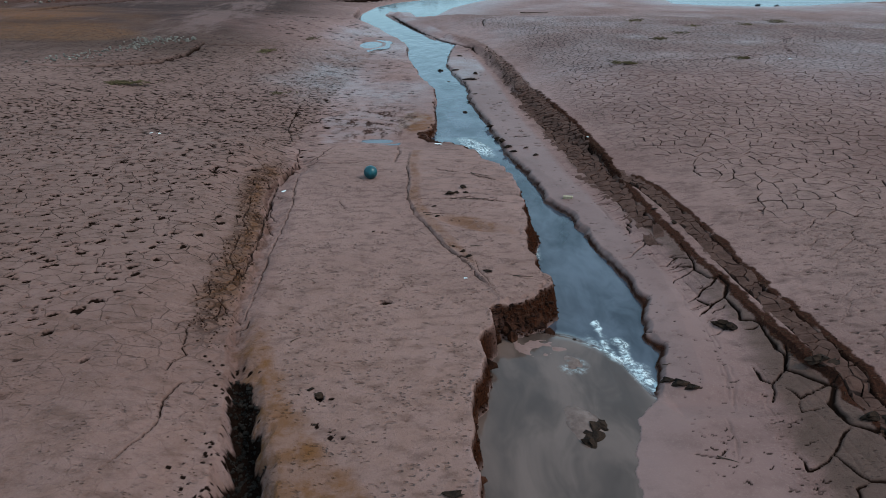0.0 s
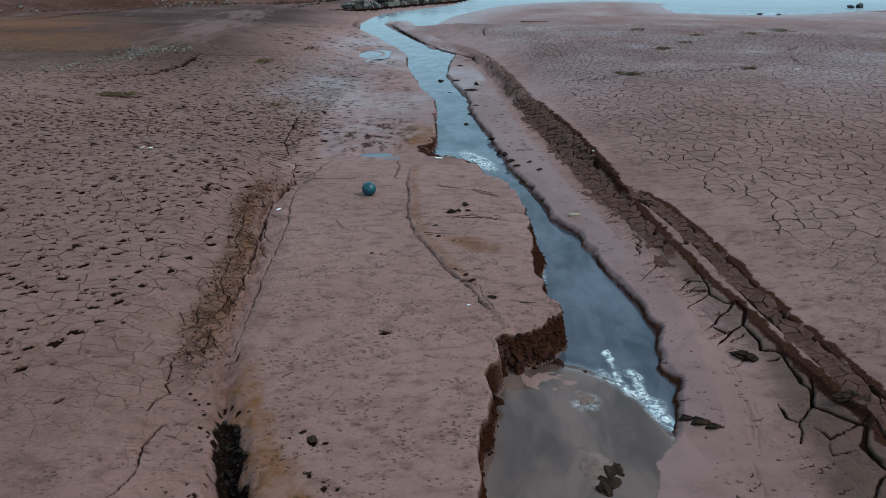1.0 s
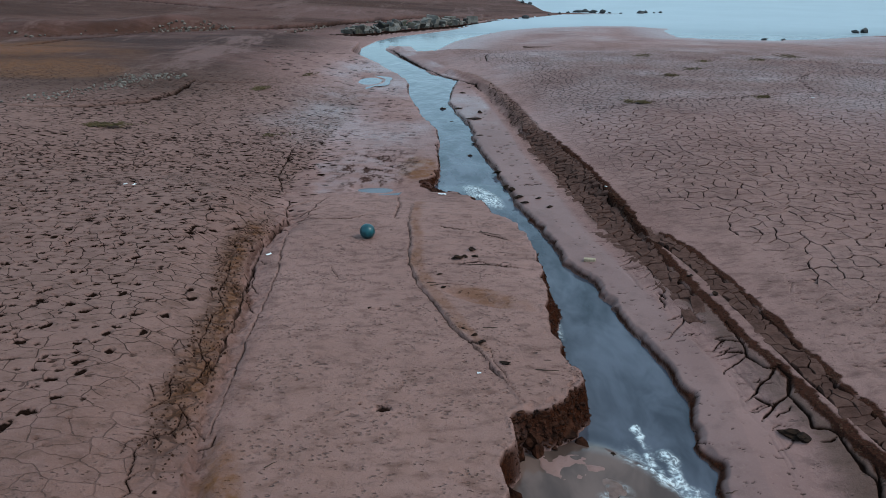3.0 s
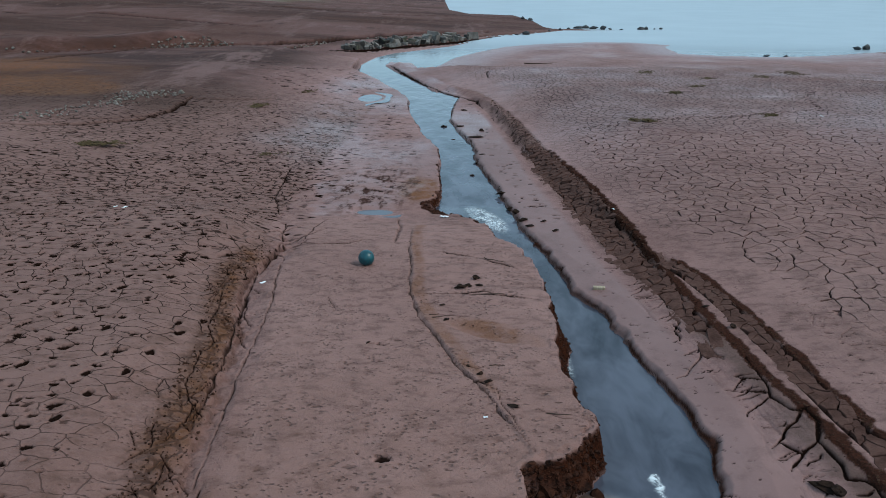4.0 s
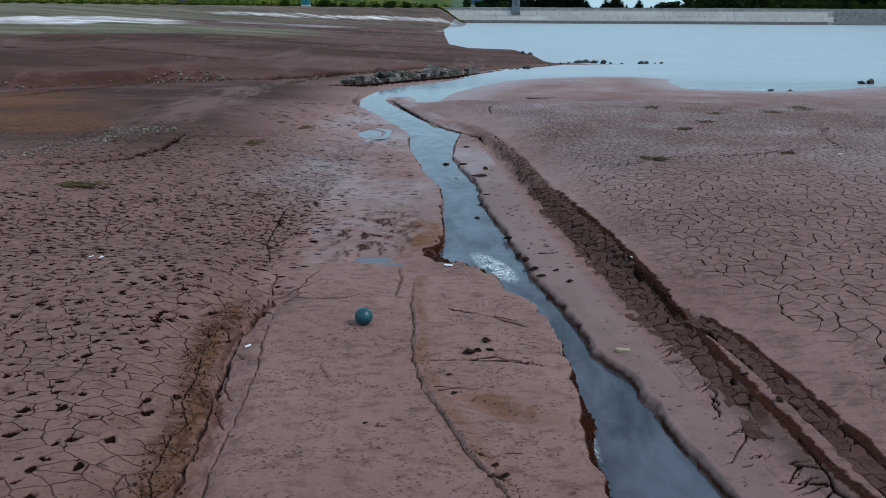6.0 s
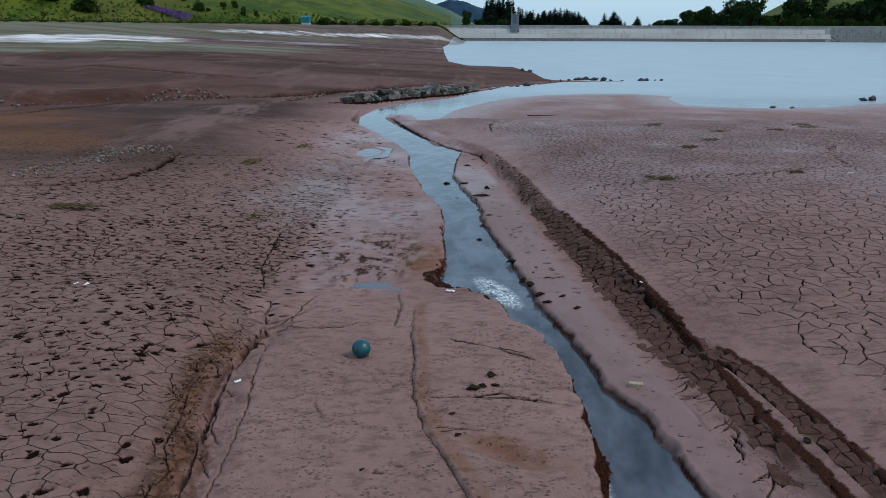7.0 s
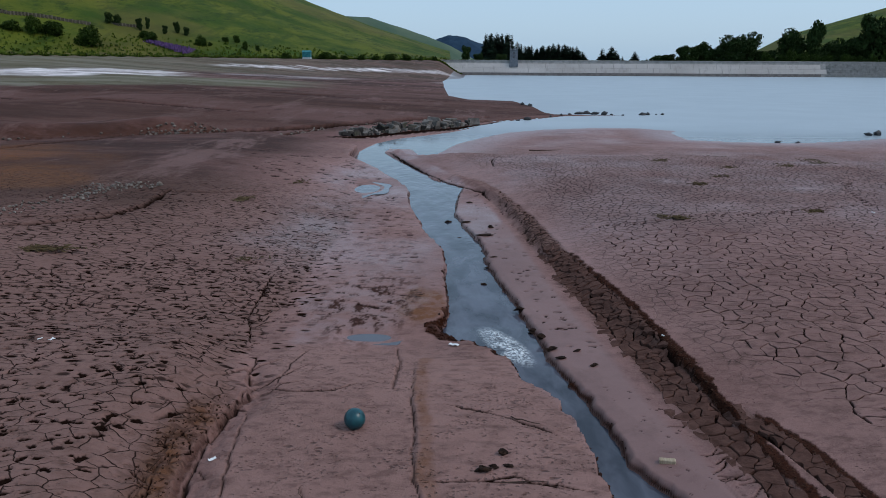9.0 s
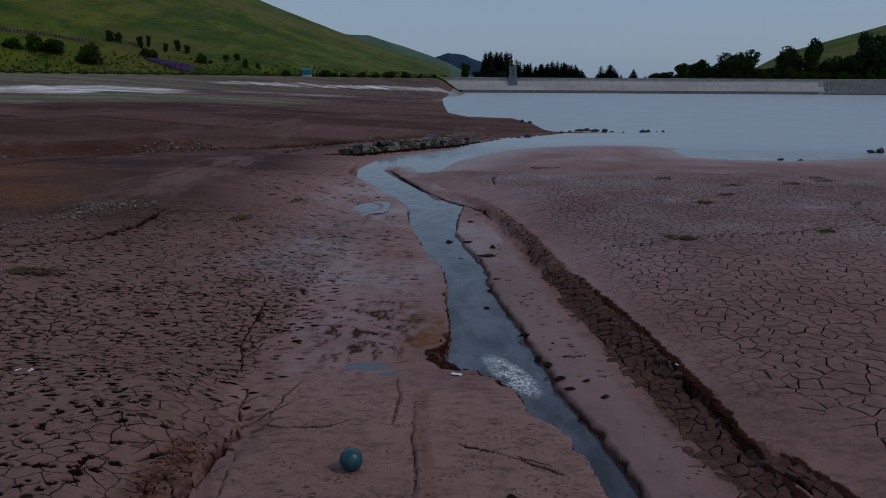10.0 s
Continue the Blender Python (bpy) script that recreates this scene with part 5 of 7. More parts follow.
def rock_bmesh(seed, flat=0.7, rough=0.35, detail=2, cuts=9):
    """A broken stone about one metre across that rests on z = 0."""
    r = random.Random(seed)
    bm = bmesh.new()
    bmesh.ops.create_icosphere(bm, subdivisions=detail, radius=0.5)
    planes = []
    for k in range(cuts):
        n = Vector((r.gauss(0, 1), r.gauss(0, 1), r.gauss(0, 0.7))).normalized()
        planes.append((n, r.uniform(0.22, 0.38)))
    off = Vector((seed * 3.1, seed * 1.7, seed))
    for w in bm.verts:
        w.co *= 1 + rough * noise.noise(w.co * 2.2 + off) + 0.3 * rough * noise.noise(w.co * 6 + off)
        for n, d in planes:
            over = w.co.dot(n) - d
            if over > 0:
                w.co -= n * over * 0.9
        w.co.z *= flat
    low = min(w.co.z for w in bm.verts)
    for w in bm.verts:
        w.co.z -= low * 0.72
        w.co.z = max(w.co.z, -0.06)
    return bm


def leaf_cloud(bm, r, blobs, count, size, droop=0.0):
    """Small bent leaf clumps scattered in the shells of some blobs."""
    total = sum(b[3] ** 2 for b in blobs)
    for cx, cy, cz, rad, tall in blobs:
        for k in range(int(count * rad * rad / total)):
            d = Vector((r.gauss(0, 1), r.gauss(0, 1), r.gauss(0, 1))).normalized()
            q = rad * (0.55 + 0.5 * r.random()) * (1 + 0.25 * noise.noise(d * 2.3 + Vector((cx, cy, cz))))
            p = Vector((cx + d.x * q, cy + d.y * q, cz + d.z * q * tall))
            s = size * r.uniform(0.6, 1.5)
            a = Vector((r.gauss(0, 1), r.gauss(0, 1), r.gauss(0, 0.6))).normalized() * s
            b = a.cross(d + Vector((r.gauss(0, 0.5), r.gauss(0, 0.5), r.gauss(0, 0.5))))
            if b.length < 1e-4:
                continue
            b = b.normalized() * s * r.uniform(0.5, 0.9)
            drop = Vector((0, 0, -droop * s))
            v = [bm.verts.new(p - a + drop), bm.verts.new(p - b * 0.8), bm.verts.new(p + a * 0.9 + drop), bm.verts.new(p + b)]
            bm.faces.new(v)


def limb(bm, p0, p1, r0, r1, sides=6):
    axis = (p1 - p0).normalized()
    side = axis.orthogonal().normalized()
    up = axis.cross(side)
    rings = []
    for p, rad in ((p0, r0), (p1, r1)):
        rings.append([bm.verts.new(p + (side * math.cos(k * math.tau / sides) + up * math.sin(k * math.tau / sides)) * rad) for k in range(sides)])
    for k in range(sides):
        bm.faces.new((rings[0][k], rings[0][(k + 1) % sides], rings[1][(k + 1) % sides], rings[1][k]))
    bm.faces.new(rings[1])


def make_tree(name, label, category, group, seed, high, wide, leaf, kind):
    """A tree of given height and width: trunk with limbs, and a crown."""
    r = random.Random(seed)
    root = tagged(new(name), label, category, group)
    bm = bmesh.new()
    lean = Vector((r.uniform(-0.04, 0.04) * high, 0, 0))
    top = Vector((0, 0, high * (0.95 if kind == "conifer" else 0.7))) + lean
    limb(bm, Vector((0, 0, -0.4)), top * 0.45, high * 0.030, high * 0.020, 7)
    limb(bm, top * 0.45, top, high * 0.020, high * 0.005, 7)
    tips = []
    for k in range(7):
        f = r.uniform(0.25, 0.7)
        ang = k * 2.4 + r.uniform(-0.4, 0.4)
        tip = top * f + Vector((math.cos(ang) * wide * 0.33, math.sin(ang) * wide * 0.33, high * r.uniform(0.08, 0.2)))
        limb(bm, top * f, tip, high * 0.011, high * 0.004, 5)
        tips.append(tip)
    part("trunk", bm, M_BARK, root)
    bm = bmesh.new()
    if kind == "conifer":
        n = int(14 + high)
        for k in range(n):
            f = k / (n - 1)
            z, rad = high * (0.10 + 0.90 * f), wide * 0.5 * (1 - f) ** 0.7 * r.uniform(0.8, 1.1) + 0.08 * wide
            arms = max(9, int(34 * (1 - f)))
            for j in range(arms):
                ang = j * math.tau / arms + r.uniform(-0.3, 0.3)
                d = Vector((math.cos(ang), math.sin(ang), 0))
                q = rad * r.uniform(0.7, 1.2)
                tip = d * q + Vector((0, 0, z - q * r.uniform(0.25, 0.55)))
                w = d.cross(Vector((0, 0, 1))) * q * 0.42
                c = Vector((0, 0, z))
                bm.faces.new([bm.verts.new(c), bm.verts.new(c.lerp(tip, 0.6) + w), bm.verts.new(tip), bm.verts.new(c.lerp(tip, 0.6) - w)])
    else:
        low = 0.12 if kind == "bush" else 0.16
        blobs = []
        for k in range(9):
            a = k * 2.4
            q = wide * 0.5 * r.uniform(0.1, 0.62)
            z = high * (low + (0.86 - low) * (k + 0.5) / 9)
            rad = wide * r.uniform(0.24, 0.36) * (1 - 0.45 * abs(z / high - 0.5))
            blobs.append((math.cos(a) * q, math.sin(a) * q, z, rad, r.uniform(0.75, 1.1)))
        leaf_cloud(bm, r, blobs, 2600, max(high, wide) * 0.042, 0.4)
    part("crown", bm, leaf, root)
    return root


def scatter(protos, x, y, z, size, turn, tilt=0.0, squash=1.0):
    """A copy of one of some finished stones."""
    ob = protos.copy()
    scene.collection.objects.link(ob)
    ob.matrix_world = Matrix.Translation((x, y, z)) @ Matrix.Rotation(turn, 4, "Z") @ Matrix.Rotation(tilt, 4, "X") @ Matrix.Diagonal((size, size * squash, size, 1))
    return ob


# ---- dam, tower and shed ----
DAM_Y, CREST = 262.0, 4.55


def make_dam():
    root = tagged(new("dam"), "long low dam faced with pale stone slabs under a grey parapet", "dam", kind="structure")
    bm = bmesh.new()
    prof = [(-0.0, -1.5), (0.0, 3.6), (1.2, CREST - 0.35), (8.0, CREST - 0.35), (14.0, 0.0), (14.0, -1.5)]
    a = [bm.verts.new((-14, DAM_Y - 2.2 + (z + 1.5) * 0.45 + (y if y > 2 else 0), z)) for y, z in prof]
    b = [bm.verts.new((260, w.co.y, w.co.z)) for w in a]
    n = len(a)
    for k in range(n):
        bm.faces.new((a[k], a[(k + 1) % n], b[(k + 1) % n], b[k]))
    bm.faces.new(a[::-1])
    bm.faces.new(b)
    part("core", bm, M_PARAPET, root)
    # slabs of the sloping face, in three courses
    kit = {}
    for course, (z0, z1) in enumerate(((-0.55, 0.35), (0.40, 1.95), (2.0, 3.55))):
        step = 4.0
        bm = bmesh.new()
        y0, y1 = DAM_Y - 2.2 + (z0 + 1.5) * 0.45, DAM_Y - 2.2 + (z1 + 1.5) * 0.45
        v = [bm.verts.new(c) for c in ((0.04, y0 - 0.16, z0), (step - 0.04, y0 - 0.16, z0), (step - 0.04, y1 - 0.16, z1), (0.04, y1 - 0.16, z1),
                                       (0.0, y0 + 0.05, z0), (step, y0 + 0.05, z0), (step, y1 + 0.05, z1), (0.0, y1 + 0.05, z1))]
        for q in ((0, 1, 2, 3), (4, 7, 6, 5), (0, 4, 5, 1), (3, 2, 6, 7), (0, 3, 7, 4), (1, 5, 6, 2)):
            bm.faces.new([v[i] for i in q])
        first = part("slab", bm, M_WETSLAB if course == 0 else M_DAM, root)
        for k in range(34 if course else 34):
            ob = first if k == 0 else first.copy()
            if k:
                scene.collection.objects.link(ob)
            ob.location.x = -14 + (2.0 if course == 1 else 0) + k * step
    # rougher, darker masonry of the abutment
    bm = bmesh.new()
    r = random.Random(8)
    for k in range(30):
        for j in range(6):
            z0 = -0.4 + j * 0.72
            yy = DAM_Y - 2.2 + (z0 + 1.5) * 0.45
            x0 = 124 + k * 2.1 + (j % 2) * 1.0
            box(bm, x0, x0 + 2.0, yy - 0.22 - r.uniform(0, 0.15), yy + 0.2, z0, z0 + 0.66)
    part("abutment_masonry", bm, M_PARAPET, root, "dark rough stone blocks")
    bm = bmesh.new()
    box(bm, -14, 260, DAM_Y + 0.25, DAM_Y + 0.75, 3.5, CREST + 0.02, 0.04)
    parapet = part("parapet", bm, M_PARAPET, root)
    bm = bmesh.new()
    box(bm, -14, 260, DAM_Y + 0.18, DAM_Y + 0.85, CREST + 0.024, CREST + 0.14, 0.03)
    part("coping", bm, M_DAM, parapet)
    bm = bmesh.new()
    r = random.Random(3)
    for k in range(2600):
        x, s = r.uniform(-14, 240), r.uniform(0.12, 0.34)
        p = Vector((x, DAM_Y + r.uniform(1.0, 2.2), CREST - 0.36))
        v = [bm.verts.new(p + Vector((-0.18, 0, 0))), bm.verts.new(p + Vector((0.18, 0, 0))), bm.verts.new(p + Vector((r.uniform(-0.1, 0.1), 0, 0.45 + s)))]
        bm.faces.new(v)
    ob = part("crest_grass", bm, M_BUSH, root, "rough green grass")
    ob["kind"] = "stuff"


def make_tower():
    x, y = 14.7, 262.6
    root = tagged(new("valve_tower"), "small dark stone valve tower with pinnacles before the dam", "tower")
    root.location = (x, y, 0)
    bm = bmesh.new()
    for z0, z1, w0, w1 in ((2.4, 4.9, 1.55, 1.45), (4.9, 8.0, 1.35, 1.30)):
        lo = [bm.verts.new((sx * w0, sy * w0, z0)) for sx, sy in ((-1, -1), (1, -1), (1, 1), (-1, 1))]
        hi = [bm.verts.new((sx * w1, sy * w1, z1)) for sx, sy in ((-1, -1), (1, -1), (1, 1), (-1, 1))]
        for k in range(4):
            bm.faces.new((lo[k], lo[(k + 1) % 4], hi[(k + 1) % 4], hi[k]))
        bm.faces.new(hi)
    shaft = part("shaft", bm, M_TOWER, root)
    bm = bmesh.new()
    box(bm, -1.5, 1.5, -1.5, 1.5, 7.98, 8.3, 0.08)
    cornice = part("cornice", bm, M_TOWER, root)
    for sx in (-1, 0, 1):
        for sy in (-1, 1):
            bm = bmesh.new()
            box(bm, sx * 1.1 - 0.25, sx * 1.1 + 0.25, sy * 1.15 - 0.2, sy * 1.15 + 0.2, 8.31, 8.75, 0.04)
            part("merlon", bm, M_TOWER, cornice)
    for sx in (-1, 1):
        bm = bmesh.new()
        bmesh.ops.create_cone(bm, cap_ends=True, segments=8, radius1=0.11, radius2=0.05, depth=2.6, matrix=Matrix.Translation((sx * 1.2, -1.2, 9.9)))
        part("pinnacle", bm, M_PARAPET, root)
    for k in range(2):
        bm = bmesh.new()
        box(bm, -0.25, 0.25, -1.45, -1.28, 5.3 + 1.3 * k, 6.1 + 1.3 * k, 0.03)
        part("window_slit", bm, M_SLATE, shaft)


M_WETSLAB = plain_material("wet_dark_slab", (0.10, 0.092, 0.088), (0.17, 0.155, 0.148), 0.6, 0.6, 0.03)
make_dam()
make_tower()


def make_far_hill(name, y0, x0, x1, profile, material, label, seed):
    """A distant ridge with a rounded front and back."""
    xs, ds = np.linspace(x0, x1, 160), np.linspace(-1, 1, 14)
    hx, hd = np.meshgrid(xs, ds)
    top = np.interp(xs / y0, [q[0] for q in profile], [q[1] for q in profile]) * y0 + 2.0
    hz = -6 + (top[None, :] + 6) * (1 - hd * hd) * (1 + 0.05 * layered(hx * 0.03, hd * 3, 3, seed)) + 2.5 * layered(hx * 0.15, hd * 9, 3, seed + 4) * (seed == 801)
    hill_mesh = grid_mesh(name, hx, y0 + hd * 90, hz, {})
    hill_mesh.materials.append(material)
    tagged(new(name, hill_mesh), label, "hill", kind="structure")


make_far_hill("far_hill", 800, -320, 40, [(-0.32, 0.07), (-0.14, 0.062), (-0.105, 0.052), (-0.06, 0.038), (-0.03, 0.026), (0.0, 0.010), (0.02, 0.0)], M_FARHILL, "distant pale green hill up the valley", 791)
make_far_hill("wooded_hill", 1000, -90, 90, [(-0.09, 0.018), (-0.05, 0.033), (-0.03, 0.040), (-0.010, 0.037), (0.012, 0.029), (0.03, 0.020), (0.09, 0.002)], M_FARWOOD, "distant hill under dark woodland, tinted blue for haze", 801)


def make_shed(x, y, z):
    root = tagged(new("shed"), "small turquoise wooden shed with white base on grassy shore", "shed")
    root.location = (x, y, z)
    bm = bmesh.new()
    box(bm, -1.15, 1.15, -0.9, 0.9, 0.0, 0.45, 0.02)
    part("base_board", bm, M_WHITE, root)
    bm = bmesh.new()
    box(bm, -1.1, 1.1, -0.85, 0.85, 0.452, 1.9, 0.02)
    wall = part("wall", bm, M_SHED, root)
    bm = bmesh.new()
    v = [bm.verts.new(c) for c in ((-1.25, -1, 1.88), (1.25, -1, 1.88), (1.25, 1, 1.88), (-1.25, 1, 1.88), (-1.25, 0, 2.35), (1.25, 0, 2.35))]
    for q in ((0, 1, 5, 4), (2, 3, 4, 5), (1, 2, 5), (3, 0, 4), (3, 2, 1, 0)):
        bm.faces.new([v[i] for i in q])
    part("roof", bm, M_SHED, root)
    bm = bmesh.new()
    box(bm, -0.35, 0.35, -0.90, -0.86, 0.78, 1.75, 0.01)
    part("door", bm, M_SHED, wall)


make_shed(-46.4, 205.0, height(-46.4, 205.0) - 0.05)

# ---- trees ----
conifers = [make_tree("conifer", "tall dark green conifer behind the dam", "conifer", "conifers behind the dam", 50 + k, 11.5, w, M_CONIFER, "conifer") for k, w in enumerate((4.2, 5.0, 3.6))]
broad = [make_tree("broadleaf_tree", "dense dark green broadleaf tree beyond the dam", "tree", "trees beyond the dam", 60 + k, 10.0, w, M_LEAF, "broad") for k, w in enumerate((8.5, 10.0, 7.0))]
bushes = [make_tree("bush", "rounded dark green bush on the grassy hillside", "bush", "bushes on the hillside", 70 + k, 3.0, w, M_BUSH, "bush") for k, w in enumerate((4.0, 3.4, 4.6))]
tr = random.Random(12)
used = set()


def plant(kinds, x, y, z, high, wide=None):
    """Plant one of the finished trees, grown to a height in metres."""
    k = tr.randrange(len(kinds))
    src = kinds[k]
    base = {"conifer": 11.5, "broadleaf_tree": 10.0, "bush": 3.0}[src.name.split(".")[0]]
    s = high / base
    w = s if wide is None else wide / {"conifer": 4.3, "broadleaf_tree": 9.0, "bush": 4.0}[src.name.split(".")[0]]
    key = src.name
    if key not in used:
        used.add(key)
        ob = src
    else:
        ob = copy_thing(src, Matrix.Identity(4))
    ob.matrix_world = Matrix.Translation((x, y, z)) @ Matrix.Rotation(tr.uniform(0, 6.28), 4, "Z") @ Matrix.Diagonal((w, w, s, 1))
    return ob


for k in range(16):
    plant(conifers, 4.9 + 9.6 * k / 15 + tr.uniform(-0.4, 0.4), tr.uniform(276, 286), 3.3, tr.uniform(10.4, 11.6), tr.uniform(4.6, 6.0))
for k in range(34):
    f = k / 33
    top = np.interp(f, [0, 0.12, 0.3, 0.6, 0.85, 1], [11.4, 10.4, 9.8, 11.2, 9.6, 5.5]) - 3.3
    plant(conifers, 17.2 + 26.5 * f + tr.uniform(-0.6, 0.6), tr.uniform(277, 288), 3.3, top * tr.uniform(0.85, 1.06), tr.uniform(4.2, 5.6))
for x, top, w in ((49.3, 9.4, 4.0), (52.6, 10.0, 4.4), (54.6, 8.6, 4.0), (61.4, 8.3, 3.6), (57.2, 6.3, 2.2), (66.5, 5.6, 1.6)):
    plant(conifers, x, 279 + tr.uniform(0, 4), 3.3, top - 3.3, w * 1.35)
plant(broad, -2.5, 276, 3.3, 6.8, 4.2)
plant(broad, 2.4, 274, 3.3, 4.0, 4.4)
plant(broad, 10.5, 272, 3.3, 3.8, 4.6)
for x, top, w in ((70, 6.6, 6), (74, 7.2, 6), (80, 10.1, 6.5), (85.5, 10.3, 6), (89.5, 11.8, 7), (94, 9.4, 6), (99, 13.6, 9), (105, 14.6, 9.5), (110, 8.4, 7),
                  (115, 8.8, 6), (119.5, 16.0, 9), (123.3, 12.4, 6), (127.4, 19.4, 6.5), (131.5, 8.6, 6), (137, 11.5, 7), (142, 12.8, 8), (147, 13.5, 8), (150.5, 21.8, 11), (156, 17, 9)):
    plant(broad, x, tr.uniform(280, 290), 2.6, (top - 2.6) * 1.05, w * 1.15)
for k in range(16):
    x = 108 + 45 * k / 15
    plant(bushes, x, tr.uniform(272, 277), 3.4, tr.uniform(2.2, 4.6), tr.uniform(3.5, 5.5))
# bushes and saplings of the left hillside
for x, y, high, wide in ((-90.2, 172, 4.6, 7.2), (-101, 168, 3.8, 5.0), (-98.6, 171, 2.8, 5.5), (-104.5, 165, 2.2, 5.6), (-82.1, 187, 2.4, 4.4), (-84.5, 188, 1.8, 2.6), (-72, 194.5, 2.2, 2.7), (-70.4, 196, 1.0, 1.6),
                         (-68.7, 203.5, 1.3, 1.7), (-66.2, 205.5, 1.9, 1.7), (-62.1, 199.5, 2.3, 2.0), (-59.6, 202.5, 1.4, 1.7), (-50.8, 198.5, 1.5, 2.6), (-41.8, 207, 1.9, 4.4)):
    plant(bushes, x, y, height(x, y) - 0.1, high, wide)
for x, y, high, wide in ((-37.1, 212.5, 1.5, 3.0), (-33, 217.5, 1.7, 3.4), (-25.6, 226.5, 2.4, 5.2), (-20.8, 232, 2.1, 4.0), (-16.7, 237, 1.6, 2.8), (-55.9, 197.5, 1.0, 1.7), (-40.3, 212, 1.3, 2.3), (-29.5, 222, 1.5, 3.2), (-12.5, 243, 1.7, 3.0)):
    plant(bushes, x, y, height(x, y) - 0.1, high * 0.8, wide * 0.8)
for x, y, high, wide in ((-94.7, 190.5, 3.0, 2.1), (-93, 191.5, 2.8, 2.1), (-87.8, 193, 3.3, 2.0), (-86.9, 196, 3.2, 1.5), (-82.4, 196, 2.5, 1.7), (-80.7, 200, 3.3, 1.9), (-78.2, 200, 2.4, 1.7)):
    plant(broad, x, y, height(x, y) - 0.2, high, wide)


# rank grass along the old waterline, and flowers
def make_bank_growth():
    r = random.Random(21)
    bm = bmesh.new()
    n = 4200
    az = np.array([-0.74 + 0.76 * r.random() for k in range(n)])
    toe = np.interp(az, [-2.5, -0.8, -0.67, -0.308, -0.187, -0.02, 0.0], [95, 130, 150, 192, 216, 258, 268])
    yy = toe * np.array([0.997 + 0.08 * r.random() ** 6 for k in range(n)])
    xx = az * yy
    zz = land(xx, yy, 0 * xx + 0.3)[0]
    for x, y, z in zip(xx, yy, zz):
        s = r.uniform(0.15, 0.45)
        p = Vector((x, y, z - 0.05))
        for q in range(2):
            a = Vector((r.gauss(0, 1), r.gauss(0, 1), 0)).normalized() * s
            bm.faces.new([bm.verts.new(p - a * 0.7), bm.verts.new(p + a * 0.7), bm.verts.new(p + a * 0.5 + Vector((0, 0, s * 1.3))), bm.verts.new(p - a * 0.6 + Vector((0, 0, s * r.uniform(0.9, 1.6))))])
    tagged(part("bank_growth", bm, M_MEADOW), "rank green grass and rushes along the old waterline", "grass", kind="stuff")
    bm = bmesh.new()
    for x, y, z in list(zip(xx, yy, zz))[::5]:
        y2 = y * 0.997
        s = r.uniform(0.25, 0.6)
        leaf_cloud(bm, r, [(x, y, z + s * 0.4, s, 0.7)], 7, s * 0.45)
    tagged(part("scrub", bm, M_BUSH), "low dark green scrub fringing the old waterline", "scrub", kind="stuff")
    bm = bmesh.new()
    for k in range(1300):
        f = r.random()
        x, y = -82.5 + 10.5 * f + r.gauss(0, 0.5), 185.6 + r.uniform(-1.4, 1.4) * (0.5 + f)
        z = height(x, y) if k % 26 == 0 else z
        p = Vector((x, y, 8.45 - 2.55 * f + 0.10 * r.random() + (y - 186) * 0.28))
        s = r.uniform(0.15, 0.32)
        a = Vector((r.gauss(0, 1), r.gauss(0, 1), 0)).normalized() * s * 0.6
        bm.faces.new([bm.verts.new(p - a), bm.verts.new(p + a), bm.verts.new(p + a * 0.4 + Vector((0, 0, s * 1.6))), bm.verts.new(p - a * 0.4 + Vector((0, 0, s * 1.6)))])
    tagged(part("purple_flowers", bm, M_FLOWER), "bed of purple wild flowers on the green bank", "flowers", kind="stuff")


make_bank_growth()

M_WALL = plain_material("mossy_field_stone", (0.085, 0.072, 0.052), (0.150, 0.130, 0.100), 1.2, 0.9, 0.05)


def make_field_wall(line, high, label, seed):
    """A low dry-stone wall that follows the slope, with an uneven coping."""
    r = random.Random(seed)
    bm = bmesh.new()
    for (ax, ay), (bx, by) in zip(line[:-1], line[1:]):
        n = max(2, int(math.hypot(bx - ax, by - ay) / 0.8))
        for k in range(n):
            x, y = ax + (bx - ax) * (k + 0.5) / n, ay + (by - ay) * (k + 0.5) / n
            z = float(land(np.array([x]), np.array([y]), np.array([0.3]))[0][0])
            box(bm, x - 0.8, x + 0.8, y - 0.3, y + 0.3, z - 0.5, z + high * r.uniform(0.92, 1.08))
    tagged(part("field_wall", bm, M_WALL), label, "stone wall")


make_field_wall([(-118.0, 168.0), (-110.1, 172.5), (-107.4, 176.5), (-104.4, 179.5), (-101.4, 181.5), (-97.0, 185.0)], 0.55, "low dark dry-stone wall across the grassy hillside", 5)
make_field_wall([(-93.4, 191.0), (-89.8, 194.5)], 0.5, "short broken stone wall beside hillside saplings", 6)

# ---- boulders and stones ----
stones_rng = random.Random(31)


def proto(name, seed, material, label, category, group, flat=0.7, rough=0.35, detail=2, soft=False):
    return tagged(part(name, rock_bmesh(seed, flat, rough, detail), material, soft=soft), label, category, group)


def block_bmesh(seed):
    """An angular quarried block, worn at its edges, that rests on z = 0."""
    r = random.Random(seed)
    bm = bmesh.new()
    bmesh.ops.create_cube(bm, size=1.0)
    for w in bm.verts:
        w.co = Vector((w.co.x + r.gauss(0, 0.13), 0.75 * w.co.y + r.gauss(0, 0.11), 0.62 * w.co.z + r.gauss(0, 0.10)))
    bmesh.ops.bevel(bm, geom=list(bm.edges), offset=0.07, segments=1, affect="EDGES")
    for w in bm.verts:
        w.co += Vector((r.gauss(0, 0.018), r.gauss(0, 0.018), 0.24 + r.gauss(0, 0.018)))
    return bm


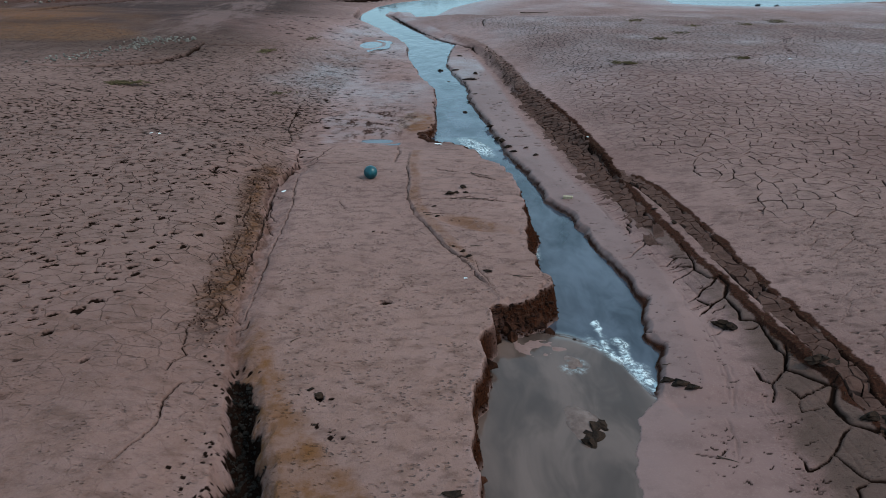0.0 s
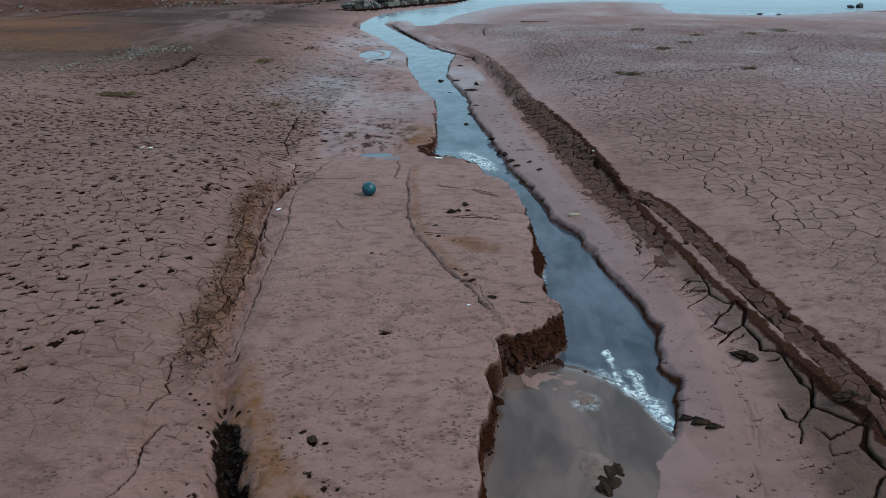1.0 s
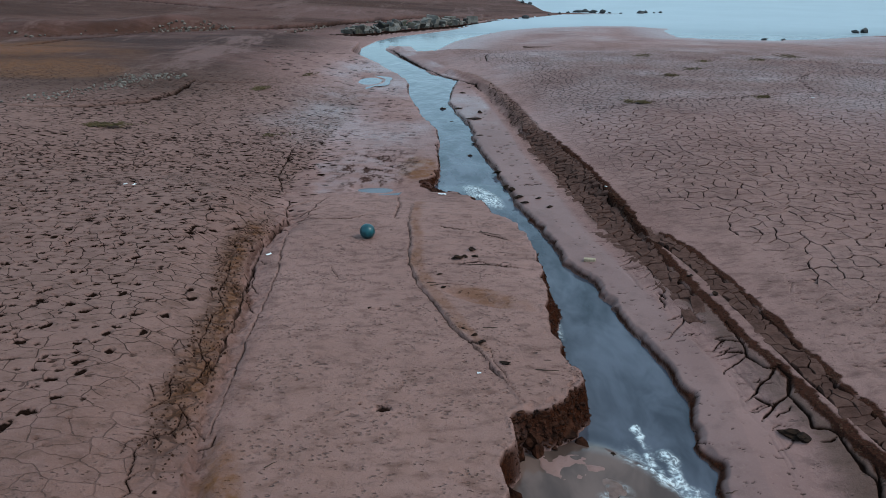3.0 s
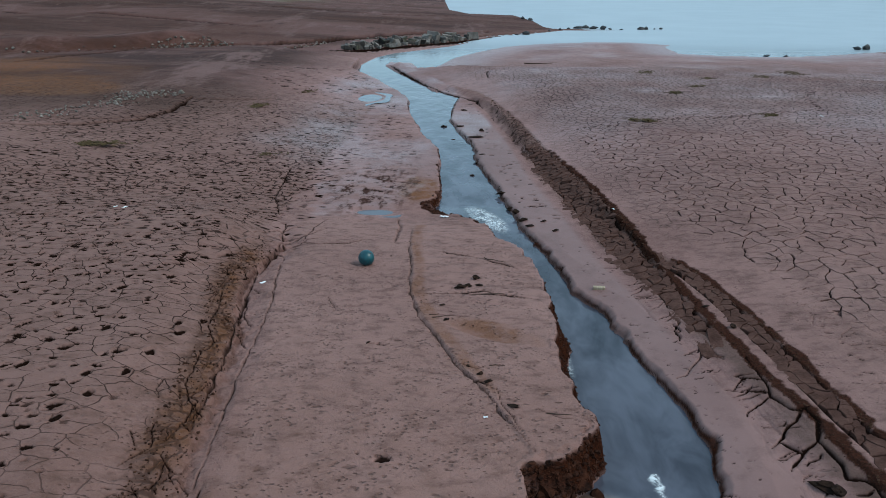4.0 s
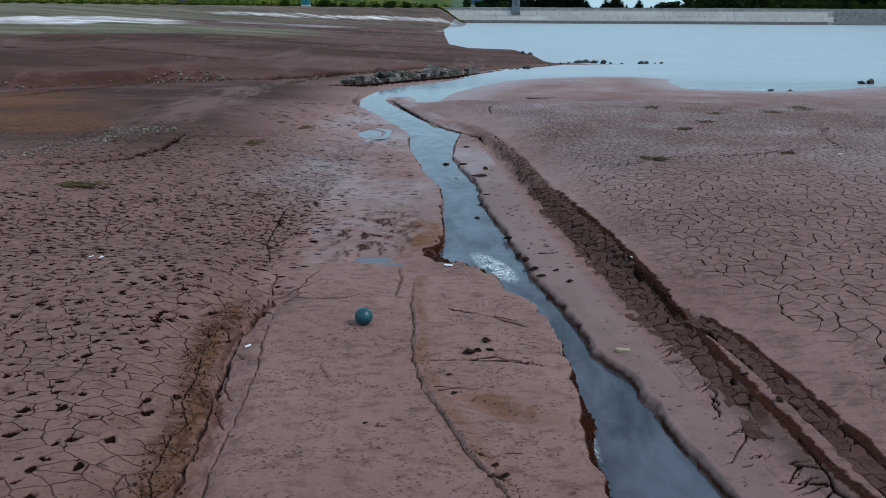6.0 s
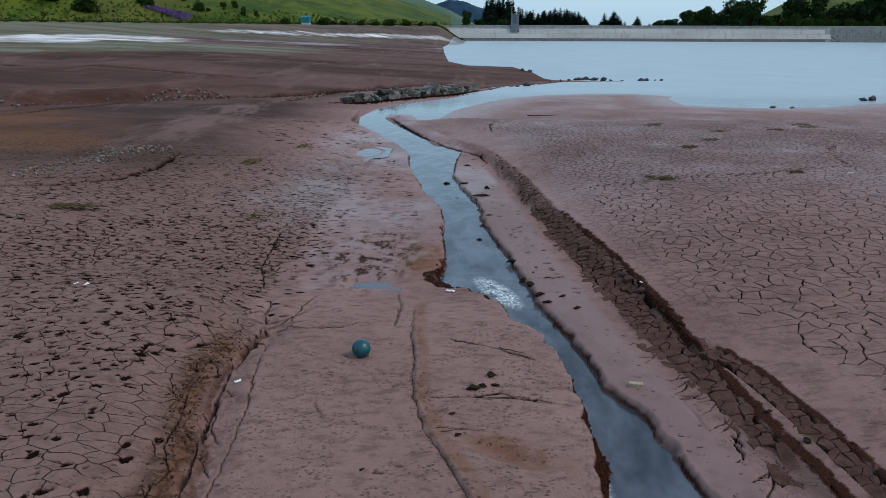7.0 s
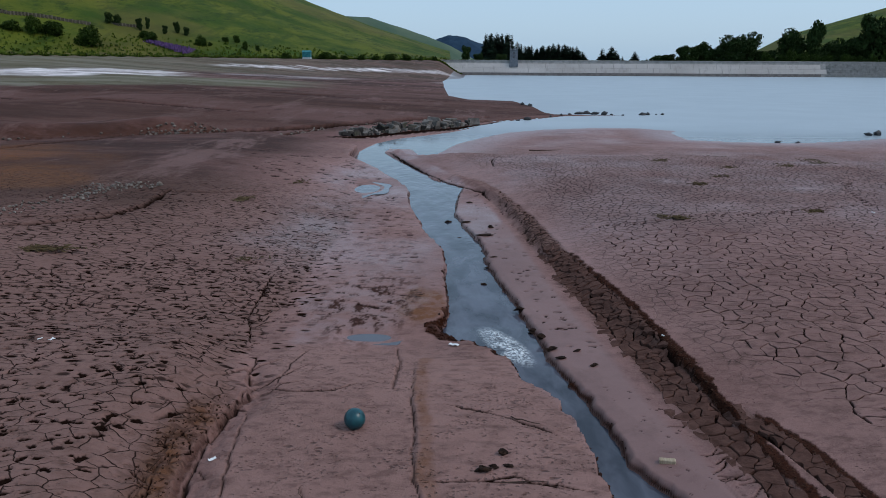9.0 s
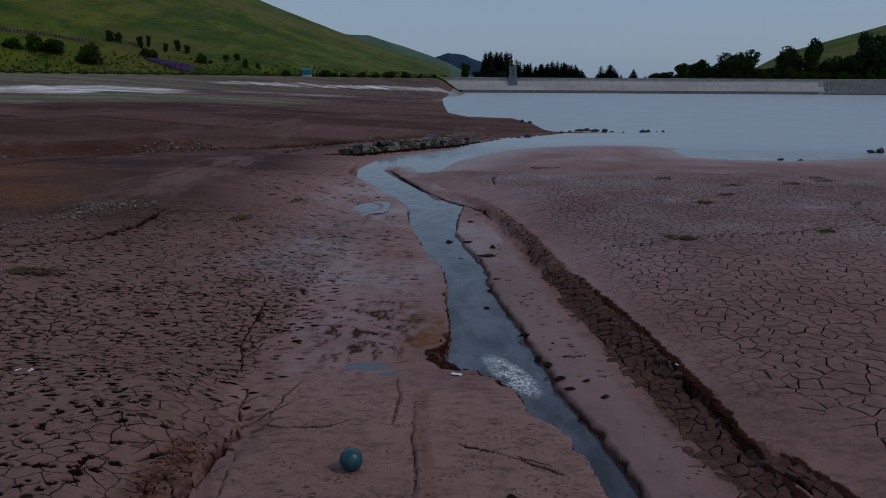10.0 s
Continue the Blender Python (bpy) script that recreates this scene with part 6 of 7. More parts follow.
boulders = [tagged(part("boulder", block_bmesh(200 + k), M_BOULDER), "rough angular grey-brown boulder at the water's edge", "boulder", "boulders of the rubble bank") for k in range(5)]
line = [(-6.9, 40.0), (-6.2, 40.2), (-5.2, 41.6), (-4.2, 43.0), (-2.9, 44.6), (-1.6, 46.2), (0.0, 48.4)]
n = 96
for k in range(n):
    f = k / (n - 1) * (len(line) - 1)
    i = min(int(f), len(line) - 2)
    x = line[i][0] + (line[i + 1][0] - line[i][0]) * (f - i) + stones_rng.gauss(0, 0.15)
    y = line[i][1] + (line[i + 1][1] - line[i][1]) * (f - i) + (k % 3) * 0.34 - 0.25 + stones_rng.gauss(0, 0.12)
    s = stones_rng.choice((0.22, 0.30, 0.38, 0.48, 0.62)) * stones_rng.uniform(0.8, 1.15)
    src = boulders[k % 5]
    z = max(height(x, y), -0.6) - 0.05 * s + (0.13 if k % 3 == 2 else 0.0)
    m = scatter(src, x, y, z, s, stones_rng.uniform(0, 6), stones_rng.uniform(-0.6, 0.6), stones_rng.uniform(0.6, 1.0)) if k >= 5 else src
    if k < 5:
        src.matrix_world = Matrix.Translation((x, y, z)) @ Matrix.Rotation(k * 1.3, 4, "Z") @ Matrix.Diagonal((s, s * 0.8, s, 1))

rocks = [proto("rock", 220 + k, M_DARKROCK, "small dark wet rock in the lake shallows", "rock", "rocks off the point", 0.5, 0.6, 1) for k in range(4)]
spots = [(3.7, 52.9, 0.7), (8.2, 59.6, 0.85), (8.75, 59.9, 1.1), (9.3, 59.2, 0.7), (10.0, 58.7, 0.8), (10.6, 58.8, 0.5), (12.9, 58.9, 0.95), (13.4, 59.1, 0.7), (14.6, 59.3, 0.4), (11.4, 58.5, 0.35),
         (7.4, 58.6, 0.5), (6.6, 57.6, 0.45), (5.6, 56.0, 0.4), (15.2, 39.55, 0.42), (16.1, 39.4, 0.42), (21.9, 43.7, 0.55), (22.5, 43.9, 0.8), (3.0, 52.4, 0.45), (5.2, 70.0, 1.0), (4.6, 71.5, 0.8), (14.1, 59.2, 0.3), (1.1, 49.6, 0.3)]
for k, (x, y, s) in enumerate(spots):
    z = max(height(x, y), -0.6) - 0.07 * s
    if k < 4:
        rocks[k].matrix_world = Matrix.Translation((x, y, z)) @ Matrix.Diagonal((s * 1.2, s * 0.8, s, 1))
    else:
        scatter(rocks[k % 4], x, y, z, s, stones_rng.uniform(0, 6), 0, 0.7)

pale = [proto("stone", 240 + k, M_PALESTONE, "pale dry stone lying on the mud", "stone", "pale stones on the mud", 0.6, 0.3, 1) for k in range(5)]
heap = [(-8.25, 20.6), (-8.57, 20.07), (-8.97, 19.73), (-8.75, 18.75), (-8.91, 17.85), (-9.19, 16.86), (-9.38, 16.25), (-9.7, 15.6)]
for k in range(240):
    f = stones_rng.uniform(0.2, 3.4) if k < 165 else stones_rng.uniform(3.0, 6.9)
    i = int(f)
    x = heap[i][0] + (heap[i + 1][0] - heap[i][0]) * (f - i) + stones_rng.gauss(0, 0.20)
    y = heap[i][1] + (heap[i + 1][1] - heap[i][1]) * (f - i) + stones_rng.gauss(0, 0.22)
    s = stones_rng.uniform(0.04, 0.12)
    if k == 94:
        x, y, s = -8.05, 20.7, 0.28
    z = height(x, y) - 0.02 * s
    if k < 5:
        pale[k].matrix_world = Matrix.Translation((x, y, z)) @ Matrix.Diagonal((s, s, s, 1))
    else:
        scatter(pale[k % 5], x, y, z, s, stones_rng.uniform(0, 6), stones_rng.uniform(-0.3, 0.3), stones_rng.uniform(0.6, 1))

M_RUBBLE = stone_material("brown_rubble", (0.070, 0.048, 0.038), (0.260, 0.205, 0.175), 7.0)
rubble = [proto("rubble_stone", 260 + k, M_RUBBLE, "small weathered stone on the red rubble bank", "stone", "stones of the red bank", 0.65, 0.35, 1) for k in range(5)]
for k in range(330):
    x = -3.4 - 10.5 * stones_rng.random() ** 0.9 - (8 * stones_rng.random() if k % 6 == 0 else 0)
    y = float(along(RIDGE, x)) - 0.3 + stones_rng.gauss(0, 0.3) + 0.6 * stones_rng.random()
    s = stones_rng.uniform(0.07, 0.24)
    z = height(x, y) - 0.03 * s
    if k < 5:
        rubble[k].matrix_world = Matrix.Translation((x, y, z)) @ Matrix.Diagonal((s, s, s, 1))
    else:
        scatter(rubble[k % 5] if k % 7 else pale[k % 5], x, y, z, s, stones_rng.uniform(0, 6), 0.2, stones_rng.uniform(0.6, 1))

# ---- clods, mud islands and bank lumps ----
clods = [proto("mud_clod", 280 + k, M_CLOD, "dark wet lump of mud", "mud clod", "mud clods by the stream", 0.34, 1.3, 3) for k in range(5)]
clod_spots = [(0.09, 18.3, 0.34), (-0.30, 19.7, 0.24), (-0.47, 18.4, 0.22), (-0.25, 22.1, 0.26), (0.23, 16.5, 0.16), (0.11, 16.0, 0.13), (-0.75, 20.0, 0.2), (0.23, 19.1, 0.2), (0.02, 15.0, 0.16),
              (1.27, 11.4, 0.12), (1.14, 11.85, 0.10), (-0.09, 8.64, 0.15), (-0.02, 8.7, 0.10), (0.07, 8.91, 0.13), (0.11, 8.73, 0.09), (-0.29, 8.2, 0.06), (-0.23, 7.87, 0.07), (0.10, 6.79, 0.08), (-0.01, 6.92, 0.05)]
more_spots = [(0.17, 6.67, 0.08), (0.36, 6.29, 0.09), (-0.96, 7.36, 0.05), (2.60, 5.72, 0.24), (2.68, 5.66, 0.17), (3.15, 4.98, 0.22), (3.27, 4.93, 0.20), (3.45, 4.23, 0.26), (3.26, 4.28, 0.2), (-0.94, 4.13, 0.11), (-1.02, 4.2, 0.06),
              (0.10, 3.15, 0.12), (-0.90, 3.79, 0.04), (-1.10, 4.13, 0.035), (2.75, 8.1, 0.12), (2.92, 8.0, 0.10), (2.62, 8.6, 0.08), (0.55, 13.6, 0.2), (0.66, 12.75, 0.22), (0.74, 12.35, 0.2), (0.82, 11.9, 0.17), (0.9, 11.6, 0.12)]
for k, (x, y, s) in enumerate(clod_spots + more_spots):
    z = max(height(x, y), float(water_level(np.array([x]), np.array([y]))[0]) - 0.02) - 0.02 * s
    if k < 5:
        clods[k].matrix_world = Matrix.Translation((x, y, z)) @ Matrix.Diagonal((s, s * 0.7, s * 0.45, 1))
    else:
        scatter(clods[k % 5], x, y, z, s, stones_rng.uniform(-0.6, 0.6), 0, stones_rng.uniform(0.5, 0.8))
for x, y, s in ((1.90, 4.86, 0.13), (1.99, 4.80, 0.16), (2.07, 4.75, 0.13)):
    scatter(clods[1], x, y, height(x, y) - 0.02, s, -0.45, 0, 0.7)

red_lumps = [proto("bank_lump", 300 + k, M_REDCLOD, "dark red lump of soil broken from the cut bank", "soil lump", "lumps under the cut bank", 0.75, 1.1, 2) for k in range(4)]
lump_spots = [(0.93, 7.73, 0.16), (0.87, 7.44, 0.18), (0.84, 7.21, 0.15), (0.9, 6.92, 0.12), (0.97, 8.3, 0.13), (0.88, 8.75, 0.10), (0.80, 5.72, 0.22), (0.62, 5.55, 0.18), (0.92, 5.85, 0.2), (0.47, 5.36, 0.14),
              (0.40, 4.95, 0.14), (0.34, 4.62, 0.16), (0.27, 4.2, 0.15), (0.26, 3.85, 0.14), (0.30, 3.5, 0.13), (-0.62, 13.05, 0.2), (0.98, 8.0, 0.15)]
lump_rng = random.Random(91)
lump_spots += [(lump_rng.uniform(0.5, 1.02), lump_rng.uniform(5.5, 5.95), lump_rng.uniform(0.07, 0.15)) for k in range(16)]
for k, (x, y, s) in enumerate(lump_spots):
    x -= 0.06
    s = s * 1.25
    z = float(water_level(np.array([x]), np.array([y]))[0]) - 0.03
    z = max(z, min(height(x, y), z + 0.12) - 0.05)
    if k < 4:
        red_lumps[k].matrix_world = Matrix.Translation((x, y, z)) @ Matrix.Diagonal((s * 0.8, s, s * 1.1, 1))
    else:
        scatter(red_lumps[k % 4], x, y, z, s, stones_rng.uniform(0, 6), 0.2, 0.8)


def make_crumbs(name, mask, count, small, large, material, label, seed, sink=0.25):
    """Crumbs of broken soil strewn over the cells of the sheet that a mask picks."""
    g = np.random.default_rng(seed)
    rows, cols = np.nonzero(mask)
    area = (CELL * np.gradient(ys)[:, None])[rows, cols]
    pick = g.choice(len(rows), count, p=area / area.sum())
    bm = bmesh.new()
    bmesh.ops.create_icosphere(bm, subdivisions=1, radius=0.5)
    base = np.array([w.co[:] for w in bm.verts])
    faces = np.array([[w.index for w in f.verts] for f in bm.faces])
    bm.free()
    nv = len(base)
    at = np.stack([GX[rows, cols], GY[rows, cols], GZ[rows, cols]], -1)[pick]
    size = (small + (large - small) * g.random(count) ** 2.2) * (1 + np.clip(at[:, 1] - 9, 0, 20) * 0.06)
    co = base[None] * (1 + g.normal(0, 0.20, (count, nv, 1))) * (np.array([1, 1, 0.7]) * g.uniform(0.6, 1.25, (count, 1, 3)))
    turn = g.uniform(0, 6.28, count)
    c, s = np.cos(turn)[:, None], np.sin(turn)[:, None]
    co = np.stack([co[..., 0] * c - co[..., 1] * s, co[..., 0] * s + co[..., 1] * c, co[..., 2]], -1) * size[:, None, None]
    co = co + at[:, None, :] + np.stack([g.normal(0, 0.006, count), g.normal(0, 0.006, count), size * (0.35 - sink)], -1)[:, None, :]
    me = bpy.data.meshes.new(name)
    me.from_pydata(co.reshape(-1, 3).tolist(), [], (faces[None] + nv * np.arange(count)[:, None, None]).reshape(-1, 3).tolist())
    me.materials.append(material)
    return tagged(new(name, me), label, "soil crumbs", kind="stuff")


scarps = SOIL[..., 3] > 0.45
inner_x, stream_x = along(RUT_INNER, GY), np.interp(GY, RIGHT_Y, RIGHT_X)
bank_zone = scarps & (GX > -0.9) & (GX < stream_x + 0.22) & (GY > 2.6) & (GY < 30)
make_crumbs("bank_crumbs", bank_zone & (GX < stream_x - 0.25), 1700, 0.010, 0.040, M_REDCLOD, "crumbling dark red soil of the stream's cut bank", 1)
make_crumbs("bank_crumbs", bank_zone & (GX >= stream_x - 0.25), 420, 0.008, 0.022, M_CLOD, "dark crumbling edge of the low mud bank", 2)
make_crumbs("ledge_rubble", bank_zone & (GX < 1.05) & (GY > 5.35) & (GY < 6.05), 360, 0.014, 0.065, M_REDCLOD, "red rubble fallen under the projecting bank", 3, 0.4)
make_crumbs("rut_crumbs", scarps & (GX > inner_x) & (GX > stream_x + 0.4) & (GY > 2.6) & (GY < 12), 2400, 0.008, 0.028, M_RUTCLOD, "dark brown crumbs along the torn rut edges", 4, 0.4)
make_crumbs("track_clods", (NET[..., 2] > 0.35) & (GX > stream_x) & (GY > 9) & (GY < 26), 420, 0.010, 0.035, M_RUTCLOD, "trampled clods along the muddy track", 5)
make_crumbs("gully_crumbs", (NET[..., 2] > 0.25) & (GX < -1.2) & (GY > 4.2) & (GY < 10.5), 900, 0.008, 0.03, M_RUTCLOD, "brown crumbs in the dry gully", 6)
make_crumbs("pit_mud", scarps & (GX < -0.8) & (GX > -2.2) & (GY > 2.4) & (GY < 4.8), 700, 0.012, 0.05, M_BLACKMUD, "clotted black mud in the gully's pit", 7)


def make_island(x, y, s, seed, label, bare=True):
    """A low mud island: a smooth wet mound and, on one flank, a dark broken lump."""
    root = tagged(new("mud_island"), label, "mud island", "mud islands in the pool")
    root.location = (x, y, -0.365)
    if bare:
        bm = rock_bmesh(seed + 1, 0.30, 0.5, 3, 1)
        bmesh.ops.scale(bm, vec=(s * 1.0, s * 1.35, s * 0.55), verts=bm.verts)
        bmesh.ops.translate(bm, vec=(-s * 0.1, s * 0.25, -s * 0.03), verts=bm.verts)
        part("mound", bm, M_SILT, root, "smooth wet mauve mud", True)
    r = random.Random(seed)
    for k in range(9):
        f = k / 8
        lump = rock_bmesh(seed + 3 + k, 0.7, 0.9, 2, 4)
        q = s * r.uniform(0.22, 0.40)
        m = Matrix.Translation((s * (0.38 - 0.42 * f) + r.gauss(0, 0.05) * s, s * (0.35 - 0.75 * f), -0.01)) @ Matrix.Rotation(r.uniform(0, 6), 4, "Z") @ Matrix.Diagonal((q, q * 1.2, q * 0.8, 1))
        bmesh.ops.transform(lump, matrix=m, verts=lump.verts)
        part("mud_lump", lump, M_CLOD, root, "dark broken mud")


M_SILT = plain_material("wet_silt", (0.120, 0.074, 0.062), (0.200, 0.130, 0.112), 9.0, 0.35, 0.006)
make_island(1.12, 4.20, 0.34, 320, "low mud island with a dark broken flank in the murky pool")
make_island(0.74, 4.97, 0.09, 330, "tiny dark mud island in the murky pool", False)
make_island(1.13, 5.08, 0.20, 340, "wet mud hummock beside the white water")
make_island(1.15, 5.52, 0.10, 350, "small mud hummock at the lip of the pool", False)


# ---- ball, plank, twigs, litter ----
def ball_material():
    n = Nodes("teal_ball_skin")
    tc = n.t.nodes.new("ShaderNodeTexCoord").outputs["Object"]
    col = n.mix(n.ramp(n.noise(9.0, 4, 0.6, tc), 0.3, 0.7), (0.003, 0.038, 0.050), (0.005, 0.076, 0.090))
    col = n.mix(n.ramp(n.noise(30.0, 4, 0.7, tc), 0.55, 0.8, 0, 0.4), col, (0.006, 0.055, 0.065))
    return n.done(col, 0.35, n.bump(n.noise(120.0, 2, 0.5, tc), 0.001, 0.3), spec=0.5)


def make_ball(x, y, rad):
    root = tagged(new("ball"), "teal rubber ball lying on the smooth mud bar", "ball")
    root.location = (x, y, height(x, y) + rad - 0.012)
    bm = bmesh.new()
    bmesh.ops.create_uvsphere(bm, u_segments=48, v_segments=32, radius=rad)
    for w in bm.verts:
        # shallow seams between panels
        d = w.co.normalized()
        seam = min(abs(d.x * 0.8 + d.z * 0.6), abs(d.y * 0.7 - d.z * 0.7), abs(d.x * 0.5 - d.y * 0.6 + d.z * 0.62))
        w.co *= 1 - 0.012 * max(0, 1 - seam / 0.05)
    part("skin", bm, ball_material(), root, soft=True)
    bm = bmesh.new()
    bmesh.ops.create_uvsphere(bm, u_segments=12, v_segments=8, radius=rad * 0.06, matrix=Matrix.Translation((rad * 0.55, -rad * 0.4, rad * 0.72)))
    part("valve", bm, M_TWIG, root, "dark rubber valve", True)


make_ball(-1.27, 9.36, 0.098)


def make_plank(x, y, length, turn):
    bm = bmesh.new()
    box(bm, -length / 2, length / 2, -0.028, 0.028, -0.012, 0.028, 0.006)
    for w in bm.verts:
        w.co.z += 0.004 * math.sin(w.co.x * 40)
        w.co.y *= 1 + 0.15 * w.co.x / length
    ob = tagged(part("wood_block", bm, M_WOOD), "short weathered block of pale wood on the slick mud", "wood")
    ob.matrix_world = Matrix.Translation((x, y, height(x, y) + 0.006)) @ Matrix.Rotation(turn, 4, "Z")


make_plank(1.56, 9.26, 0.145, -0.15)


def make_twig(x, y, length, turn, thick):
    r = random.Random(int(abs(x * 100)) + int(y * 7))
    bm = bmesh.new()
    p = Vector((-length / 2, 0, 0))
    pts = [p]
    for k in range(5):
        p = p + Vector((length / 5, r.gauss(0, length * 0.05), 0))
        pts.append(p)
    rings = []
    for k, q in enumerate(pts):
        rad = thick * (1 - 0.13 * k)
        rings.append([bm.verts.new(q + Vector((0, math.cos(a * math.tau / 6) * rad, math.sin(a * math.tau / 6) * rad))) for a in range(6)])
    for k in range(5):
        for a in range(6):
            bm.faces.new((rings[k][a], rings[k][(a + 1) % 6], rings[k + 1][(a + 1) % 6], rings[k + 1][a]))
    bm.faces.new(rings[0][::-1])
    bm.faces.new(rings[-1])
    ob = tagged(part("twig", bm, M_TWIG), "thin dark sodden twig lying on the mud", "twig", "twigs on the mud")
    ob.matrix_world = Matrix.Translation((x, y, height(x, y) + thick * 0.6)) @ Matrix.Rotation(turn, 4, "Z")


for x, y, length, turn, thick in ((-0.30, 7.90, 0.16, 0.0, 0.006), (-0.37, 7.98, 0.10, 0.2, 0.005), (2.08, 3.86, 0.18, -0.5, 0.006), (-1.48, 8.25, 0.26, -1.0, 0.006), (0.25, 6.95, 0.14, 0.1, 0.006), (0.72, 6.2, 0.2, -0.1, 0.006),
                                  (2.95, 34.0, 1.3, 0.0, 0.03), (1.95, 5.1, 0.12, 0.3, 0.005), (1.75, 6.15, 0.12, 0.9, 0.008), (0.3, 9.5, 0.3, -0.5, 0.006), (0.2, 8.49, 0.35, 0.0, 0.006), (-1.3, 4.9, 0.1, 0.7, 0.005)):
    make_twig(x, y, length, turn, thick)


def make_litter(x, y, s, turn):
    r = random.Random(int(x * 77 + y * 13))
    bm = bmesh.new()
    bmesh.ops.create_grid(bm, x_segments=4, y_segments=3, size=0.5)
    for w in bm.verts:
        w.co = Vector((w.co.x * s * 1.5, w.co.y * s * 0.7, s * 0.25 * r.random() + 0.01))
    bmesh.ops.solidify(bm, geom=bm.faces[:], thickness=0.004)
    ob = tagged(part("litter", bm, M_LITTER), "crumpled scrap of white plastic on the mud", "litter", "litter on the mud")
    ob.matrix_world = Matrix.Translation((x, y, height(x, y))) @ Matrix.Rotation(turn, 4, "Z")


for x, y, s in ((-4.95, 10.8, 0.06), (-5.05, 10.76, 0.04), (-2.4, 8.81, 0.045), (-0.42, 11.9, 0.085), (0.14, 6.15, 0.024), (5.81, 12.7, 0.05), (8.2, 18.3, 0.06), (7.35, 15.4, 0.07), (2.22, 11.97, 0.03)):
    make_litter(x, y, s, x)


# ---- dried waterweed ----
def make_weed(x, y, lx, ly, n, seed):
    r = random.Random(seed)
    bm = bmesh.new()
    for k in range(int(n * 0.6)):
        px, py = r.gauss(0, lx * 0.4), r.gauss(0, ly * 0.4)
        py += 0.25 * px * (ly / lx)
        s = r.uniform(0.03, 0.09)
        a = Vector((r.gauss(0, 1), r.gauss(0, 0.5), 0)).normalized() * s
        b = Vector((-a.y, a.x, 0)) * 0.25
        q = Vector((px, py, 0.004))
        bm.faces.new([bm.verts.new(q - a), bm.verts.new(q + b), bm.verts.new(q + a + Vector((0, 0, r.uniform(0, 0.04)))), bm.verts.new(q - b + Vector((0, 0, 0.012)))])
    ob = tagged(part("waterweed", bm, M_WEED), "flat mat of dried olive waterweed on the cracked mud", "waterweed", "mats of waterweed", "stuff")
    ob.location = (x, y, height(x, y))


for k, (x, y, lx, ly, n) in enumerate(((4.1, 17.85, 0.26, 0.22, 170), (3.85, 18.15, 0.22, 0.2, 80), (7.1, 18.43, 0.26, 0.25, 130), (-7.4, 14.45, 0.75, 0.24, 620), (-5.85, 20.3, 0.42, 0.45, 330), (5.9, 22.5, 0.32, 0.4, 150), (7.0, 24.0, 0.35, 0.5, 110),
                                       (8.0, 26.2, 0.4, 0.5, 110), (6.4, 28.2, 0.5, 0.6, 140), (11.4, 27.4, 0.5, 0.5, 130), (10.0, 26.6, 0.4, 0.5, 120), (12.6, 30.5, 0.6, 0.6, 140), (9.2, 31.0, 0.7, 0.6, 150), (-4.2, 15.4, 0.4, 0.3, 60), (-5.2, 23.5, 0.4, 0.5, 120))):
    make_weed(x, y, lx, ly, n, 400 + k)


# ---- plates of dried mud in the two ruts ----
def clip(poly, px, py, nx, ny):
    """Keep the side of a polygon that lies behind the line through p with normal n."""
    out = []
    for k in range(len(poly)):
        a, b = poly[k], poly[(k + 1) % len(poly)]
        da, db = (a[0] - px) * nx + (a[1] - py) * ny, (b[0] - px) * nx + (b[1] - py) * ny
        if da <= 0:
            out.append(a)
        if da * db < 0:
            t = da / (da - db)
            out.append((a[0] + (b[0] - a[0]) * t, a[1] + (b[1] - a[1]) * t))
    return out


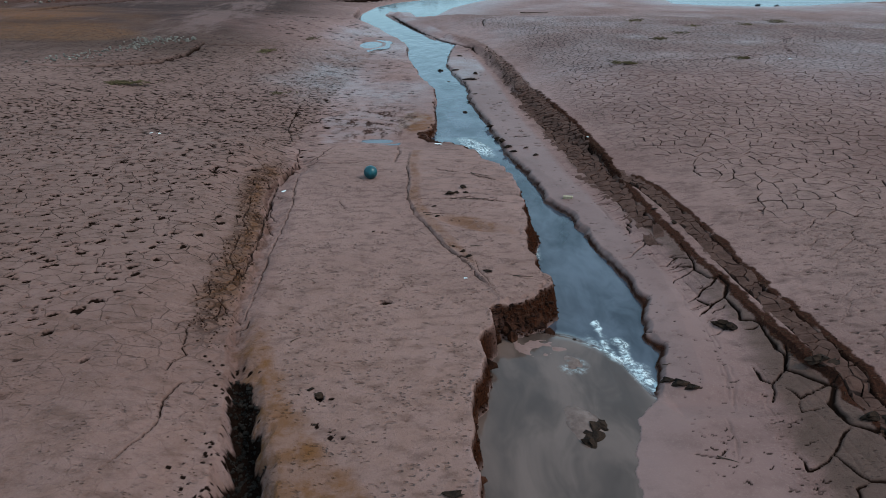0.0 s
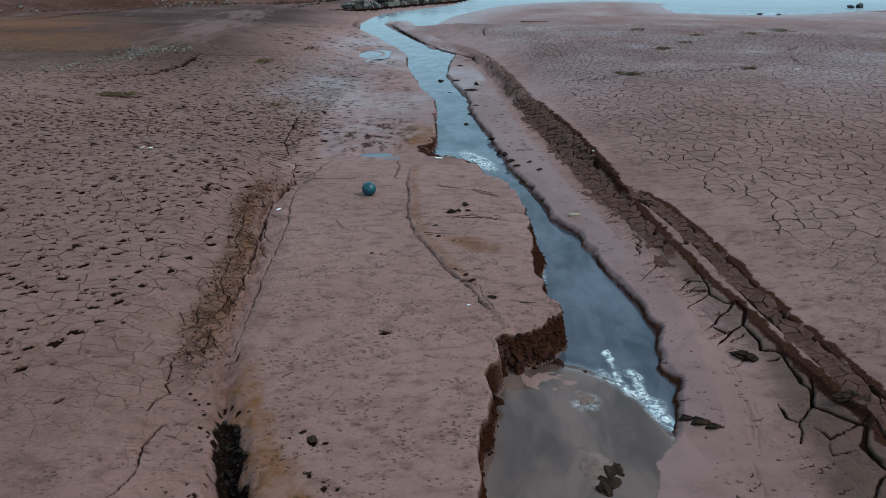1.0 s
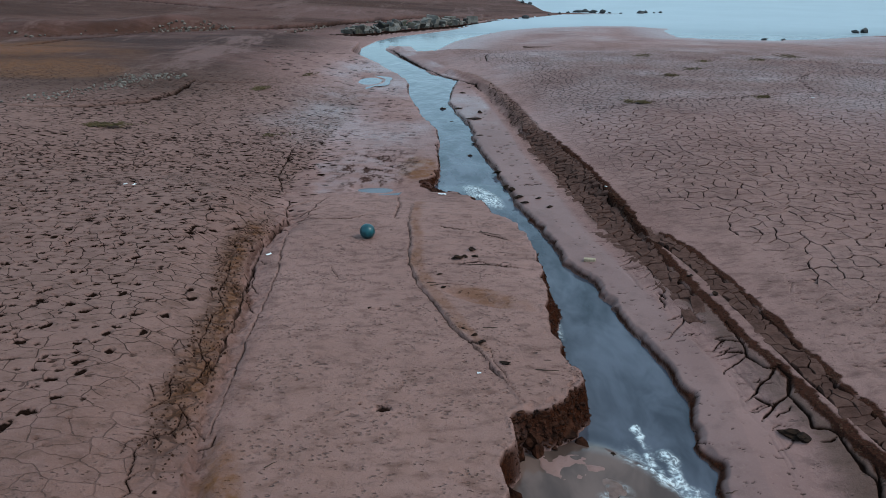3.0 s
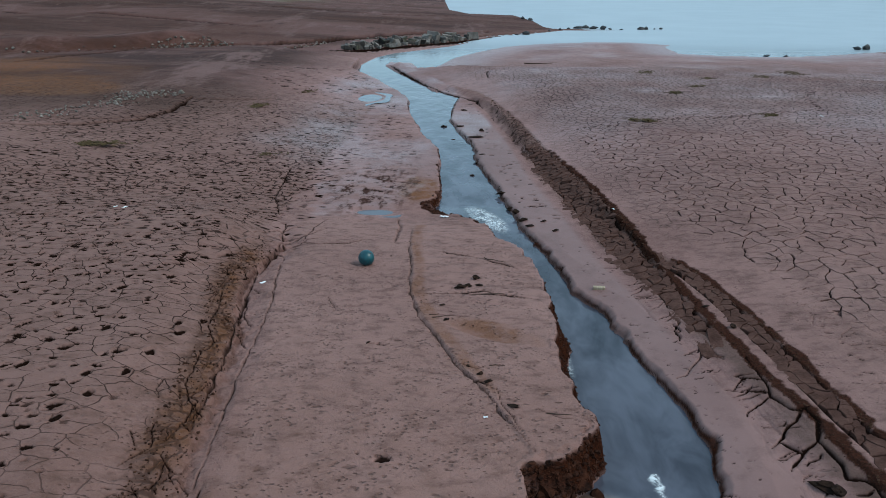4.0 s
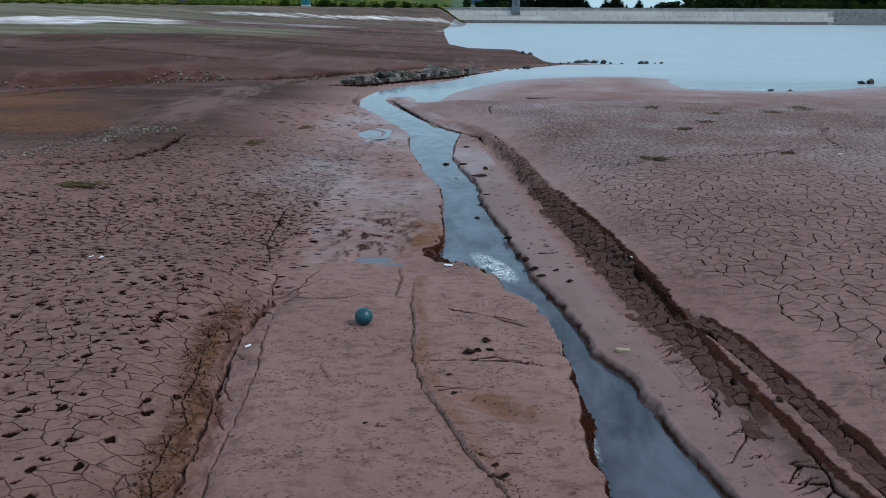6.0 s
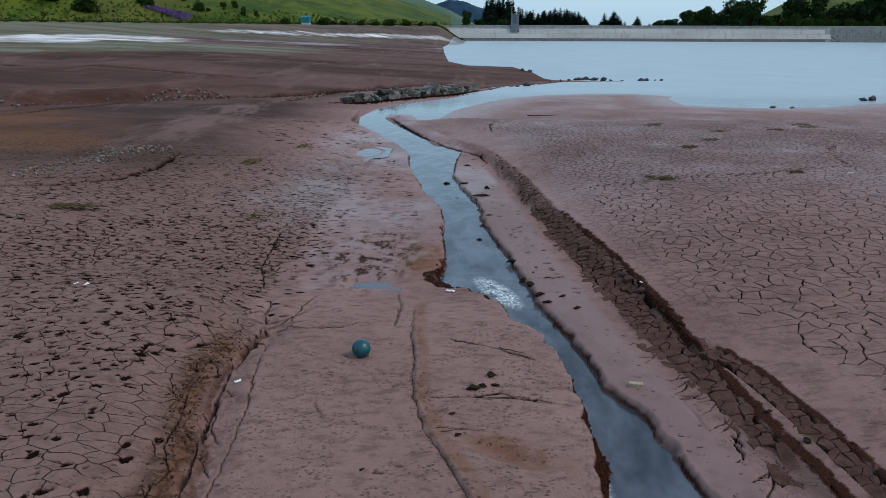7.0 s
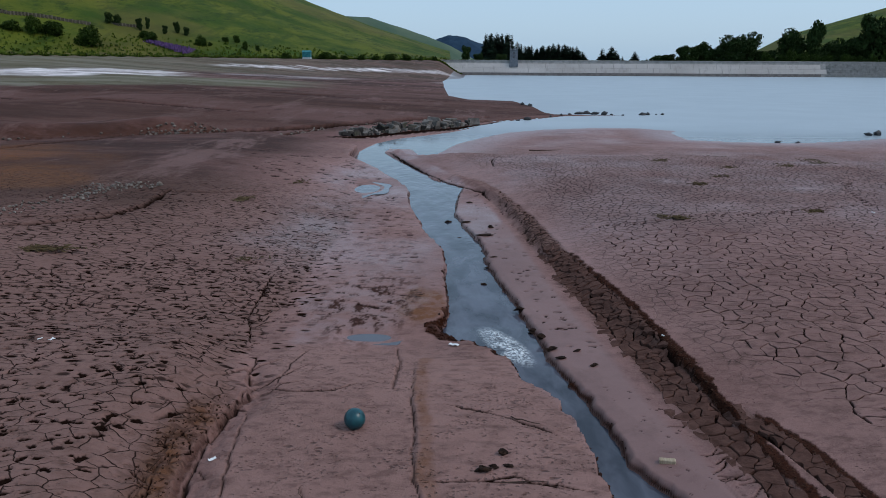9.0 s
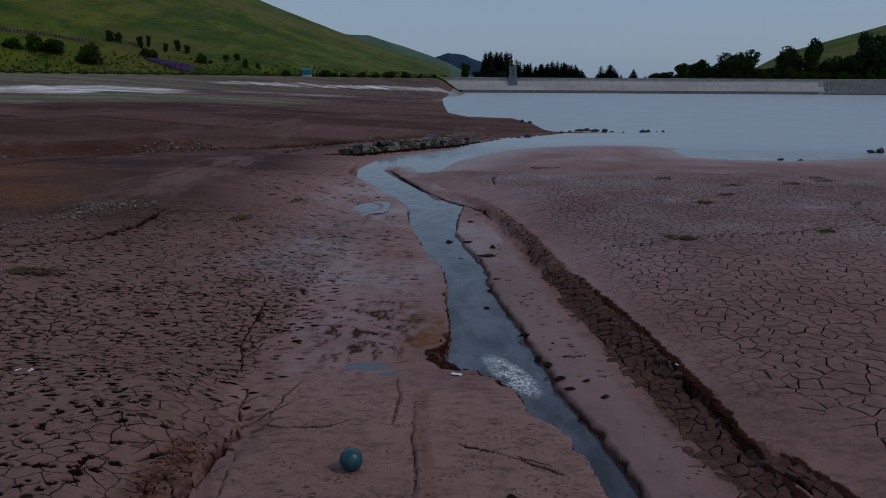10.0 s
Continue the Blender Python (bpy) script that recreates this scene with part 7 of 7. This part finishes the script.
def mud_plates(seeds, gap, material, reach):
    seeds, outlines = np.array(seeds), []
    for i, (sx, sy) in enumerate(seeds):
        d = np.hypot(seeds[:, 0] - sx, seeds[:, 1] - sy)
        poly = [(sx - reach, sy - reach), (sx + reach, sy - reach), (sx + reach, sy + reach), (sx - reach, sy + reach)]
        for j in np.argsort(d)[1:18]:
            ox, oy = seeds[j]
            length = math.hypot(ox - sx, oy - sy)
            nx, ny = (ox - sx) / length, (oy - sy) / length
            lot = float(hashed(np.array([min(i, j)]), np.array([max(i, j)]), 19)[0])
            wide = gap * (0.3 if lot < 0.2 else 0.4 + 1.9 * lot * lot)
            poly = clip(poly, (sx + ox) / 2 - nx * wide / 2, (sy + oy) / 2 - ny * wide / 2, nx, ny)
            if len(poly) < 3:
                break
        lo, hi = float(along(RUT_INNER, sy)) + 0.06 + 0.08 * math.sin(sy * 5.1) * math.sin(sy * 2.3), float(along(RUT_OUTER, sy)) - 0.03 if material is M_PLATE_B else float(along(RUT_EDGE, sy)) - 0.045
        if material is M_PLATE_B:
            lo = hi - 0.20
        poly = clip(poly, hi, sy, 1, 0) if len(poly) > 2 else []
        poly = clip(poly, lo, sy, -1, 0) if len(poly) > 2 else []
        if len(poly) < 3:
            continue
        pts = []
        for k in range(len(poly)):
            a, b = poly[k], poly[(k + 1) % len(poly)]
            pts.append(a)
            cuts = int(math.hypot(a[0] - b[0], a[1] - b[1]) / 0.05)
            for q in range(1, min(cuts, 3) + 1):
                f = q / (min(cuts, 3) + 1)
                pts.append((a[0] + (b[0] - a[0]) * f, a[1] + (b[1] - a[1]) * f))
        p = np.array(pts)
        outlines.append((sx, sy, p))
    flat_pts = np.concatenate([o[2] for o in outlines])
    fx, fy = flat_pts[:, 0], flat_pts[:, 1]
    wx = 0.17 * layered(fx * 4, fy * 4, 3, 601) + 0.05 * layered(fx * 16, fy * 16, 2, 603)
    wy = 0.17 * layered(fx * 4, fy * 4, 3, 602) + 0.05 * layered(fx * 16, fy * 16, 2, 604)
    flat_pts = flat_pts + np.stack([wx, wy], -1)
    flat_z = land(flat_pts[:, 0], flat_pts[:, 1], np.full(len(flat_pts), 0.012))[0]
    at = 0
    for sx, sy, p in outlines:
        p, z = flat_pts[at:at + len(p)], flat_z[at:at + len(p)]
        at += len(p)
        c = p.mean(0)
        zc = float(np.median(z))
        z = np.clip(z, zc - 0.03, zc + 0.03) + pr.uniform(-0.006, 0.008) + (p[:, 0] - c[0]) * pr.gauss(0, 0.04) + (p[:, 1] - c[1]) * pr.gauss(0, 0.035)
        bm = bmesh.new()
        inner = [bm.verts.new((c[0] + (q[0] - c[0]) * 0.94 - sx, c[1] + (q[1] - c[1]) * 0.94 - sy, h)) for q, h in zip(p, z)]
        outer = [bm.verts.new((q[0] - sx, q[1] - sy, h - 0.006)) for q, h in zip(p, z)]
        foot = [bm.verts.new((q[0] - sx, q[1] - sy, h - 0.055)) for q, h in zip(p, z)]
        m = len(p)
        bm.faces.new(inner)
        for k in range(m):
            bm.faces.new((outer[k], outer[(k + 1) % m], inner[(k + 1) % m], inner[k]))
            bm.faces.new((foot[k], foot[(k + 1) % m], outer[(k + 1) % m], outer[k]))
        ob = part("mud_plate", bm, material, ground)
        ob.location = (sx, sy, 0)


M_PLATE_B = M_PLATE.copy()
pr = random.Random(77)
first, y = [], 8.0
while y < 16.8:
    size = np.interp(y, [6.2, 7.2, 11, 17], [0.2, 0.17, 0.13, 0.16])
    x0, x1 = float(along(RUT_INNER, y)), float(along(RUT_EDGE, y))
    x = x0 + pr.uniform(0, size)
    while x < x1 + 0.15:
        first.append((x + pr.uniform(-0.3, 0.3) * size, y + pr.uniform(-0.38, 0.38) * size))
        x += size
    y += size * 1.15
mud_plates(first, 0.013, M_PLATE, 0.4)
second, y = [], 3.8
while y < 10.0:
    x1 = float(along(RUT_OUTER, y))
    for x in (x1 - 0.19, x1 - 0.06, x1 + 0.06):
        second.append((x + pr.uniform(-0.04, 0.04), y + pr.uniform(-0.05, 0.05)))
    y += 0.125
mud_plates(second, 0.006, M_PLATE_B, 0.2)


# ---- the crust of the right field ----
def field_crust():
    """The dried skin of the field, broken into plates along open joints, as one mesh."""
    r = random.Random(55)
    seeds, y = [], 6.4
    while y < 18.4:
        size = float(np.interp(y, [6, 9, 12, 18], [0.30, 0.23, 0.19, 0.20]))
        x = 1.4 + r.uniform(0, size)
        while x < 0.66 * y + 1.2:
            seeds.append((x + r.uniform(-0.42, 0.42) * size, y + r.uniform(-0.42, 0.42) * size))
            x += size * 1.12
        y += size * 0.9
    seeds = np.array(seeds)
    inside = crust(seeds[:, 0], seeds[:, 1])
    outlines = []
    for i, (sx, sy) in enumerate(seeds):
        if inside[i] < 0.12:
            continue
        d = np.hypot(seeds[:, 0] - sx, seeds[:, 1] - sy)
        poly = [(sx - 0.5, sy - 0.5), (sx + 0.5, sy - 0.5), (sx + 0.5, sy + 0.5), (sx - 0.5, sy + 0.5)]
        near = np.argsort(d)[1:16]
        base = float(np.interp(sy, [7, 9, 12, 17], [0.009, 0.012, 0.015, 0.019]))
        for j in near:
            ox, oy = seeds[j]
            length = d[j]
            nx, ny = (ox - sx) / length, (oy - sy) / length
            lot = float(hashed(np.array([min(i, j)]), np.array([max(i, j)]), 17)[0])
            gap = base * (0.12 if lot < 0.16 else 0.5 + 1.1 * lot)
            poly = clip(poly, (sx + ox) / 2 - nx * gap / 2, (sy + oy) / 2 - ny * gap / 2, nx, ny)
            if len(poly) < 3:
                break
        if len(poly) < 3:
            continue
        pts = []
        for k in range(len(poly)):
            a, b = poly[k], poly[(k + 1) % len(poly)]
            cuts = min(4, int(math.hypot(a[0] - b[0], a[1] - b[1]) / 0.04))
            for q in range(cuts + 1):
                f = q / (cuts + 1)
                pts.append((a[0] + (b[0] - a[0]) * f, a[1] + (b[1] - a[1]) * f))
        outlines.append(np.array(pts))
    p = np.concatenate(outlines)
    p = p + np.stack([0.16 * layered(p[:, 0] * 4.5, p[:, 1] * 4.5, 3, 611) + 0.03 * layered(p[:, 0] * 22, p[:, 1] * 22, 2, 613),
                      0.16 * layered(p[:, 0] * 4.5, p[:, 1] * 4.5, 3, 612) + 0.03 * layered(p[:, 0] * 22, p[:, 1] * 22, 2, 614)], -1)
    faces, at, base_n = [], 0, 0
    rims = []
    for o in outlines:
        q = p[at:at + len(o)]
        at += len(o)
        c = q.mean(0)
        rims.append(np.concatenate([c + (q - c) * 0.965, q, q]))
        m = len(q)
        faces.append(list(range(base_n, base_n + m)))
        for k in range(m):
            n = (k + 1) % m
            faces.append([base_n + m + k, base_n + m + n, base_n + n, base_n + k])
            faces.append([base_n + 2 * m + k, base_n + 2 * m + n, base_n + m + n, base_n + m + k])
        base_n += 3 * m
    xy = np.concatenate(rims)
    z, soil, cover, kinds, net = land(xy[:, 0], xy[:, 1], np.full(len(xy), 0.012))
    z, at = z + 0.001, 0
    for o in outlines:
        m = len(o)
        lift = r.uniform(-0.003, 0.004)
        z[at:at + m] += lift
        z[at + m:at + 2 * m] += lift - 0.004
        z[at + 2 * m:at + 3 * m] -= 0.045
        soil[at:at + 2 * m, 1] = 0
        # feet take the crack colour: plate sides darken downward as painted shade
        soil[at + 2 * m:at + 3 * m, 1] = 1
        at += 3 * m
    layers = (("soil", soil), ("cover", cover), ("land", kinds), ("net", net))

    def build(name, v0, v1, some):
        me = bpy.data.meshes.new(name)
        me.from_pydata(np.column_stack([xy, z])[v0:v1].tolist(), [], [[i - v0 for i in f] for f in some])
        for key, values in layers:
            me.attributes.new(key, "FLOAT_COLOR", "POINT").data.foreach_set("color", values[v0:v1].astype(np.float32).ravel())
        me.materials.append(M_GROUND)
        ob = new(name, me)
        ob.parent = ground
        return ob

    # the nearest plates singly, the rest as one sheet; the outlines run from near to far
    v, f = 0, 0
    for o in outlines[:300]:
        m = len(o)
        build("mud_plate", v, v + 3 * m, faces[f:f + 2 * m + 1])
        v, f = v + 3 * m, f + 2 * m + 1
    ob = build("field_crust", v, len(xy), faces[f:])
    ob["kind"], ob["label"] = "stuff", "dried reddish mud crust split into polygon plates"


field_crust()
